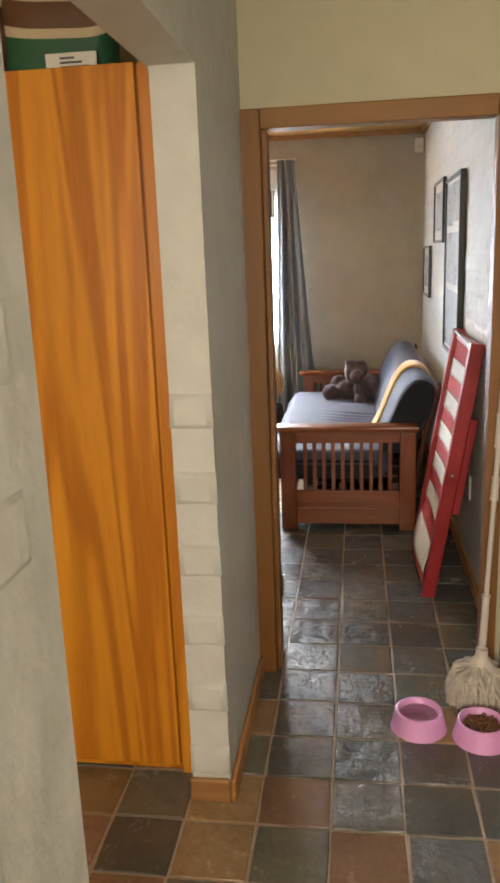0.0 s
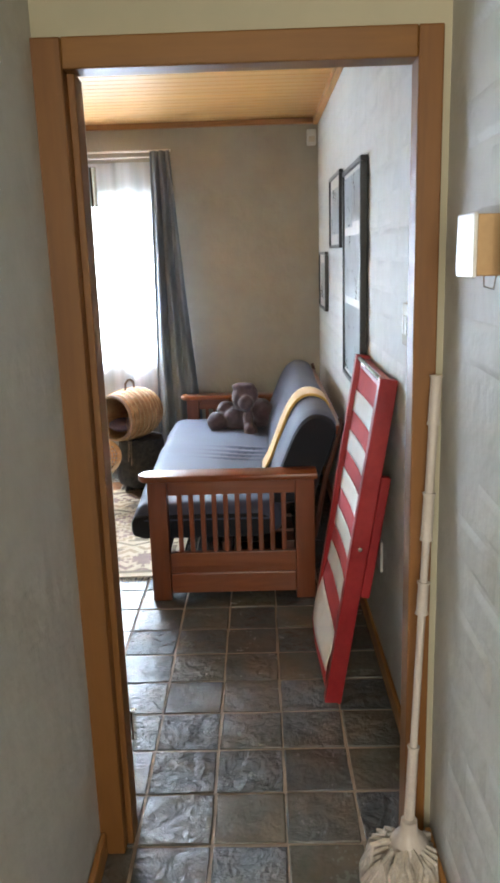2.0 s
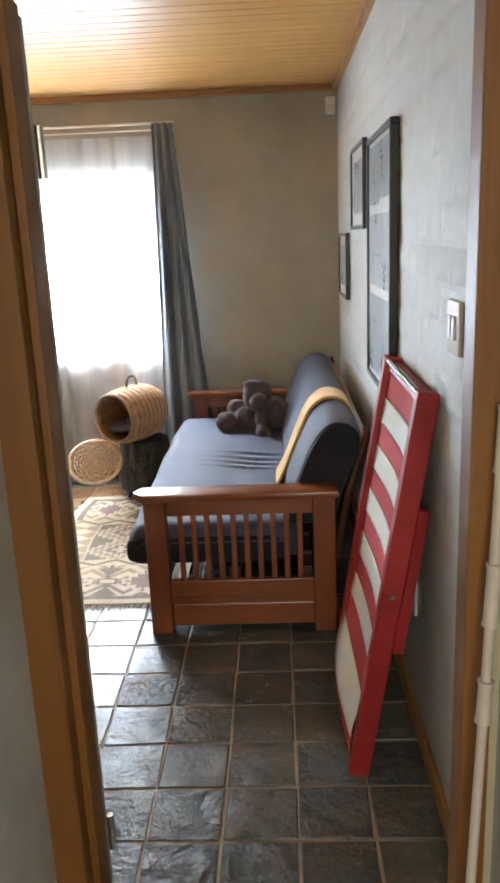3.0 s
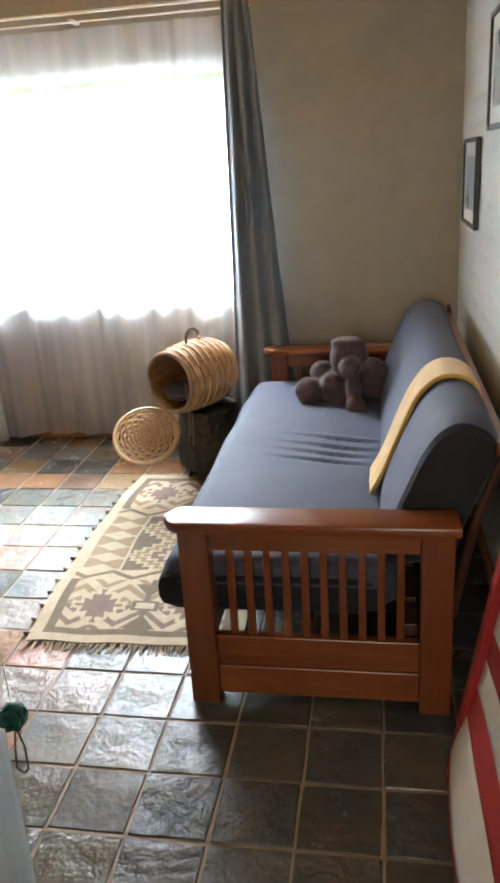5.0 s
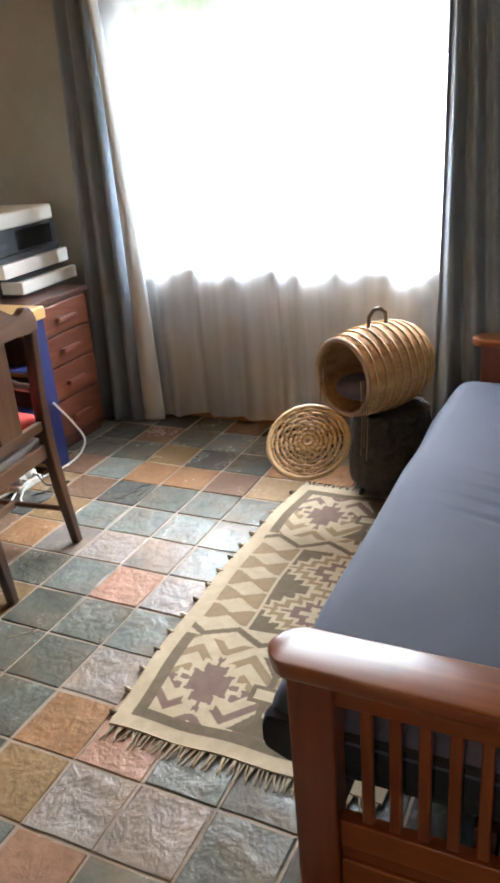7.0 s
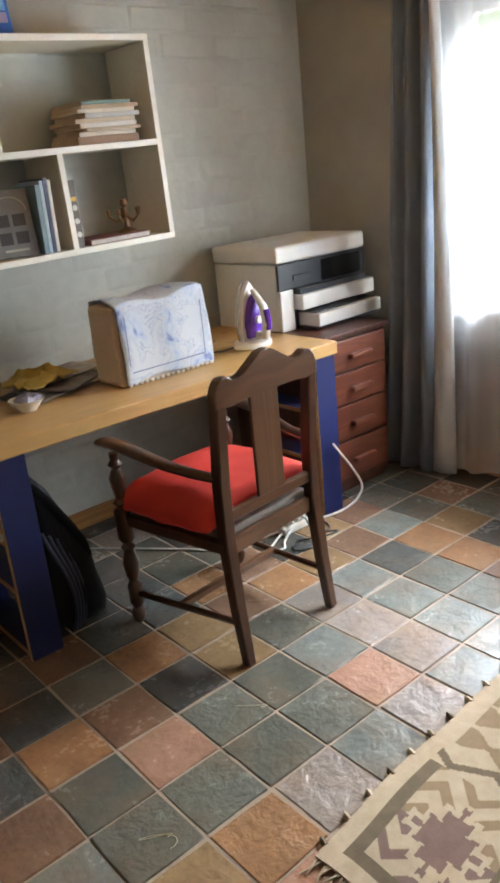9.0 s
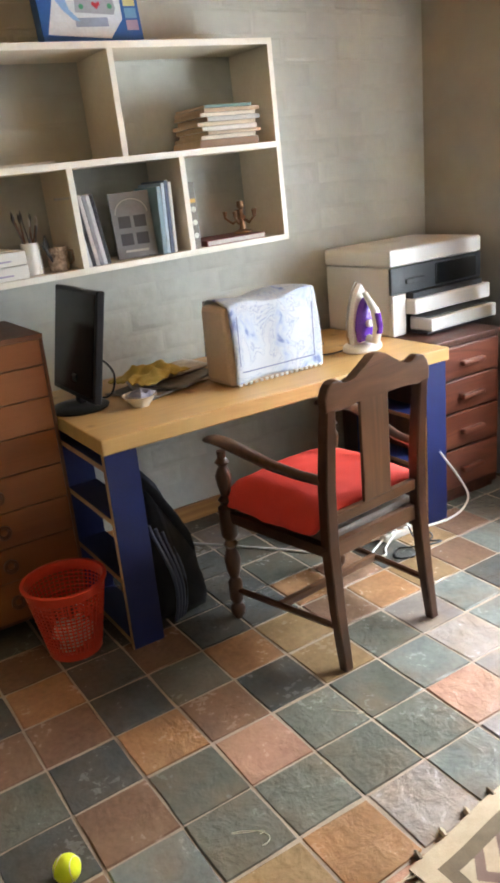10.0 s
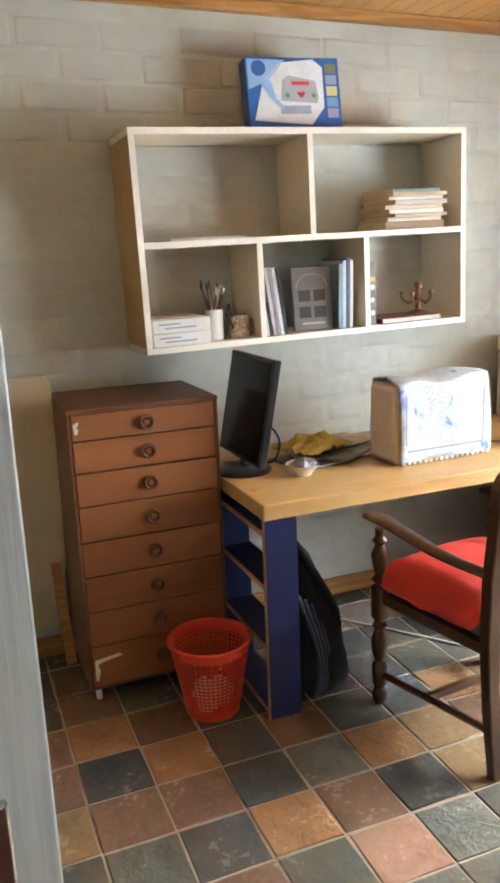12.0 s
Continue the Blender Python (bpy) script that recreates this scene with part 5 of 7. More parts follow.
for k in range(44):
    a = 2 * math.pi * k / 44
    sweep(bm, [(math.cos(a) * (RB + 0.003 + (RT - RB - 0.004) * t), math.sin(a) * (RB + 0.003 + (RT - RB - 0.004) * t), 0.025 + (HB - 0.055) * t) for t in (0, 0.5, 1)], 0.0034, 4)
tagged(part("upright_lattice", bm, REDPLASTIC, bin_), kind="stuff")
bm = bmesh.new()
for q in range(1, 15):
    t = q / 15
    rr_ = RB + 0.003 + (RT - RB - 0.004) * t
    sweep(bm, [(math.cos(2 * math.pi * k / 40) * rr_, math.sin(2 * math.pi * k / 40) * rr_, 0.025 + (HB - 0.055) * t) for k in range(40)], 0.003, 4, closed=True)
tagged(part("ring_lattice", bm, REDPLASTIC, bin_), kind="stuff")
for k, (x, y, s) in enumerate(((0.01, 0.02, 0.05), (-0.03, -0.02, 0.042), (0.035, -0.03, 0.038))):
    bm = bmesh.new()
    bmesh.ops.create_icosphere(bm, subdivisions=3, radius=s)
    rough_up(bm, s * 0.5, 38, k)
    whole("crumpled_paper", bm, WHITE_CLOTH, "crumpled white paper in the waste basket", "paper", pose(-2.33 + x, 4.535 + y, 0.012 + s), "papers in the basket")

FELT = surface("tennis_felt", (0.58, 0.66, 0.004), (0.74, 0.82, 0.010), 20.0, (0.85, 0.95), 0.5, 300.0, distance=0.002, sheen=0.1)
ball = thing("tennis_ball", "bright yellow tennis ball on the slate tiles", "ball", pose(-1.408, 4.163, 0.034))
bm = bmesh.new()
bmesh.ops.create_uvsphere(bm, u_segments=28, v_segments=18, radius=0.033)
part("felt", bm, FELT, ball, "", True)
seam = [(0.0335 * Vector((math.cos(t) + 0.42 * math.cos(3 * t), math.sin(t) - 0.42 * math.sin(3 * t), 1.15 * math.sin(2 * t))).normalized()) for t in (2 * math.pi * k / 48 for k in range(48))]
part("seam", sweep(bmesh.new(), seam, 0.0009, 4, closed=True), WHITE_CLOTH, ball)

# board and folding legs leaning beside the chest
BEIGE = surface("beige_laminate", (0.46, 0.36, 0.23), (0.54, 0.43, 0.29), 3.0, (0.4, 0.55), 0.06, 80.0)
fold = thing("folding_table", "folded beige table top leaning on the wall with a pine leg", "table", pose(-2.83, 4.02, 0, 0, 0, 0))
o = [(-0.30, 0.30), (-0.16, 0.16), (0.06, 0.16), (0.125, 0.42), (0.125, 1.13), (0.105, 1.17), (-0.30, 1.17)]
part("table_top", prism(bmesh.new(), o, 0.022, pose(-0.10, 0, 0, 90, 0, 90) @ pose(0, 0, 0, 4, 0, 0), bevel=0.003), BEIGE, fold)
part("leg", boxed(-0.055, -0.025, 0.085, 0.125, 0.0, 0.50, bevel=0.003, m=pose(0, 0, 0, 3, -3, 0)), SKIRT_Y, fold, "pine leg")
part("leg", boxed(-0.055, -0.025, -0.2, -0.16, 0.0, 0.50, bevel=0.003, m=pose(0, 0, 0, -2, -3, 0)), FRAME_WOOD, fold, "pine leg")

# ---- shelf contents ----
others = set(bpy.data.objects)


def upright_books(base_y, specs, label, group, category="book", lean=0.0):
    y = base_y
    for w, h, d, mat_ in specs:
        b = thing(category, label, category, pose(SX1 - 0.02 - d / 2, y + w / 2, SZ0 + T + 0.001, lean, 0, 0), group)
        part("cover", boxed(-d / 2, d / 2, -w / 2, w / 2, 0, h, bevel=0.001, segments=1), mat_, b)
        part("pages", boxed(-d / 2 + 0.002, d / 2 + 0.0005 - 0.004, -w / 2 + 0.0015, w / 2 - 0.0015, h + 0.0001, h + 0.0006), PAPER, b)
        y += w + 0.0012 + abs(math.sin(radians(lean))) * 0.0


def plain(name, c, rough=0.5):
    return surface(name, tuple(v * 0.85 for v in c), tuple(min(1, v * 1.1) for v in c), 12.0, (rough - 0.08, rough + 0.08), 0.05, 90.0)


DVD = [plain("dvd_white", (0.62, 0.62, 0.64), 0.3), plain("dvd_grey", (0.30, 0.30, 0.33), 0.3), plain("dvd_black", (0.05, 0.05, 0.06), 0.3), plain("dvd_pale", (0.55, 0.50, 0.50), 0.3)]
BOOKC = [plain("book_charcoal", (0.085, 0.085, 0.095)), plain("book_teal", (0.20, 0.30, 0.34)), plain("book_pale_blue", (0.42, 0.52, 0.60)), plain("book_white", (0.62, 0.60, 0.56)), plain("book_navy", (0.07, 0.09, 0.15)), plain("book_maroon", (0.20, 0.055, 0.05))]
upright_books(4.945, [(0.014, 0.255, 0.16, DVD[k % 4]) for k in (0, 2, 3, 1, 0, 2)], "slim upright case leaning in the shelf", "cases in the shelf", "case", 7.0)
upright_books(5.255, [(0.018, 0.25, 0.2, BOOKC[1]), (0.014, 0.262, 0.2, BOOKC[2]), (0.016, 0.27, 0.2, BOOKC[4]), (0.012, 0.262, 0.2, BOOKC[3])], "upright paperback in the shelf", "upright books", "book", -2.0)
# a dark book turned to show its cover
face = thing("picture_book", "charcoal book showing a cover of four dark panels", "book", pose(SX1 - 0.075, 5.172, SZ0 + T + 0.001, 0, -9, -16))
part("cover", boxed(-0.012, 0.012, -0.078, 0.078, 0, 0.245, bevel=0.002), plain("cover_grey", (0.27, 0.27, 0.285)), face)
for yy in (-0.03, 0.03):
    for zz in (0.07, 0.135):
        part("panel", boxed(0.0125, 0.0135, yy - 0.025, yy + 0.022, zz - 0.022, zz + 0.022), BOOKC[0], face)
part("arch", sweep(bmesh.new(), [(0.0128, 0.062 * math.cos(a), 0.165 + 0.055 * math.sin(a)) for a in (math.pi * k / 14 for k in range(15))], 0.0016, 5), BOOKC[3], face)
part("cover_bar", boxed(0.0125, 0.0135, -0.045, 0.045, 0.022, 0.03), BOOKC[3], face)
# white-spined book in the last compartment
sp = thing("book", "dark upright book with a pale flowered spine", "book", pose(SX1 - 0.10, 5.412, SZ0 + T + 0.001), "upright books")
part("cover", boxed(-0.08, 0.08, -0.015, 0.015, 0, 0.252, bevel=0.0015), plain("cover_brown", (0.16, 0.14, 0.12)), sp)
for zz in (0.05, 0.10, 0.15):
    part("spine_flower", lathe(bmesh.new(), [(0.0, 0.0012), (0.010, 0.001), (0.011, 0.0)], 12, pose(0.0802, 0, zz, 0, 90, 0)), plain("flower_white", (0.66, 0.66, 0.58)), sp)
part("spine_band", boxed(0.0802, 0.081, -0.012, 0.012, 0.175, 0.19), YELLOW, sp)
# maroon book lying flat and a little bronze candlestick
fl = thing("flat_book", "maroon book lying flat in the shelf", "book", pose(-2.80, 5.60, SZ0 + T + 0.001))
part("cover", boxed(-0.10, 0.10, -0.15, 0.13, 0, 0.022, bevel=0.002), BOOKC[5], fl)
part("pages", boxed(-0.096, 0.1005, -0.146, 0.126, 0.003, 0.019), PAPER, fl)
BRONZE = surface("aged_bronze", (0.16, 0.085, 0.045), (0.34, 0.20, 0.11), 18.0, (0.3, 0.5), 0.2, 80.0, metal=0.8)
cs = thing("candelabra", "small aged bronze candle holder on a maroon book", "candle holder", pose(-2.78, 5.675, SZ0 + T + 0.0245) @ Matrix.Scale(1.3, 4))
part("stem", lathe(bmesh.new(), [(0.0, 0.0), (0.032, 0.0), (0.03, 0.006), (0.01, 0.014), (0.008, 0.04), (0.014, 0.05), (0.007, 0.06), (0.006, 0.075), (0.013, 0.082), (0.011, 0.10), (0.0, 0.10)], 18), BRONZE, cs, "", True)
for k in range(5):
    a = 2 * math.pi * k / 5 + 0.3
    ca, sa = math.cos(a), math.sin(a)
    part("branch", sweep(bmesh.new(), [(0.006 * ca, 0.006 * sa, 0.045), (0.03 * ca, 0.03 * sa, 0.032), (0.052 * ca, 0.052 * sa, 0.05), (0.052 * ca, 0.052 * sa, 0.072)], [0.004, 0.004, 0.004, 0.008], 8), BRONZE, cs, "", True)
# stack of papers and files in the upper compartment
STACK = [(plain("folder_brown", (0.30, 0.17, 0.09)), 0.030, 0.27), (plain("folder_cream", (0.62, 0.54, 0.42)), 0.016, 0.25), (plain("folder_tan", (0.52, 0.40, 0.27)), 0.014, 0.25), (plain("magazine_white", (0.68, 0.64, 0.58)), 0.018, 0.25),
         (plain("folder_buff", (0.60, 0.48, 0.33)), 0.016, 0.26), (plain("magazine_grey", (0.50, 0.48, 0.45)), 0.018, 0.25), (plain("folder_cream_two", (0.66, 0.58, 0.46)), 0.014, 0.25), (plain("folder_tan_two", (0.45, 0.32, 0.2)), 0.016, 0.26), (plain("folder_green", (0.16, 0.26, 0.22)), 0.012, 0.22)]
z = SM + T / 2 + 0.001
rs = random.Random(4)
for mat_, h, w in STACK:
    fo = whole("folder", boxed(-0.10, 0.125, -w / 2, w / 2, 0, h - 0.0008, bevel=0.0025, m=None), mat_, "worn card folder in a stack on the shelf", "folder", pose(-2.835 + rs.uniform(-0.008, 0.008), 5.632 + rs.uniform(-0.012, 0.012), z, 0, 0, rs.uniform(-4, 4)), "stacked folders")
    part("spine", boxed(-0.1005, 0.124, -w / 2 - 0.0025, -w / 2 - 0.0003, 0.0006, h - 0.0014), STACK[7][0], fo, "brown folder spine")
    z += h
whole("magazine", boxed(-0.10, 0.10, -0.15, 0.15, 0, 0.010, bevel=0.002), STACK[3][0], "thin pale magazine lying in the shelf", "magazine", pose(-2.82, 4.74, SM + T / 2 + 0.001, 0, 0, 3))
# paper reams, brush pot and mug
LILAC = plain("ream_label", (0.40, 0.36, 0.50))
for k in range(2):
    rm = thing("paper_ream", "white wrapped ream of paper in the shelf", "paper ream", pose(-2.80, 4.60, SZ0 + T + 0.001 + k * 0.049), "paper reams")
    part("wrapper", boxed(-0.105, 0.105, -0.105, 0.115, 0, 0.0475, bevel=0.003), WHITE_PLASTIC, rm)
    for q, (a, b) in enumerate(((-0.06, 0.06), (-0.08, 0.0))):
        part("label_bar", boxed(0.1052, 0.1058, a, b, 0.014 + 0.014 * q, 0.02 + 0.014 * q), LILAC, rm)
whole("paper_sheet", boxed(-0.09, 0.09, -0.09, 0.08, 0, 0.003), CHINA, "loose cream sheets on the paper reams", "paper", pose(-2.81, 4.60, SZ0 + T + 0.1, 0, 0, 6))
pot = thing("brush_pot", "white pot full of paint brushes", "brush pot", pose(-2.79, 4.765, SZ0 + T + 0.001))
part("pot", lathe(bmesh.new(), [(0.0, 0.0), (0.031, 0.0), (0.033, 0.004), (0.034, 0.112), (0.031, 0.112), (0.030, 0.006), (0.0, 0.006)], 24), WHITE_PLASTIC, pot, "", True)
for k in range(8):
    a = k * 2.4
    tip = (0.03 * math.cos(a) * 1.3, 0.03 * math.sin(a) * 1.3, 0.17 + 0.012 * (k % 3))
    br = part("brush", sweep(bmesh.new(), [(0.016 * math.cos(a + 2), 0.016 * math.sin(a + 2), 0.01), tip], 0.0032, 6), BOOKC[0] if k % 2 else TEAK_DARK, pot)
    d = Vector(tip)
    part("bristles", sweep(bmesh.new(), [d, d + Vector((0.004 * math.cos(a), 0.004 * math.sin(a), 0.018)), d + Vector((0.006 * math.cos(a), 0.006 * math.sin(a), 0.034))], [0.004, 0.006, 0.001], 6), PAPER if k % 3 == 0 else BLACK_PLASTIC, br)
MUG = surface("patterned_mug", (0.12, 0.09, 0.07), (0.66, 0.50, 0.34), 55.0, (0.2, 0.35), 0.05, 90.0)
mug = thing("mug", "brown and cream patterned mug with dark pens", "mug", pose(-2.77, 4.855, SZ0 + T + 0.001))
part("cup", lathe(bmesh.new(), [(0.0, 0.0), (0.036, 0.0), (0.038, 0.004), (0.038, 0.085), (0.035, 0.085), (0.034, 0.006), (0.0, 0.006)], 24), MUG, mug, "", True)
part("handle", sweep(bmesh.new(), [(0.0, 0.036, 0.07), (0.0, 0.058, 0.065), (0.0, 0.06, 0.03), (0.0, 0.037, 0.018)], 0.005, 8), MUG, mug, "", True)
for k in range(4):
    part("pen", sweep(bmesh.new(), [(0.01 * (k - 1), -0.015, 0.01), (-0.02 + 0.012 * k, -0.03 - 0.008 * k, 0.13 - 0.01 * k)], 0.006, 6), BLACK_PLASTIC, mug)

# toy box on top of the shelf
gb_ = thing("toy_box", "blue and white toy box standing on the shelf", "box", pose(-2.79, 5.138, SZ1 + 0.001, 0, -8, -4))
BOXBLUE, BOXSKY, BOXWHITE = plain("box_blue", (0.035, 0.14, 0.46), 0.35), plain("box_sky", (0.30, 0.52, 0.80), 0.35), plain("box_white", (0.72, 0.76, 0.80), 0.35)
part("carton", boxed(-0.035, 0.035, -0.185, 0.185, 0.0, 0.255, bevel=0.003), BOXBLUE, gb_)
part("white_field", prism(bmesh.new(), [(-0.165, 0.03), (0.06, 0.012), (0.115, 0.075), (0.118, 0.22), (0.08, 0.248), (-0.05, 0.235), (-0.12, 0.17)], 0.0006, pose(0.0353, 0, 0, 90, 0, 90)), BOXWHITE, gb_)
part("sky_field", prism(bmesh.new(), [(-0.178, 0.14), (-0.10, 0.17), (-0.03, 0.245), (-0.178, 0.248)], 0.0006, pose(0.0353, 0, 0, 90, 0, 90)), BOXSKY, gb_)
part("round_badge", lathe(bmesh.new(), [(0.0, 0.0009), (0.028, 0.0008), (0.028, 0.0)], 24, pose(0.0361, -0.135, 0.215, 0, 90, 0)), BOXBLUE, gb_)
part("dolphin_shape", prism(bmesh.new(), [(-0.12, 0.19), (-0.09, 0.165), (-0.075, 0.11), (-0.04, 0.07), (-0.065, 0.075), (-0.10, 0.11), (-0.125, 0.15)], 0.0006, pose(0.0362, 0, 0, 90, 0, 90)), BOXSKY, gb_)
part("gadget", prism(bmesh.new(), [(-0.055, 0.10), (0.085, 0.09), (0.095, 0.11), (0.085, 0.17), (-0.02, 0.19), (-0.045, 0.175)], 0.001, pose(0.0362, 0, 0, 90, 0, 90)), plain("gadget_grey", (0.40, 0.43, 0.50), 0.4), gb_)
part("red_bar", boxed(0.0374, 0.0380, -0.01, 0.06, 0.155, 0.168), plain("box_red", (0.62, 0.05, 0.07), 0.4), gb_)
part("red_heart", prism(bmesh.new(), [(0.0, 0.0), (0.016, 0.016), (0.012, 0.026), (0.0, 0.02), (-0.012, 0.026), (-0.016, 0.016)], 0.0006, pose(0.0374, 0.025, 0.108, 90, 0, 90)), plain("box_red_two", (0.62, 0.05, 0.07), 0.4), gb_)
for yy in (-0.03, 0.075):
    part("green_dot", lathe(bmesh.new(), [(0.0, 0.0006), (0.009, 0.0005), (0.009, 0.0)], 12, pose(0.0374, yy, 0.118, 0, 90, 0)), plain("box_green", (0.08, 0.36, 0.20), 0.4), gb_)
part("title_bars", boxed(0.0362, 0.0367, -0.06, 0.06, 0.052, 0.082), plain("title_grey", (0.34, 0.40, 0.55), 0.4), gb_)
for k, c in enumerate(((0.20, 0.22, 0.14), (0.30, 0.38, 0.62), (0.66, 0.60, 0.30), (0.16, 0.36, 0.62), (0.46, 0.36, 0.52))):
    part("side_picture", boxed(0.0353, 0.0362, 0.128, 0.172, 0.198 - k * 0.04, 0.232 - k * 0.04), plain("side_picture_%s" % "abcde"[k], c, 0.4), gb_)

for ob in set(bpy.data.objects) - others:
    if ob.parent is None:
        ob.matrix_basis = TILT @ ob.matrix_basis

# ---- pictures, sensor, switch, socket on the walls ----
MATT = plain("picture_mount", (0.60, 0.58, 0.54))
PHOTO = surface("grey_photo", (0.10, 0.11, 0.12), (0.36, 0.38, 0.39), 7.0, (0.25, 0.35), 0.0)
PHOTO_B = surface("blue_grey_photo", (0.15, 0.18, 0.20), (0.30, 0.34, 0.36), 4.0, (0.25, 0.35), 0.0)


def picture(y0, y1, z0, z1, depth, bar, inner, label):
    p = thing("framed_picture", label, "picture", Matrix.Translation((EAST - depth, (y0 + y1) / 2, (z0 + z1) / 2)), "pictures on the wall")
    x0, x1 = EAST - depth - 0.006, EAST - 0.006
    for b in ((y0, y1, z1 - bar, z1), (y0, y1, z0, z0 + bar), (y0, y0 + bar, z0 + bar, z1 - bar), (y1 - bar, y1, z0 + bar, z1 - bar)):
        part("frame_bar", boxed(x0, x1, b[0], b[1], b[2], b[3], bevel=0.003), BLACK_PLASTIC, p, local=False)
    part("mount", boxed(x0 + 0.010, x1 - 0.002, y0 + bar, y1 - bar, z0 + bar, z1 - bar), MATT, p, local=False)
    for (a, b, c, d, mat_) in inner:
        part("photo", boxed(x0 + 0.008, x0 + 0.0095, y0 + bar + a * (y1 - y0 - 2 * bar), y0 + bar + b * (y1 - y0 - 2 * bar), z0 + bar + c * (z1 - z0 - 2 * bar), z0 + bar + d * (z1 - z0 - 2 * bar)), mat_, p, "grey picture", local=False)
    return p


picture(4.36, 5.03, 0.99, 1.945, 0.03, 0.022, ((0.02, 0.98, 0.02, 0.36, PHOTO_B), (0.02, 0.98, 0.40, 0.70, PHOTO), (0.02, 0.48, 0.76, 0.98, PHOTO), (0.52, 0.98, 0.74, 0.98, PHOTO_B)), "large black-framed grey collage poster on the wall")
picture(5.25, 5.82, 1.60, 1.985, 0.022, 0.018, ((0.14, 0.86, 0.16, 0.84, PHOTO),), "black-framed picture with a pale mount")
picture(6.12, 6.62, 1.215, 1.585, 0.022, 0.018, ((0.14, 0.86, 0.16, 0.84, PHOTO_B),), "small black-framed picture near the corner")
sen = thing("motion_detector_box", "small white alarm sensor in the wall corner", "alarm sensor", Matrix.Translation((0.66, 6.92, 2.37)))
part("casing", boxed(0.63, 0.695, 6.90, NORTH - 0.001, 2.315, 2.42, bevel=0.01), WHITE_PLASTIC, sen, local=False)
part("lens", boxed(0.642, 0.683, 6.893, 6.8995, 2.335, 2.372, bevel=0.003), CHINA, sen, local=False)
sw = thing("light_switch", "beige double light switch on the painted wall", "light switch", Matrix.Translation((EAST, 3.47, 1.36)))
part("plate", boxed(EAST - 0.016, EAST - 0.004, 3.415, 3.53, 1.30, 1.425, bevel=0.004), CHINA, sw, local=False)
for y in (3.445, 3.485):
    part("rocker", boxed(EAST - 0.021, EAST - 0.0165, y, y + 0.022, 1.335, 1.39, bevel=0.002), WHITE_PLASTIC, sw, local=False)
so = thing("wall_socket", "white electric socket low on the wall", "socket", Matrix.Translation((EAST, 3.97, 0.45)))
part("plate", boxed(EAST - 0.014, EAST - 0.004, 3.91, 4.03, 0.39, 0.51, bevel=0.004), WHITE_PLASTIC, so, local=False)
for y in (3.945, 3.99):
    part("hole", boxed(EAST - 0.0148, EAST - 0.0142, y - 0.005, y + 0.005, 0.44, 0.452), BLACK_PLASTIC, so, local=False)

# ---- corridor wall: small box and wooden mirror plaque ----
CARD = surface("tan_box_front", (0.46, 0.29, 0.13), (0.56, 0.37, 0.18), 6.0, (0.45, 0.6), 0.06, 90.0)
cb = thing("chime_box", "small tan box with a white front on the corridor wall", "wall box", Matrix.Translation((EASTC, 2.57, 1.58)))
part("body", boxed(0.632, EASTC - 0.004, 2.52, 2.625, 1.53, 1.632, bevel=0.003), CARD, cb, "tan body", local=False)
part("front", boxed(0.624, 0.6315, 2.517, 2.628, 1.527, 1.635, bevel=0.002), WHITE_PLASTIC, cb, "white front cover", local=False)
part("loop", sweep(bmesh.new(), [(0.65, 2.54, 1.53), (0.65, 2.535, 1.512), (0.665, 2.53, 1.507), (0.672, 2.54, 1.53)], 0.0016, 6), CHROME, cb, "", True, False)
ROSE = surface("polished_rosewood", (0.15, 0.085, 0.050), (0.27, 0.165, 0.105), 4.0, (0.6, 0.75), 0.05, 60.0)
mp_ = thing("mirror_plaque", "oblong polished wooden plaque with a small mirror", "mirror", Matrix.Translation((EASTC, 2.30, 1.58)))
o = []
for k in range(32):
    a = 2 * math.pi * k / 32
    o.append((0.17 * math.copysign(abs(math.cos(a)) ** 0.55, math.cos(a)), 0.158 * math.copysign(abs(math.sin(a)) ** 0.62, math.sin(a))))
part("plaque", prism(bmesh.new(), o, 0.02, pose(EASTC - 0.004, 2.30, 1.58, 90, 0, -90), bevel=0.005), ROSE, mp_, "", True, False)
part("mirror_rim", boxed(EASTC - 0.034, EASTC - 0.0245, 2.388, 2.455, 1.525, 1.632, bevel=0.004), BLACK_PLASTIC, mp_, local=False)
MIRROR = bpy.data.materials.new("mirror")
MIRROR.use_nodes = True
mb = MIRROR.node_tree.nodes["Principled BSDF"]
mb.inputs["Metallic"].default_value, mb.inputs["Roughness"].default_value, mb.inputs["Base Color"].default_value = 1.0, 0.06, (0.50, 0.53, 0.56, 1)
part("mirror_glass", boxed(EASTC - 0.0355, EASTC - 0.0342, 2.395, 2.447, 1.533, 1.624), MIRROR, mp_, local=False)
part("sticker", boxed(EASTC - 0.0252, EASTC - 0.0242, 2.40, 2.435, 1.655, 1.67), WHITE_PLASTIC, mp_, local=False)

# ---- mop and feeding bowls ----
MOPW = surface("mop_handle_white", (0.50, 0.44, 0.39), (0.62, 0.56, 0.50), 9.0, (0.35, 0.5), 0.05, 90.0)
STRING = surface("mop_cotton", (0.36, 0.32, 0.27), (0.62, 0.57, 0.50), 30.0, (0.85, 0.95), 0.4, 200.0)
mop = thing("mop", "white-handled cotton string mop leaning in the corner", "mop", Matrix.Translation((0.60, 2.83, 0)))
base, tip = Vector((0.60, 2.825, 0.17)), Vector((0.660, 2.915, 1.30))
part("handle", sweep(bmesh.new(), [base.lerp(tip, t) for t in (0.0, 0.2, 0.6, 0.9, 1.0)], [0.009, 0.009, 0.009, 0.011, 0.010], 12), MOPW, mop, "", True, False)
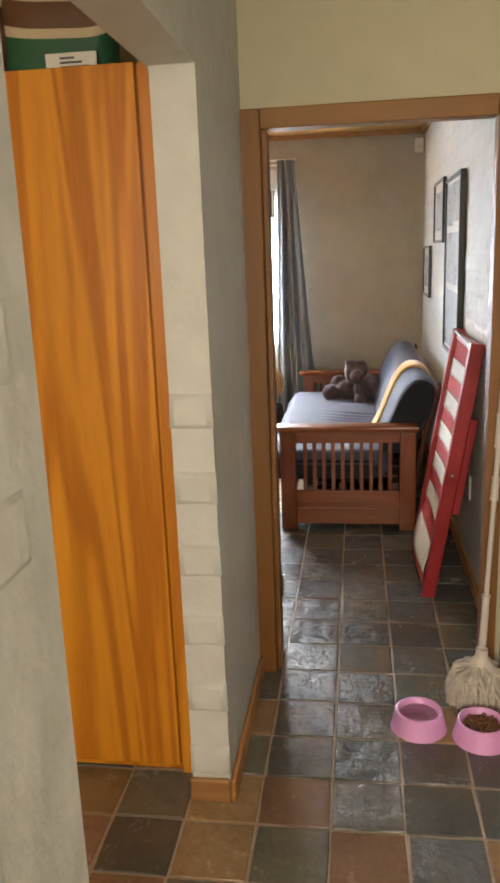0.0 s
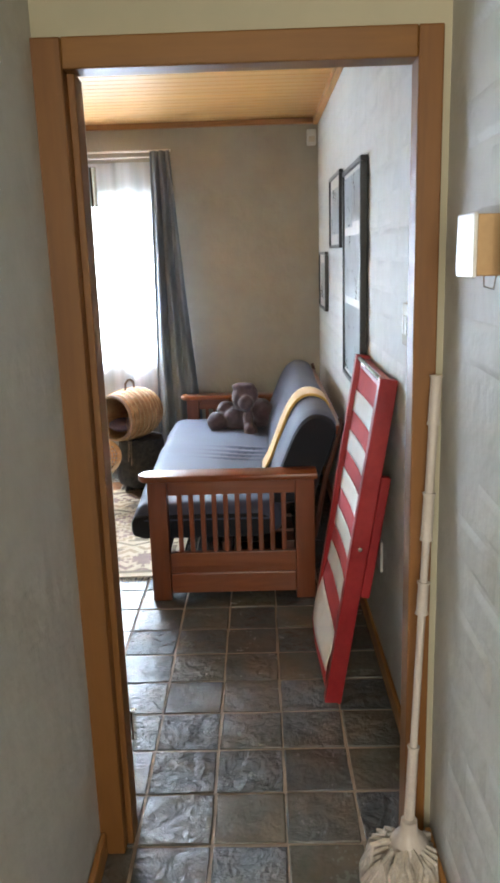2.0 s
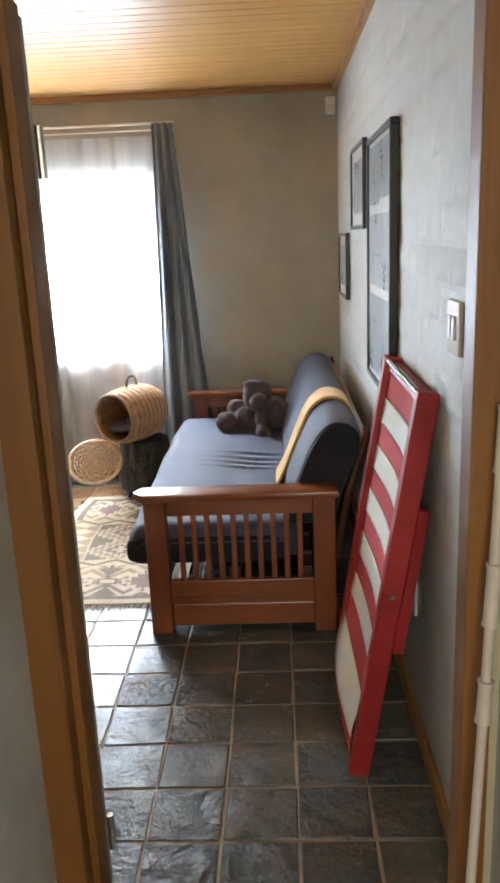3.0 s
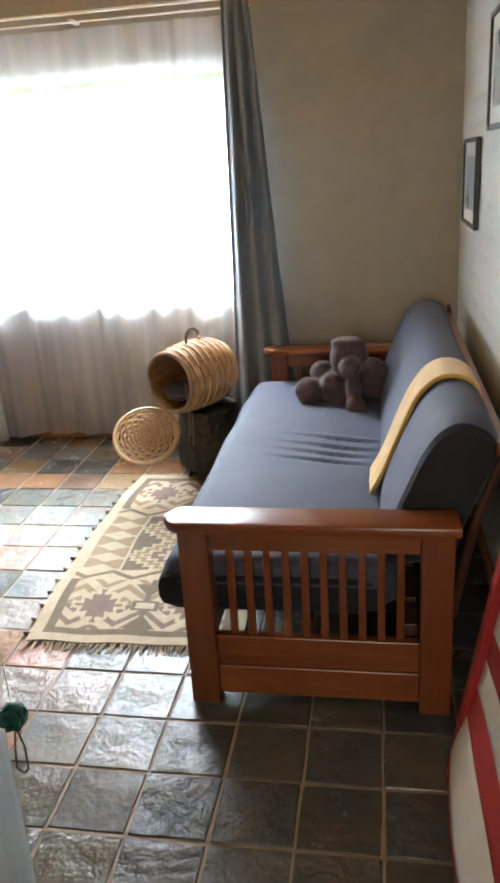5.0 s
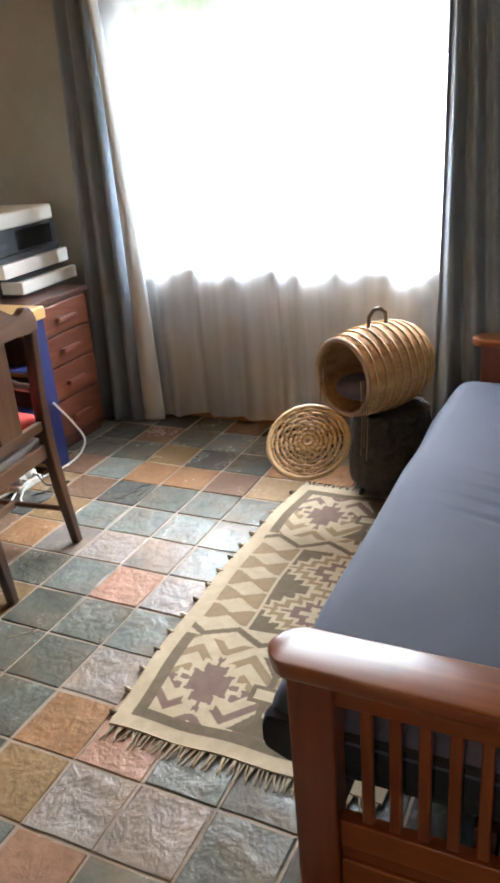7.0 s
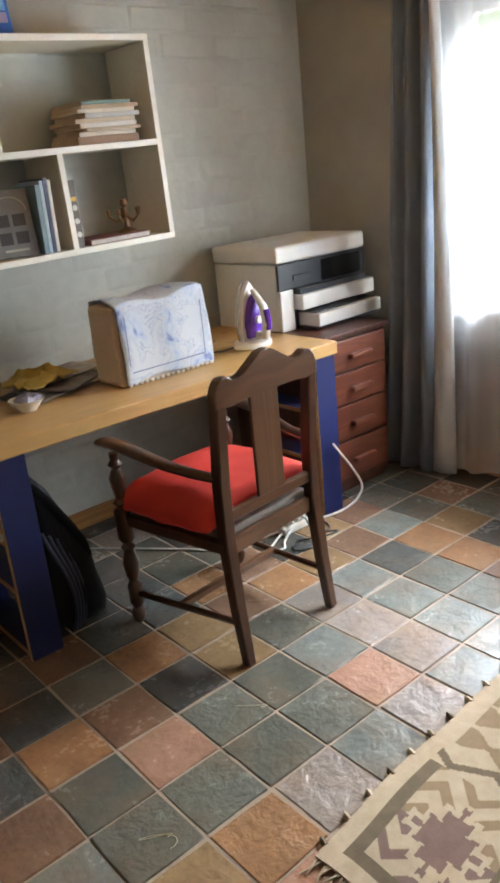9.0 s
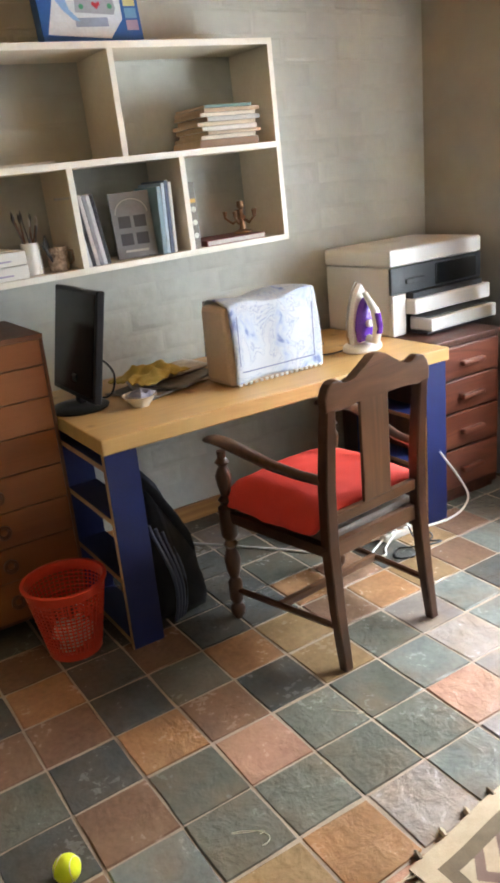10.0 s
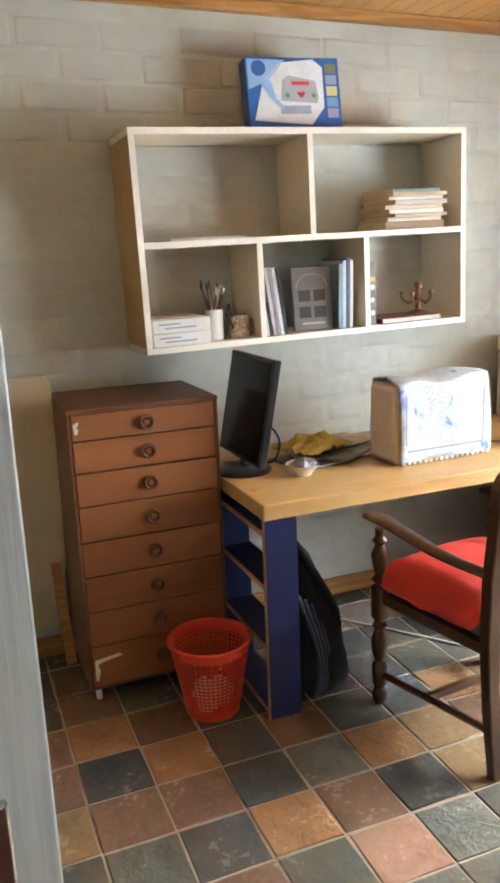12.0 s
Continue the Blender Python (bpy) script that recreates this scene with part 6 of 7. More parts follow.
for t, l_ in ((0.02, 0.18), (0.50, 0.07), (0.66, 0.10), (0.90, 0.10)):
    part("sleeve", sweep(bmesh.new(), [base.lerp(tip, t), base.lerp(tip, t + 0.01), base.lerp(tip, t + l_ - 0.01), base.lerp(tip, t + l_)], [0.0155, 0.0135, 0.0125, 0.0155], 12), MOPW, mop, "", True, False)
part("socket", lathe(bmesh.new(), [(0.0, 0.0), (0.05, 0.0), (0.055, 0.012), (0.04, 0.04), (0.022, 0.06), (0.02, 0.09), (0.0, 0.09)], 20, Matrix.Translation((0.60, 2.82, 0.115))), MOPW, mop, "", True, False)
bm = bmesh.new()
rs = random.Random(8)
for k in range(130):
    a = rs.uniform(0, 2 * math.pi)
    r0, r1, hz = rs.uniform(0.02, 0.05), rs.uniform(0.07, 0.112), rs.uniform(0.10, 0.15)
    ca, sa = math.cos(a), math.sin(a)
    x_, y_ = 0.59, 2.815
    fx = lambda v: min(v, EASTC - 0.026)
    twist = rs.uniform(-0.3, 0.3)
    pts = [(x_ + r0 * ca, y_ + r0 * sa, hz), (fx(x_ + (r0 + r1) / 2 * 1.15 * ca), y_ + (r0 + r1) / 2 * 1.15 * sa, hz - 0.015), (fx(x_ + r1 * math.cos(a + twist)), y_ + r1 * math.sin(a + twist), 0.06), (fx(x_ + r1 * 0.98 * math.cos(a + twist)), y_ + r1 * 0.98 * math.sin(a + twist), 0.007)]
    sweep(bm, pts, 0.0065, 5)
tagged(part("strings", bm, STRING, mop, "grey-white cotton strings", True, False), kind="stuff")
PINKP = surface("pink_plastic", (0.66, 0.30, 0.60), (0.76, 0.38, 0.70), 5.0, (0.3, 0.42), 0.03, 90.0)
BOWL = [(0.0, 0.026), (0.060, 0.026), (0.068, 0.064), (0.072, 0.068), (0.077, 0.066), (0.092, 0.004), (0.094, 0.0), (0.090, 0.0), (0.07, 0.05), (0.0, 0.008)]
KIB = surface("brown_kibble", (0.09, 0.035, 0.015), (0.22, 0.10, 0.045), 60.0, (0.7, 0.85), 0.4, 200.0)
WATER = bpy.data.materials.new("water")
WATER.use_nodes = True
wb = WATER.node_tree.nodes["Principled BSDF"]
wb.inputs["Transmission Weight"].default_value, wb.inputs["Roughness"].default_value, wb.inputs["IOR"].default_value = 1.0, 0.02, 1.33
pb1 = whole("pet_bowl", lathe(bmesh.new(), BOWL, 40), PINKP, "lilac-pink plastic pet bowl holding water", "pet bowl", pose(0.372, 2.645, 0), "pet bowls", smooth=True)
whole("water_fill", lathe(bmesh.new(), [(0.0, 0.0), (0.0600, 0.0), (0.0640, 0.020), (0.0, 0.020)], 32), WATER, "clear water in the pet bowl", "water", pose(0.372, 2.645, 0.0275))
pb2 = whole("pet_bowl", lathe(bmesh.new(), BOWL, 40), PINKP, "pink plastic pet bowl half full of brown kibble", "pet bowl", pose(0.572, 2.60, 0), "pet bowls", smooth=True)
bm = bmesh.new()
rs = random.Random(2)
lathe(bm, [(0.0, 0.0), (0.058, 0.0), (0.06, 0.018), (0.0, 0.021)], 20)
for k in range(150):
    a, rr_ = rs.uniform(0, 6.28), 0.058 * math.sqrt(rs.random())
    bmesh.ops.create_icosphere(bm, subdivisions=1, radius=rs.uniform(0.004, 0.006), matrix=Matrix.Translation((rr_ * math.cos(a), rr_ * math.sin(a), 0.022 + rs.uniform(-0.002, 0.005))))
tagged(whole("kibble", bm, KIB, "brown dry kibble heaped in the bowl", "pet food", pose(0.572, 2.60, 0.0285)), kind="stuff")

# ---- on top of the cupboard ----
BAGG, BAGB, BAGC = plain("bag_green", (0.02, 0.10, 0.05)), plain("bag_brown", (0.13, 0.06, 0.03)), plain("bag_cream", (0.55, 0.45, 0.30))
bag = thing("pet_food_bag", "green, brown and cream food bag on the cupboard", "bag", Matrix.Translation((-0.62, 2.50, 2.059)))


def sack(z0, z1, grow):
    def at(u, v):
        a = 2 * math.pi * u
        zz = z0 + (z1 - z0) * v
        s = 1 - 0.35 * max(0, zz - 0.16) / 0.2
        return Vector((math.copysign(abs(math.cos(a)) ** 0.6, math.cos(a)) * (0.155 * s + grow) + 0.008 * noise.noise(Vector((u * 8, zz * 14, 2))), math.copysign(abs(math.sin(a)) ** 0.6, math.sin(a)) * (0.075 * s + grow) + 0.008 * noise.noise(Vector((u * 9, zz * 12, 7))), zz + 0.015 * math.sin(a * 2 + 1) * min(1, zz * 9)))
    return grid(bmesh.new(), 40, 6, at)


for z0, z1, mat_, nm in ((0.0, 0.10, BAGG, "green_band"), (0.10, 0.125, BAGC, "cream_band"), (0.125, 0.19, BAGB, "brown_band"), (0.19, 0.215, BAGC, "cream_band"), (0.215, 0.30, BAGG, "green_band")):
    part(nm, sack(z0, z1, 0.0), mat_, bag, "", True)
part("label", boxed(-0.02, 0.12, -0.088, -0.082, 0.004, 0.05, bevel=0.002), WHITE_PLASTIC, bag, "white printed label")
for k in range(3):
    part("label_bar", boxed(0.02, 0.10 - 0.02 * k, -0.0892, -0.0885, 0.012 + 0.011 * k, 0.017 + 0.011 * k), GREY_PLASTIC, bag)
pot2 = thing("clay_pot", "round dark brown clay pot on the cupboard", "pot", Matrix.Translation((-0.86, 2.5, 2.059)))
part("pot", lathe(bmesh.new(), [(0.0, 0.0), (0.06, 0.0), (0.10, 0.05), (0.115, 0.11), (0.10, 0.17), (0.06, 0.21), (0.05, 0.235), (0.062, 0.25), (0.055, 0.25), (0.0, 0.2)], 32), plain("clay_brown", (0.11, 0.05, 0.025)), pot2, "", True)
part("rim_band", lathe(bmesh.new(), [(0.056, 0.212), (0.064, 0.218), (0.064, 0.228), (0.052, 0.232)], 32, closed=True), BAGC, pot2, "", True)

# ---- tassel on the door handle ----
GREEN = surface("green_wool", (0.006, 0.075, 0.052), (0.020, 0.15, 0.105), 60.0, (0.85, 0.95), 0.6, 200.0, sheen=0.4)
hx = door_leaf.matrix_basis @ Vector((0.722, -0.030, 0))
tas = thing("pompom", "dark green woollen pompom on a cord hung from the door handle", "ornament", Matrix.Translation((hx.x, hx.y, 0.56)))
part("cord", sweep(bmesh.new(), [door_leaf.matrix_basis @ Vector((0.722, -0.05, 1.148)), (hx.x + 0.002, hx.y, 0.90), (hx.x, hx.y, 0.58)], 0.0004, 5), GREEN, tas, "", True, False)
bm = bmesh.new()
bmesh.ops.create_icosphere(bm, subdivisions=4, radius=0.027, matrix=Matrix.Translation((hx.x, hx.y, 0.5625)))
rough_up(bm, 0.007, 90)
part("pompom_ball", bm, GREEN, tas, "", True, False)
for s in (-1, 1):
    part("cord_end", sweep(bmesh.new(), [(hx.x, hx.y, 0.54), (hx.x + s * 0.010, hx.y + 0.004, 0.49), (hx.x + s * 0.012, hx.y - 0.002, 0.44), (hx.x, hx.y + 0.002, 0.425)], 0.0018, 6), BOOKC[0], tas, "", True, False)

# ---- rug ----
RUGM = [surface("kilim_" + nm, dk, lt, 25.0, (0.85, 0.95), 0.5, 260.0, distance=0.003) for nm, dk, lt in (
    ("cream", (0.40, 0.31, 0.205), (0.51, 0.41, 0.285)), ("mauve_brown", (0.150, 0.088, 0.068), (0.215, 0.136, 0.108)), ("olive_brown", (0.112, 0.080, 0.046), (0.170, 0.125, 0.075)), ("khaki", (0.215, 0.148, 0.080), (0.29, 0.205, 0.118)))]
RW_, RL_ = 0.76, 1.50
NU, NV = 152, 300
CREAM_, MAUVE_, OLIVE_, KHAKI_ = range(4)


def wave(x):
    """A triangle wave from 0 to 1, once in each unit."""
    return abs(x % 1.0 - 0.5) * 2


def serrated(a, b, teeth, deep):
    """How far out of a diamond with sawtooth edges a place lies: a and b are its offsets over the half widths."""
    return abs(a) + abs(b) + deep * (wave((abs(a) - abs(b)) * teeth) - 0.5)


def kilim(i, j):
    """Colour of one knot: end panels of serrated medallions, a field of diamonds with hourglasses along the sides."""
    u, v = (i + 0.5) / NU * RW_, (j + 0.5) / NV * RL_
    eu, ev, c = min(u, RW_ - u), min(v, RL_ - v), abs(u - RW_ / 2)
    if min(eu, ev) < 0.044:
        return CREAM_
    if ev < 0.42:
        if min(eu, ev) < 0.080:
            return OLIVE_
        b = abs(ev - 0.235)
        if c < 0.052 and b < 0.036:
            return CREAM_ if c < 0.034 and b < 0.022 else OLIVE_
        if c < 0.009 or (0.075 < b < 0.150 and c < 0.009 + 0.75 * (b - 0.075)):
            return OLIVE_
        d = serrated((eu - 0.205) / 0.125, (ev - 0.235) / 0.155, 2.3, 0.30)
        if d < 0.66:
            return MAUVE_
        if d < 0.88:
            return CREAM_
        zig = (ev + 0.085 * wave((eu - 0.205) / 0.17 + 0.5) * (1 if ev < 0.235 else -1)) / 0.088
        if zig % 1.0 < 0.42:
            return MAUVE_ if ev < 0.235 else KHAKI_
        return CREAM_
    if ev < 0.50:
        z_ = 0.46 + 0.028 * (wave(u / 0.19) - 0.5) * 2
        return OLIVE_ if abs(ev - z_) < 0.013 else CREAM_
    if eu < 0.215:
        w, h = (eu - 0.13) / 0.075, ((v - 0.50) % 0.10) / 0.05 - 1.0
        if abs(w) < 1.0 and abs(h) < 0.85 and abs(h) < 0.14 + 0.95 * abs(w):
            return KHAKI_
        return CREAM_
    d = serrated((u - RW_ / 2) / 0.150, (abs(v - RL_ / 2) - 0.125) / 0.125, 2.3, 0.26)
    if d < 0.28:
        return CREAM_
    if d < 0.60:
        return MAUVE_
    if d < 0.80:
        return CREAM_
    return KHAKI_ if d < 1.06 else (CREAM_ if d < 1.26 else OLIVE_)


rug = thing("kilim_rug", "flat-woven cream and brown kilim rug with fringed ends", "rug", pose(-0.935, 4.795, 0.0, 0, 0, 0.8))
bm = grid(bmesh.new(), NU, NV, lambda u, v: Vector((u * RW_ + 0.004 * math.sin(v * 21) - 0.040 * (1 - u) * math.sin(math.pi * v) ** 0.7, v * RL_ + 0.003 * math.sin(u * 17), 0.007 + 0.0025 * noise.noise(Vector((u * 5, v * 9, 0))))))
bm.faces.ensure_lookup_table()
for i in range(NU):
    for j in range(NV):
        bm.faces[i * NV + j].material_index = kilim(i, j)
cl = part("weave", bm, RUGM[0], rug)
for weave_ in RUGM[1:]:
    cl.data.materials.append(weave_)
cl.modifiers.new("thickness", "SOLIDIFY").thickness = 0.006
for y0, d in ((0.0, -1), (RL_, 1)):
    bm = bmesh.new()
    rs = random.Random(6 + d)
    for k in range(70):
        x = RW_ * (k + 0.5) / 70 + rs.uniform(-0.004, 0.004)
        l_ = rs.uniform(0.03, 0.055)
        sw_ = rs.uniform(-0.018, 0.018)
        sweep(bm, [(x, y0 - d * 0.004, 0.008), (x + sw_ * 0.4, y0 + d * l_ * 0.5, 0.006 + rs.uniform(0, 0.004)), (x + sw_, y0 + d * l_, 0.004)], [0.003, 0.0028, 0.0018], 4)
    tagged(part("fringe", bm, RUGM[0], rug, "knotted cream fringe"), kind="stuff")
for k in range(16):
    y = 0.04 + k * 0.092
    bow = -0.040 * max(0.0, math.sin(math.pi * y / RL_)) ** 0.7
    part("edge_knot", sweep(bmesh.new(), [(0.004 + bow, y, 0.008), (-0.012 + bow, y + 0.004, 0.009), (-0.024 + bow, y + 0.012, 0.005)], [0.008, 0.009, 0.004], 6), RUGM[0] if k % 3 else RUGM[2], rug, "", True)

# ---- wicker pet carrier on a dark stand ----
WICK = surface("wicker", (0.40, 0.205, 0.09), (0.70, 0.43, 0.22), 30.0, (0.7, 0.88), 0.7, 140.0, stretch=(1, 1, 0.2), distance=0.003)
WICKP = surface("pale_cane", (0.50, 0.32, 0.15), (0.72, 0.52, 0.28), 30.0, (0.45, 0.6), 0.3, 140.0)
TIE = surface("tan_ribbon", (0.34, 0.22, 0.15), (0.46, 0.32, 0.23), 20.0, (0.7, 0.85), 0.2, 160.0)
axis_m = Matrix.Translation((-0.64, 6.36, 0.545)) @ pose(0, 0, 0, 0, 0, -120) @ pose(0, 0, 0, 0, 90, 0)
carrier = thing("wicker_carrier", "round wicker pet carrier with its lid hanging open", "pet carrier", axis_m)
prof_c = [(0.0, -0.235), (0.06, -0.232), (0.11, -0.215), (0.145, -0.17), (0.165, -0.10), (0.172, -0.02), (0.168, 0.06), (0.160, 0.13), (0.150, 0.172), (0.144, 0.178)]
bm = bmesh.new()
rings = []
n = 64
steps = 44
for k in range(steps + 1):
    t = k / steps * (len(prof_c) - 1)
    i = min(int(t), len(prof_c) - 2)
    f = t - i
    r_, z_ = prof_c[i][0] * (1 - f) + prof_c[i + 1][0] * f, prof_c[i][1] * (1 - f) + prof_c[i + 1][1] * f
    rings.append([bm.verts.new(((r_ + 0.0028 * math.sin(q * math.pi / 2 + math.pi * (k % 2)) * (r_ > 0.02) + 0.002 * math.sin(k * 2.1)) * math.cos(2 * math.pi * q / n), (r_ + 0.0028 * math.sin(q * math.pi / 2 + math.pi * (k % 2)) * (r_ > 0.02)) * math.sin(2 * math.pi * q / n), z_)) for q in range(n)])
for a, b in zip(rings, rings[1:]):
    for q in range(n):
        bm.faces.new((a[q], a[(q + 1) % n], b[(q + 1) % n], b[q]))
bm.faces.new(rings[0][::-1])
shell_ob = part("basket", bm, WICK, carrier, "woven wicker barrel", True)
shell_ob.modifiers.new("thickness", "SOLIDIFY").thickness = 0.006
for z_, r_ in ((-0.18, 0.138), (-0.14, 0.156), (-0.10, 0.166), (-0.06, 0.170), (-0.02, 0.173), (0.02, 0.171), (0.06, 0.169), (0.10, 0.164), (0.14, 0.158)):
    part("cane_band", sweep(bmesh.new(), [(r_ * math.cos(2 * math.pi * q / 48), r_ * math.sin(2 * math.pi * q / 48), z_) for q in range(48)], 0.009, 6, closed=True, flat=0.45), WICKP, carrier, "", True)
part("mouth_rim", sweep(bmesh.new(), [(0.148 * math.cos(2 * math.pi * q / 40), 0.148 * math.sin(2 * math.pi * q / 40), 0.178) for q in range(40)], 0.010, 8, closed=True), TIE, carrier, "cloth-bound rim", True)
part("carry_handle", sweep(bmesh.new(), [(-0.165, 0.0, -0.055), (-0.21, 0.0, -0.05), (-0.232, 0.0, -0.02), (-0.232, 0.0, 0.01), (-0.21, 0.0, 0.035), (-0.165, 0.0, 0.04)], 0.008, 8), plain("handle_brown", (0.13, 0.075, 0.05)), carrier, "brown cane handle", True)
bm = bmesh.new()
bmesh.ops.create_uvsphere(bm, u_segments=24, v_segments=14, radius=1.0, matrix=Matrix.Translation((0.062, 0.0, 0.08)) @ Matrix.Diagonal((0.045, 0.105, 0.10, 1)))
part("pad", bm, surface("dark_lilac_pad", (0.075, 0.065, 0.11), (0.14, 0.125, 0.19), 8.0, (0.8, 0.9), 0.3, 200.0), carrier, "dark lilac cushion inside", True)
# ribbons hanging from the mouth
cw = lambda v: axis_m.inverted() @ Vector(v)
mouth = axis_m @ Vector((0, 0, 0.18))
for dx, dy, l_ in ((-0.10, 0.075, 0.24), (-0.112, 0.06, 0.20), (0.10, -0.07, 0.30), (0.108, -0.06, 0.27), (0.115, -0.05, 0.33)):
    top_ = Vector((mouth.x + dx, mouth.y + dy - 0.01, mouth.z + 0.02))
    part("ribbon", sweep(bmesh.new(), [cw(top_), cw(top_ + Vector((0.006, -0.01, -l_ * 0.5))), cw(top_ + Vector((-0.004, -0.006, -l_)))], 0.006, 6, flat=0.35), TIE, carrier, "", True)
# the woven lid
lid_m = axis_m.inverted() @ Matrix.Translation((-0.85, 6.12, 0.30)) @ Vector((0.10, -0.62, 0.78)).to_track_quat("Z", "Y").to_matrix().to_4x4()
for k in range(8):
    r_ = 0.016 + 0.0185 * k
    part("lid_ring", sweep(bmesh.new(), [lid_m @ Vector((r_ * math.cos(2 * math.pi * q / 48), r_ * math.sin(2 * math.pi * q / 48), 0.004 * (1 if (q // 2 + k) % 2 else -1))) for q in range(48)], 0.0062, 5, closed=True), WICKP, carrier, "", True)
for k in range(24):
    a = 2 * math.pi * k / 24
    part("lid_spoke", sweep(bmesh.new(), [lid_m @ Vector((0.012 * math.cos(a), 0.012 * math.sin(a), 0)), lid_m @ Vector((0.158 * math.cos(a), 0.158 * math.sin(a), 0))], 0.0042, 5), WICK, carrier)
part("lid_rim", sweep(bmesh.new(), [lid_m @ Vector((0.16 * math.cos(2 * math.pi * q / 48), 0.16 * math.sin(2 * math.pi * q / 48), 0)) for q in range(48)], 0.010, 8, closed=True), WICKP, carrier, "", True)
DARKW = surface("black_patterned_stand", (0.005, 0.006, 0.008), (0.085, 0.070, 0.055), 26.0, (0.5, 0.7), 0.9, 60.0, distance=0.012)
st = thing("stand_basket", "dark woven basket stand under the pet carrier", "basket", Matrix.Translation((-0.585, 6.38, 0)))
bm = bmesh.new()
lathe(bm, [(0.0, 0.05), (0.155, 0.05), (0.172, 0.09), (0.178, 0.16), (0.172, 0.24), (0.158, 0.30), (0.15, 0.375), (0.0, 0.375)], 44)
bmesh.ops.subdivide_edges(bm, edges=bm.edges[:], cuts=1, use_grid_fill=True)
rough_up(bm, 0.013, 30)
part("body", bm, DARKW, st, "", True)
for k in range(4):
    a = math.pi / 4 + k * math.pi / 2
    part("foot", sweep(bmesh.new(), [(0.13 * math.cos(a), 0.13 * math.sin(a), 0.07), (0.15 * math.cos(a), 0.15 * math.sin(a), 0.0)], 0.010, 8), BLACK_PLASTIC, st)

# ---- soft toy on the sofa ----
bm = bmesh.new()
for c, r_ in (((0.09, 6.24, 0.540), (0.12, 0.10, 0.085)), ((0.20, 6.26, 0.57), (0.09, 0.09, 0.09)), ((0.11, 6.15, 0.685), (0.072, 0.070, 0.082)), ((0.125, 6.075, 0.665), (0.045, 0.05, 0.048)), ((0.175, 6.16, 0.70), (0.022, 0.04, 0.045)), ((0.108, 6.155, 0.752), (0.066, 0.058, 0.022)),
              ((-0.055, 6.20, 0.535), (0.060, 0.056, 0.058)), ((0.0, 6.28, 0.59), (0.058, 0.055, 0.055)), ((0.135, 6.09, 0.57), (0.034, 0.040, 0.065)), ((0.145, 6.05, 0.505), (0.042, 0.045, 0.05)), ((0.045, 6.18, 0.57), (0.05, 0.05, 0.05))):
    bmesh.ops.create_uvsphere(bm, u_segments=22, v_segments=14, radius=1.0, matrix=Matrix.Translation(c) @ Matrix.Diagonal((*r_, 1)))
rough_up(bm, 0.006, 40)
bmesh.ops.transform(bm, verts=bm.verts[:], matrix=Matrix.Translation((0.105, 6.12, 0.555)) @ Matrix.Scale(1.1, 4) @ Matrix.Translation((-0.07, -6.2, -0.565)))
PLUSH = surface("mauve_plush", (0.070, 0.045, 0.052), (0.14, 0.095, 0.10), 30.0, (0.9, 0.98), 0.6, 300.0, sheen=0.15)
toy = whole("soft_toy", bm, PLUSH, "mauve-brown plush toy slumped on the sofa", "soft toy", smooth=True)
rem = toy.modifiers.new("one_skin", "REMESH")
rem.mode, rem.voxel_size, rem.use_smooth_shade = "VOXEL", 0.007, True
sm_ = toy.modifiers.new("soft_seams", "SMOOTH")
sm_.factor, sm_.iterations = 0.5, 10

# ---- cables and plugs on the floor by the desk ----
wire = thing("extension_lead", "white extension lead with plugs on the floor under the desk", "extension lead", Matrix.Translation((-2.3, 5.75, 0)))
part("socket_strip", boxed(-2.225, -2.160, 5.86, 6.02, 0.0, 0.035, bevel=0.008), WHITE_PLASTIC, wire, local=False)
for y in (5.905, 5.975):
    plug = part("plug", boxed(-2.215, -2.165, y - 0.024, y + 0.024, 0.0355, 0.072, bevel=0.011), WHITE_PLASTIC, wire, "moulded white plug", True, False)
    part("plug_neck", sweep(bmesh.new(), [(-2.165, y, 0.055), (-2.148, y, 0.052)], [0.009, 0.005], 8), WHITE_PLASTIC, plug, "", True, False)
part("lead", sweep(bmesh.new(), curved([(-2.155, 6.18, 0.33), (-2.145, 6.20, 0.295), (-2.125, 6.26, 0.20), (-2.115, 6.31, 0.10), (-2.125, 6.28, 0.035), (-2.14, 6.21, 0.008), (-2.14, 6.13, 0.012), (-2.16, 6.02, 0.016)]), 0.005, 6), WHITE_PLASTIC, wire, "", True, False)
part("lead", sweep(bmesh.new(), curved([(-2.18, 5.86, 0.014), (-2.12, 5.74, 0.006), (-2.08, 5.78, 0.006), (-2.13, 5.83, 0.006), (-2.145, 5.90, 0.04)]), 0.005, 6), WHITE_PLASTIC, wire, "", True, False)
part("lead", sweep(bmesh.new(), curved([(-2.20, 5.86, 0.014), (-2.28, 5.62, 0.006), (-2.42, 5.50, 0.006), (-2.60, 5.36, 0.006), (-2.80, 5.2, 0.006)]), 0.0045, 6), WHITE_PLASTIC, wire, "", True, False)
blackw = thing("power_cable", "loose black power cable coiled on the tiles", "cable", Matrix.Translation((-2.1, 5.9, 0)))
part("cord", sweep(bmesh.new(), curved([(-2.148, 5.975, 0.052), (-2.09, 5.97, 0.008), (-2.02, 6.04, 0.005), (-2.03, 5.95, 0.005), (-2.00, 5.86, 0.005), (-2.04, 5.80, 0.005), (-2.09, 5.86, 0.005), (-2.05, 5.92, 0.011), (-2.08, 6.05, 0.005), (-2.25, 6.08, 0.005)]), 0.0038, 6), BLACK_PLASTIC, blackw, "", True, False)

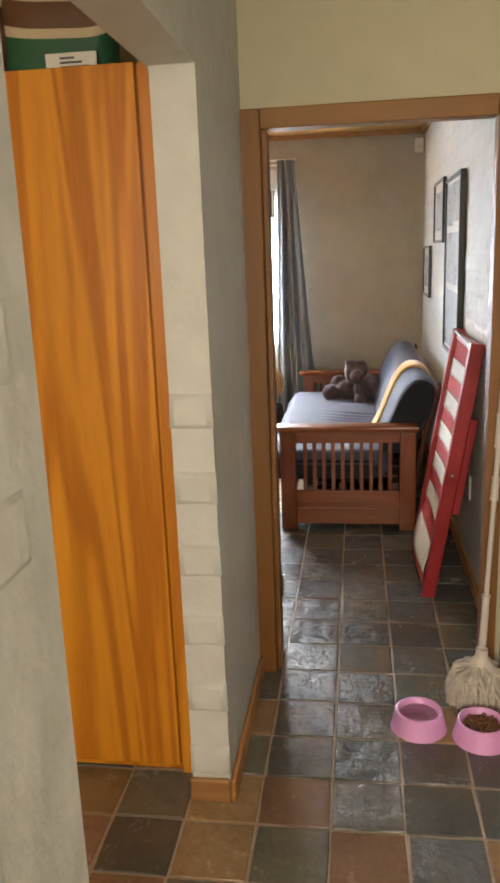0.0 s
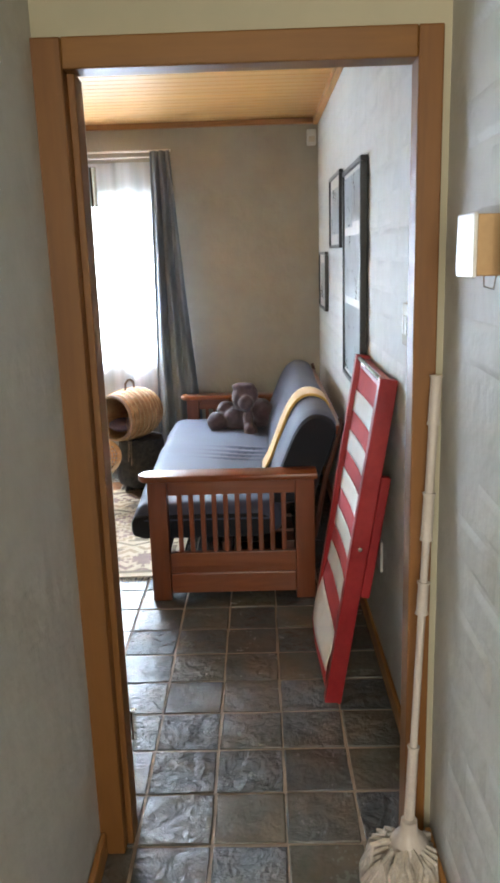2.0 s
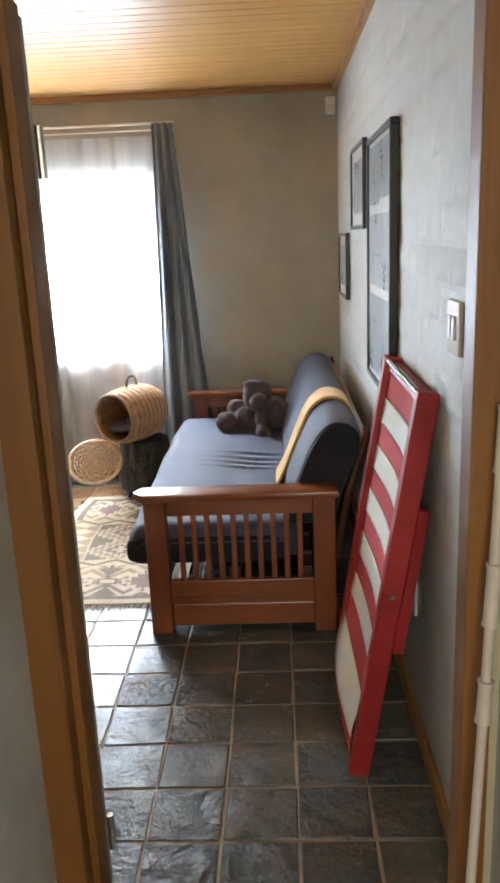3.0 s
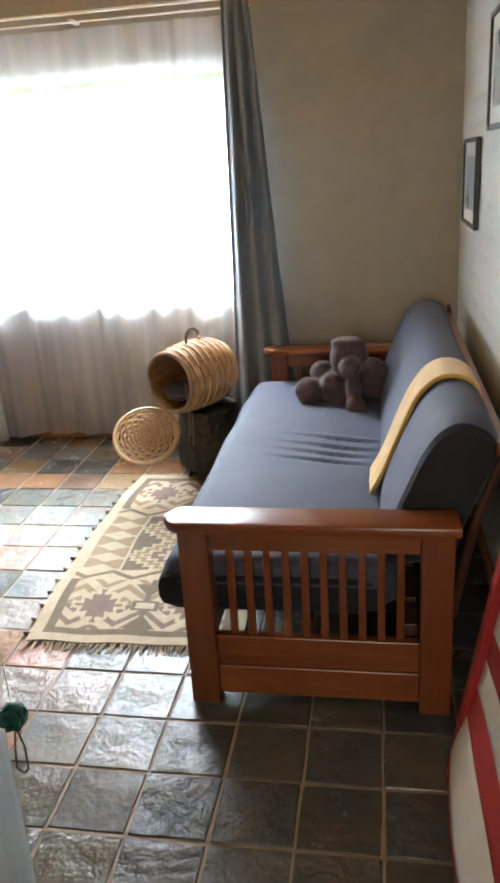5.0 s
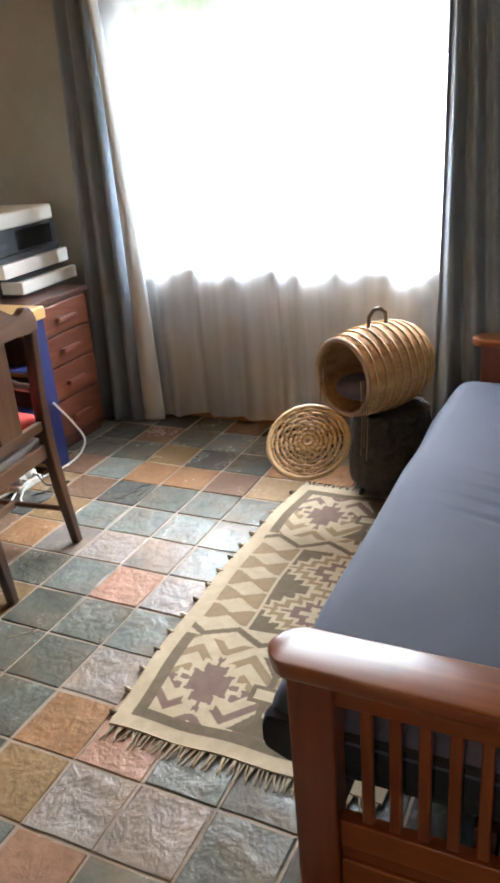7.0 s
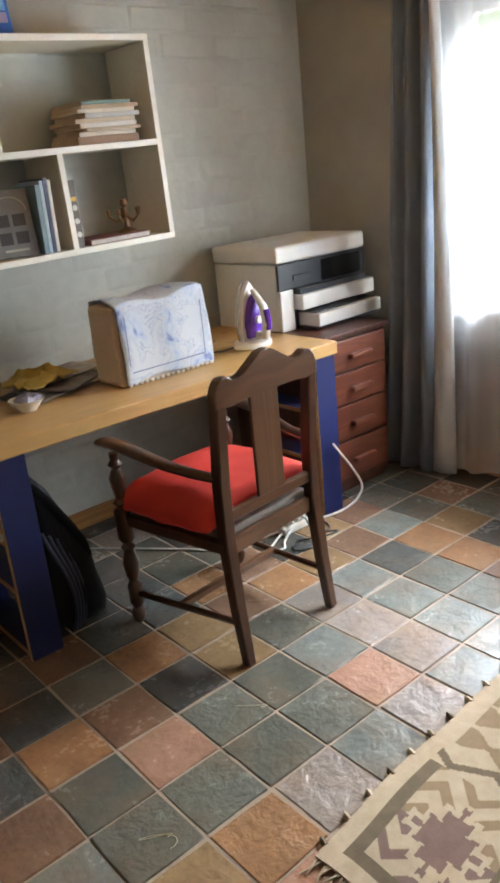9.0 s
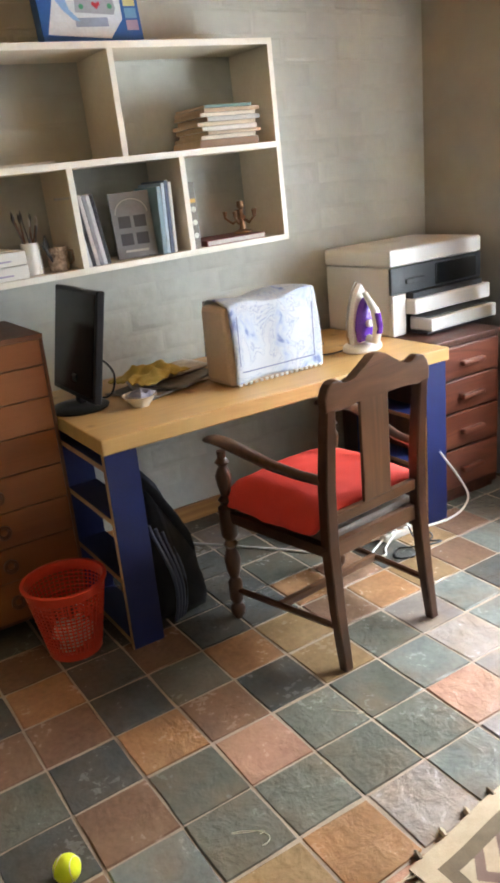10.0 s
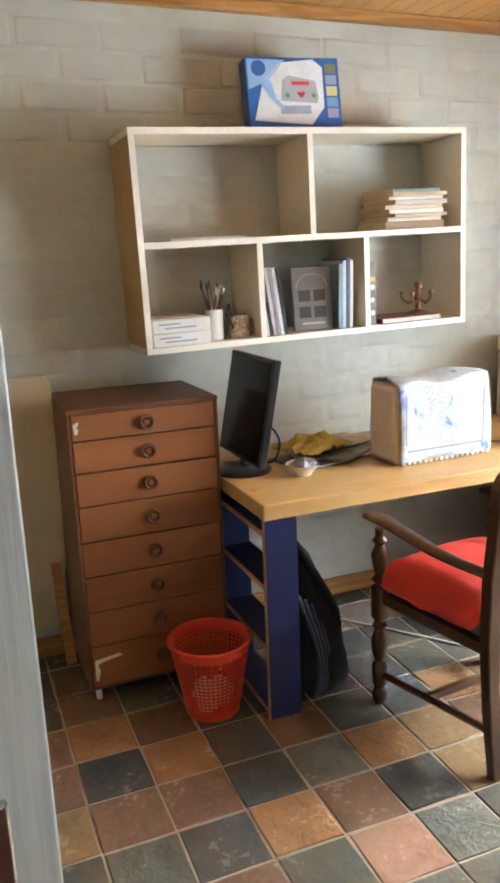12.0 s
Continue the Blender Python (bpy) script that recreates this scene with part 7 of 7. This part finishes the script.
# ---- slate floor: grout bed and single tiles, then the bricks of the walls ----
P, GX, GY = 0.21, 0.092, 3.82
room_floor = setting("floor", shell((WEST - 0.12, EAST + 0.12, 2.99, NORTH + 0.14, -0.12, -0.003)), GROUT, "multicoloured slate tile floor with pale joints", "floor")
corridor_floor = setting("floor_corridor", shell((-2.42, EAST + 0.12, -2.1, 2.989, -0.12, -0.003)), GROUT, "dark slate tile floor with pale joints", "floor")
rng = random.Random(5)
TILE_MESHES = []
STEPS = (-1.0, -0.965, 0.0, 0.965, 1.0)
for k in range(10):
    bm = bmesh.new()
    h = (P - 0.0065) / 2
    vs = [[bm.verts.new((h * a + rng.uniform(-0.0026, 0.0022), h * b + rng.uniform(-0.0026, 0.0022), -0.0042 if abs(a) == 1 or abs(b) == 1 else rng.uniform(-0.0005, 0.0008))) for b in STEPS] for a in STEPS]
    for i in range(4):
        for j in range(4):
            bm.faces.new((vs[i][j], vs[i + 1][j], vs[i + 1][j + 1], vs[i][j + 1]))
    me = bpy.data.meshes.new("tile")
    bm.to_mesh(me)
    bm.free()
    me.materials.append(SLATES["g"])
    TILE_MESHES.append(me)
# known tiles by column and row of the grid
ROWS_OF_TILES = {
    -13: "cngcnrcgcncrgc", -12: "nrnccccggrncgb", -11: "ncrcnccrnctngc", -10: "tnncgrtnrtnbgn", -9: "ggcrnctglbcrtg", -8: "gcngpggblbgrcb",
    -7: "rnbggggplbgncg", -6: "grbtrlblbbgtrg", -5: "ngplpbbbtgbcrb", -4: "cgblbbbbbgtbgb", -3: "gcbbgblbbgcbgb",
}


def tile_kind(i, j, r):
    row = ROWS_OF_TILES.get(i)
    if row and 0 <= j < len(row):
        return row[j]
    if i >= -2 or j < 0:
        return r.choice("vvvwvcgwvv") if j > -6 else r.choice("cvgcnvtg")
    return r.choice("ggcnrbtlcg")


joined = {}
count = 0
for i in range(-15, 4):
    for j in range(-28, 15):
        cx, cy = GX + (i + 0.5) * P, GY + (j + 0.5) * P
        if cy < -1.2 or cx > EAST + 0.05 or cy > NORTH + 0.05 or cx < WEST - 0.05 or (cy < 2.99 and cx < -1.4):
            continue
        r = random.Random(i * 131 + j * 7 + 3)
        kind = tile_kind(i, j, r)
        in_room = cy > 2.99
        near = (in_room and cx > -2.72 and cy < 6.8 and not (cx > -0.2 and cy > 4.75)) or (not in_room and cx > -0.75 and cy > 1.2)
        m = pose(cx + r.uniform(-0.0015, 0.0015), cy + r.uniform(-0.0015, 0.0015), r.uniform(-0.0006, 0.0010), r.uniform(-0.35, 0.35), r.uniform(-0.35, 0.35), 90 * r.randrange(4) + r.uniform(-0.5, 0.5))
        if near:
            ob = new("tile", r.choice(TILE_MESHES))
            ob.matrix_basis = m
            ob.parent = room_floor if in_room else corridor_floor
            ob.material_slots[0].link = "OBJECT"
            ob.material_slots[0].material = SLATES[kind]
            count += 1
        else:
            joined.setdefault((in_room, kind), []).append((r.choice(TILE_MESHES), m))
for (in_room, kind), items in joined.items():
    bm = bmesh.new()
    for me, m in items:
        k0 = len(bm.verts)
        bm.from_mesh(me)
        bm.verts.ensure_lookup_table()
        for v in bm.verts[k0:]:
            v.co = m @ v.co
    ob = part("tiles", bm, SLATES[kind], room_floor if in_room else corridor_floor, "slate tiles further off", True)
    tagged(ob, kind="stuff")

# pale scratches on two tiles
for x, y, turns, size in ((-1.25, 4.57, 3, 0.035), (-1.44, 5.03, 1, 0.05)):
    pts = [(x + size * math.cos(2.2 * turns * q / 18) * (0.4 + q / 18), y + size * math.sin(2.9 * turns * q / 18 + 0.6), 0.0022) for q in range(19)]
    part("scratch", sweep(bmesh.new(), pts, 0.0011, 4), SHELF, room_floor, "pale scratch in the slate")


# ---- painted bricks standing a little proud of their bed ----
BL, BH, JOINT = 0.30, 0.105, 0.012


def brick_mesh(length, r, rise=1.0, soft=0.020):
    bm = bmesh.new()
    a, b = length / 2 - JOINT / 2, BH / 2 - JOINT / 2
    lo = [bm.verts.new((sx * a + r.uniform(-0.003, 0.003), sy * b + r.uniform(-0.003, 0.003), 0.0)) for sx, sy in ((-1, -1), (0, -1), (1, -1), (1, 1), (0, 1), (-1, 1))]
    hi = [bm.verts.new((v.co.x * (1 - 1.4 * soft / a * abs(v.co.x) / a) + r.uniform(-0.002, 0.002), v.co.y * (1 - soft / b) + r.uniform(-0.002, 0.002), rise * r.uniform(0.003, 0.0065))) for v in lo]
    top = [bm.verts.new((v.co.x * (1 - 0.9 * soft / a), v.co.y * (1 - 0.7 * soft / b), v.co.z * 1.04)) for v in hi]
    for k in range(6):
        bm.faces.new((lo[k], lo[(k + 1) % 6], hi[(k + 1) % 6], hi[k]))
        bm.faces.new((hi[k], hi[(k + 1) % 6], top[(k + 1) % 6], top[k]))
    hi = top
    bm.faces.new((hi[0], hi[1], hi[4], hi[5]))
    bm.faces.new((hi[1], hi[2], hi[3], hi[4]))
    me = bpy.data.meshes.new("brick")
    bm.to_mesh(me)
    bm.free()
    me.shade_smooth()
    return me


r = random.Random(21)
BRICKS = [brick_mesh(BL, r, 1.15, 0.007) for _ in range(12)]
RAISED = [brick_mesh(BL, r, 1.2, 0.013) for _ in range(12)]
SOFT = [brick_mesh(BL, r, 0.85, 0.017) for _ in range(12)]
HALVES = [brick_mesh(0.128, r, 3.4, 0.010) for _ in range(6)]


def lay(wall, material, place, u0, u1, z0, z1, own, meshes=BRICKS, length=BL, skip=0.0):
    """Courses of bricks on a wall. place(u, z) is the pose of one; own(u, z) tells which are parts."""
    rest = bmesh.new()
    z, course = z0 + BH / 2, 0
    while z + BH / 2 <= z1 + 0.001:
        u = u0 + (length / 2 if course % 2 == 0 else 0.0)
        while u <= u1 + 0.001:
            rr = random.Random(round(u * 1000) * 31 + course)
            if u - length / 2 > u0 - 0.001 and u + length / 2 < u1 + 0.001 and rr.random() >= skip:
                me, m = rr.choice(meshes), place(u, z)
                if own(u, z):
                    ob = new("brick", me)
                    if not me.materials:
                        me.materials.append(material)
                    ob.matrix_basis = m
                    ob.parent = wall
                    ob.material_slots[0].link = "OBJECT"
                    ob.material_slots[0].material = material
                else:
                    k0 = len(rest.verts)
                    rest.from_mesh(me)
                    rest.verts.ensure_lookup_table()
                    for v in rest.verts[k0:]:
                        v.co = m @ v.co
            u += length
        z, course = z + BH, course + 1
    if rest.verts:
        tagged(part("bricks", rest, material, wall, "painted bricks further off", True), kind="stuff")


lay(wall_west, PAINT, lambda u, z: Matrix.Translation((WEST - 0.0005, u, z)) @ pose(0, 0, 0, 90, 0, 90), SOUTH, NORTH, 0.09, 1.98, lambda u, z: 4.0 < u < 6.4 and z > 0.7, SOFT, skip=0.3)
lay(wall_west, PAINT, lambda u, z: Matrix.Translation((WEST - 0.0005, u, z)) @ pose(0, 0, 0, 90, 0, 90), SOUTH, NORTH, 1.98, 2.46, lambda u, z: 3.6 < u < 6.4, skip=0.06)
lay(wall_east, PAINT_SMOOTH, lambda u, z: Matrix.Translation((EASTC + 0.0005, u, z)) @ pose(0, 0, 0, 90, 0, -90), 1.0, 2.93, 0.08, 2.60, lambda u, z: 1.7 < u < 2.95, RAISED, skip=0.2)
lay(wall_east, PAINT_SMOOTH, lambda u, z: Matrix.Translation((EAST + 0.0005, u, z)) @ pose(0, 0, 0, 90, 0, -90), SOUTH, NORTH, 0.08, 2.44, lambda u, z: u < 4.6, SOFT, skip=0.15)
lay(wall_pier, PAINT_SMOOTH, lambda u, z: Matrix.Translation((u, 2.2355, z)) @ pose(0, 0, 0, 90, 0, 0), -0.326, -0.198, 0.08, 1.26, lambda u, z: True, HALVES, 0.128)
lay(wall_near, PAINT_SMOOTH, lambda u, z: Matrix.Translation((-0.2055, u, z)) @ pose(0, 0, 0, 90, 0, 90), 0.35, 1.16, 0.08, 2.0, lambda u, z: True, skip=0.3)
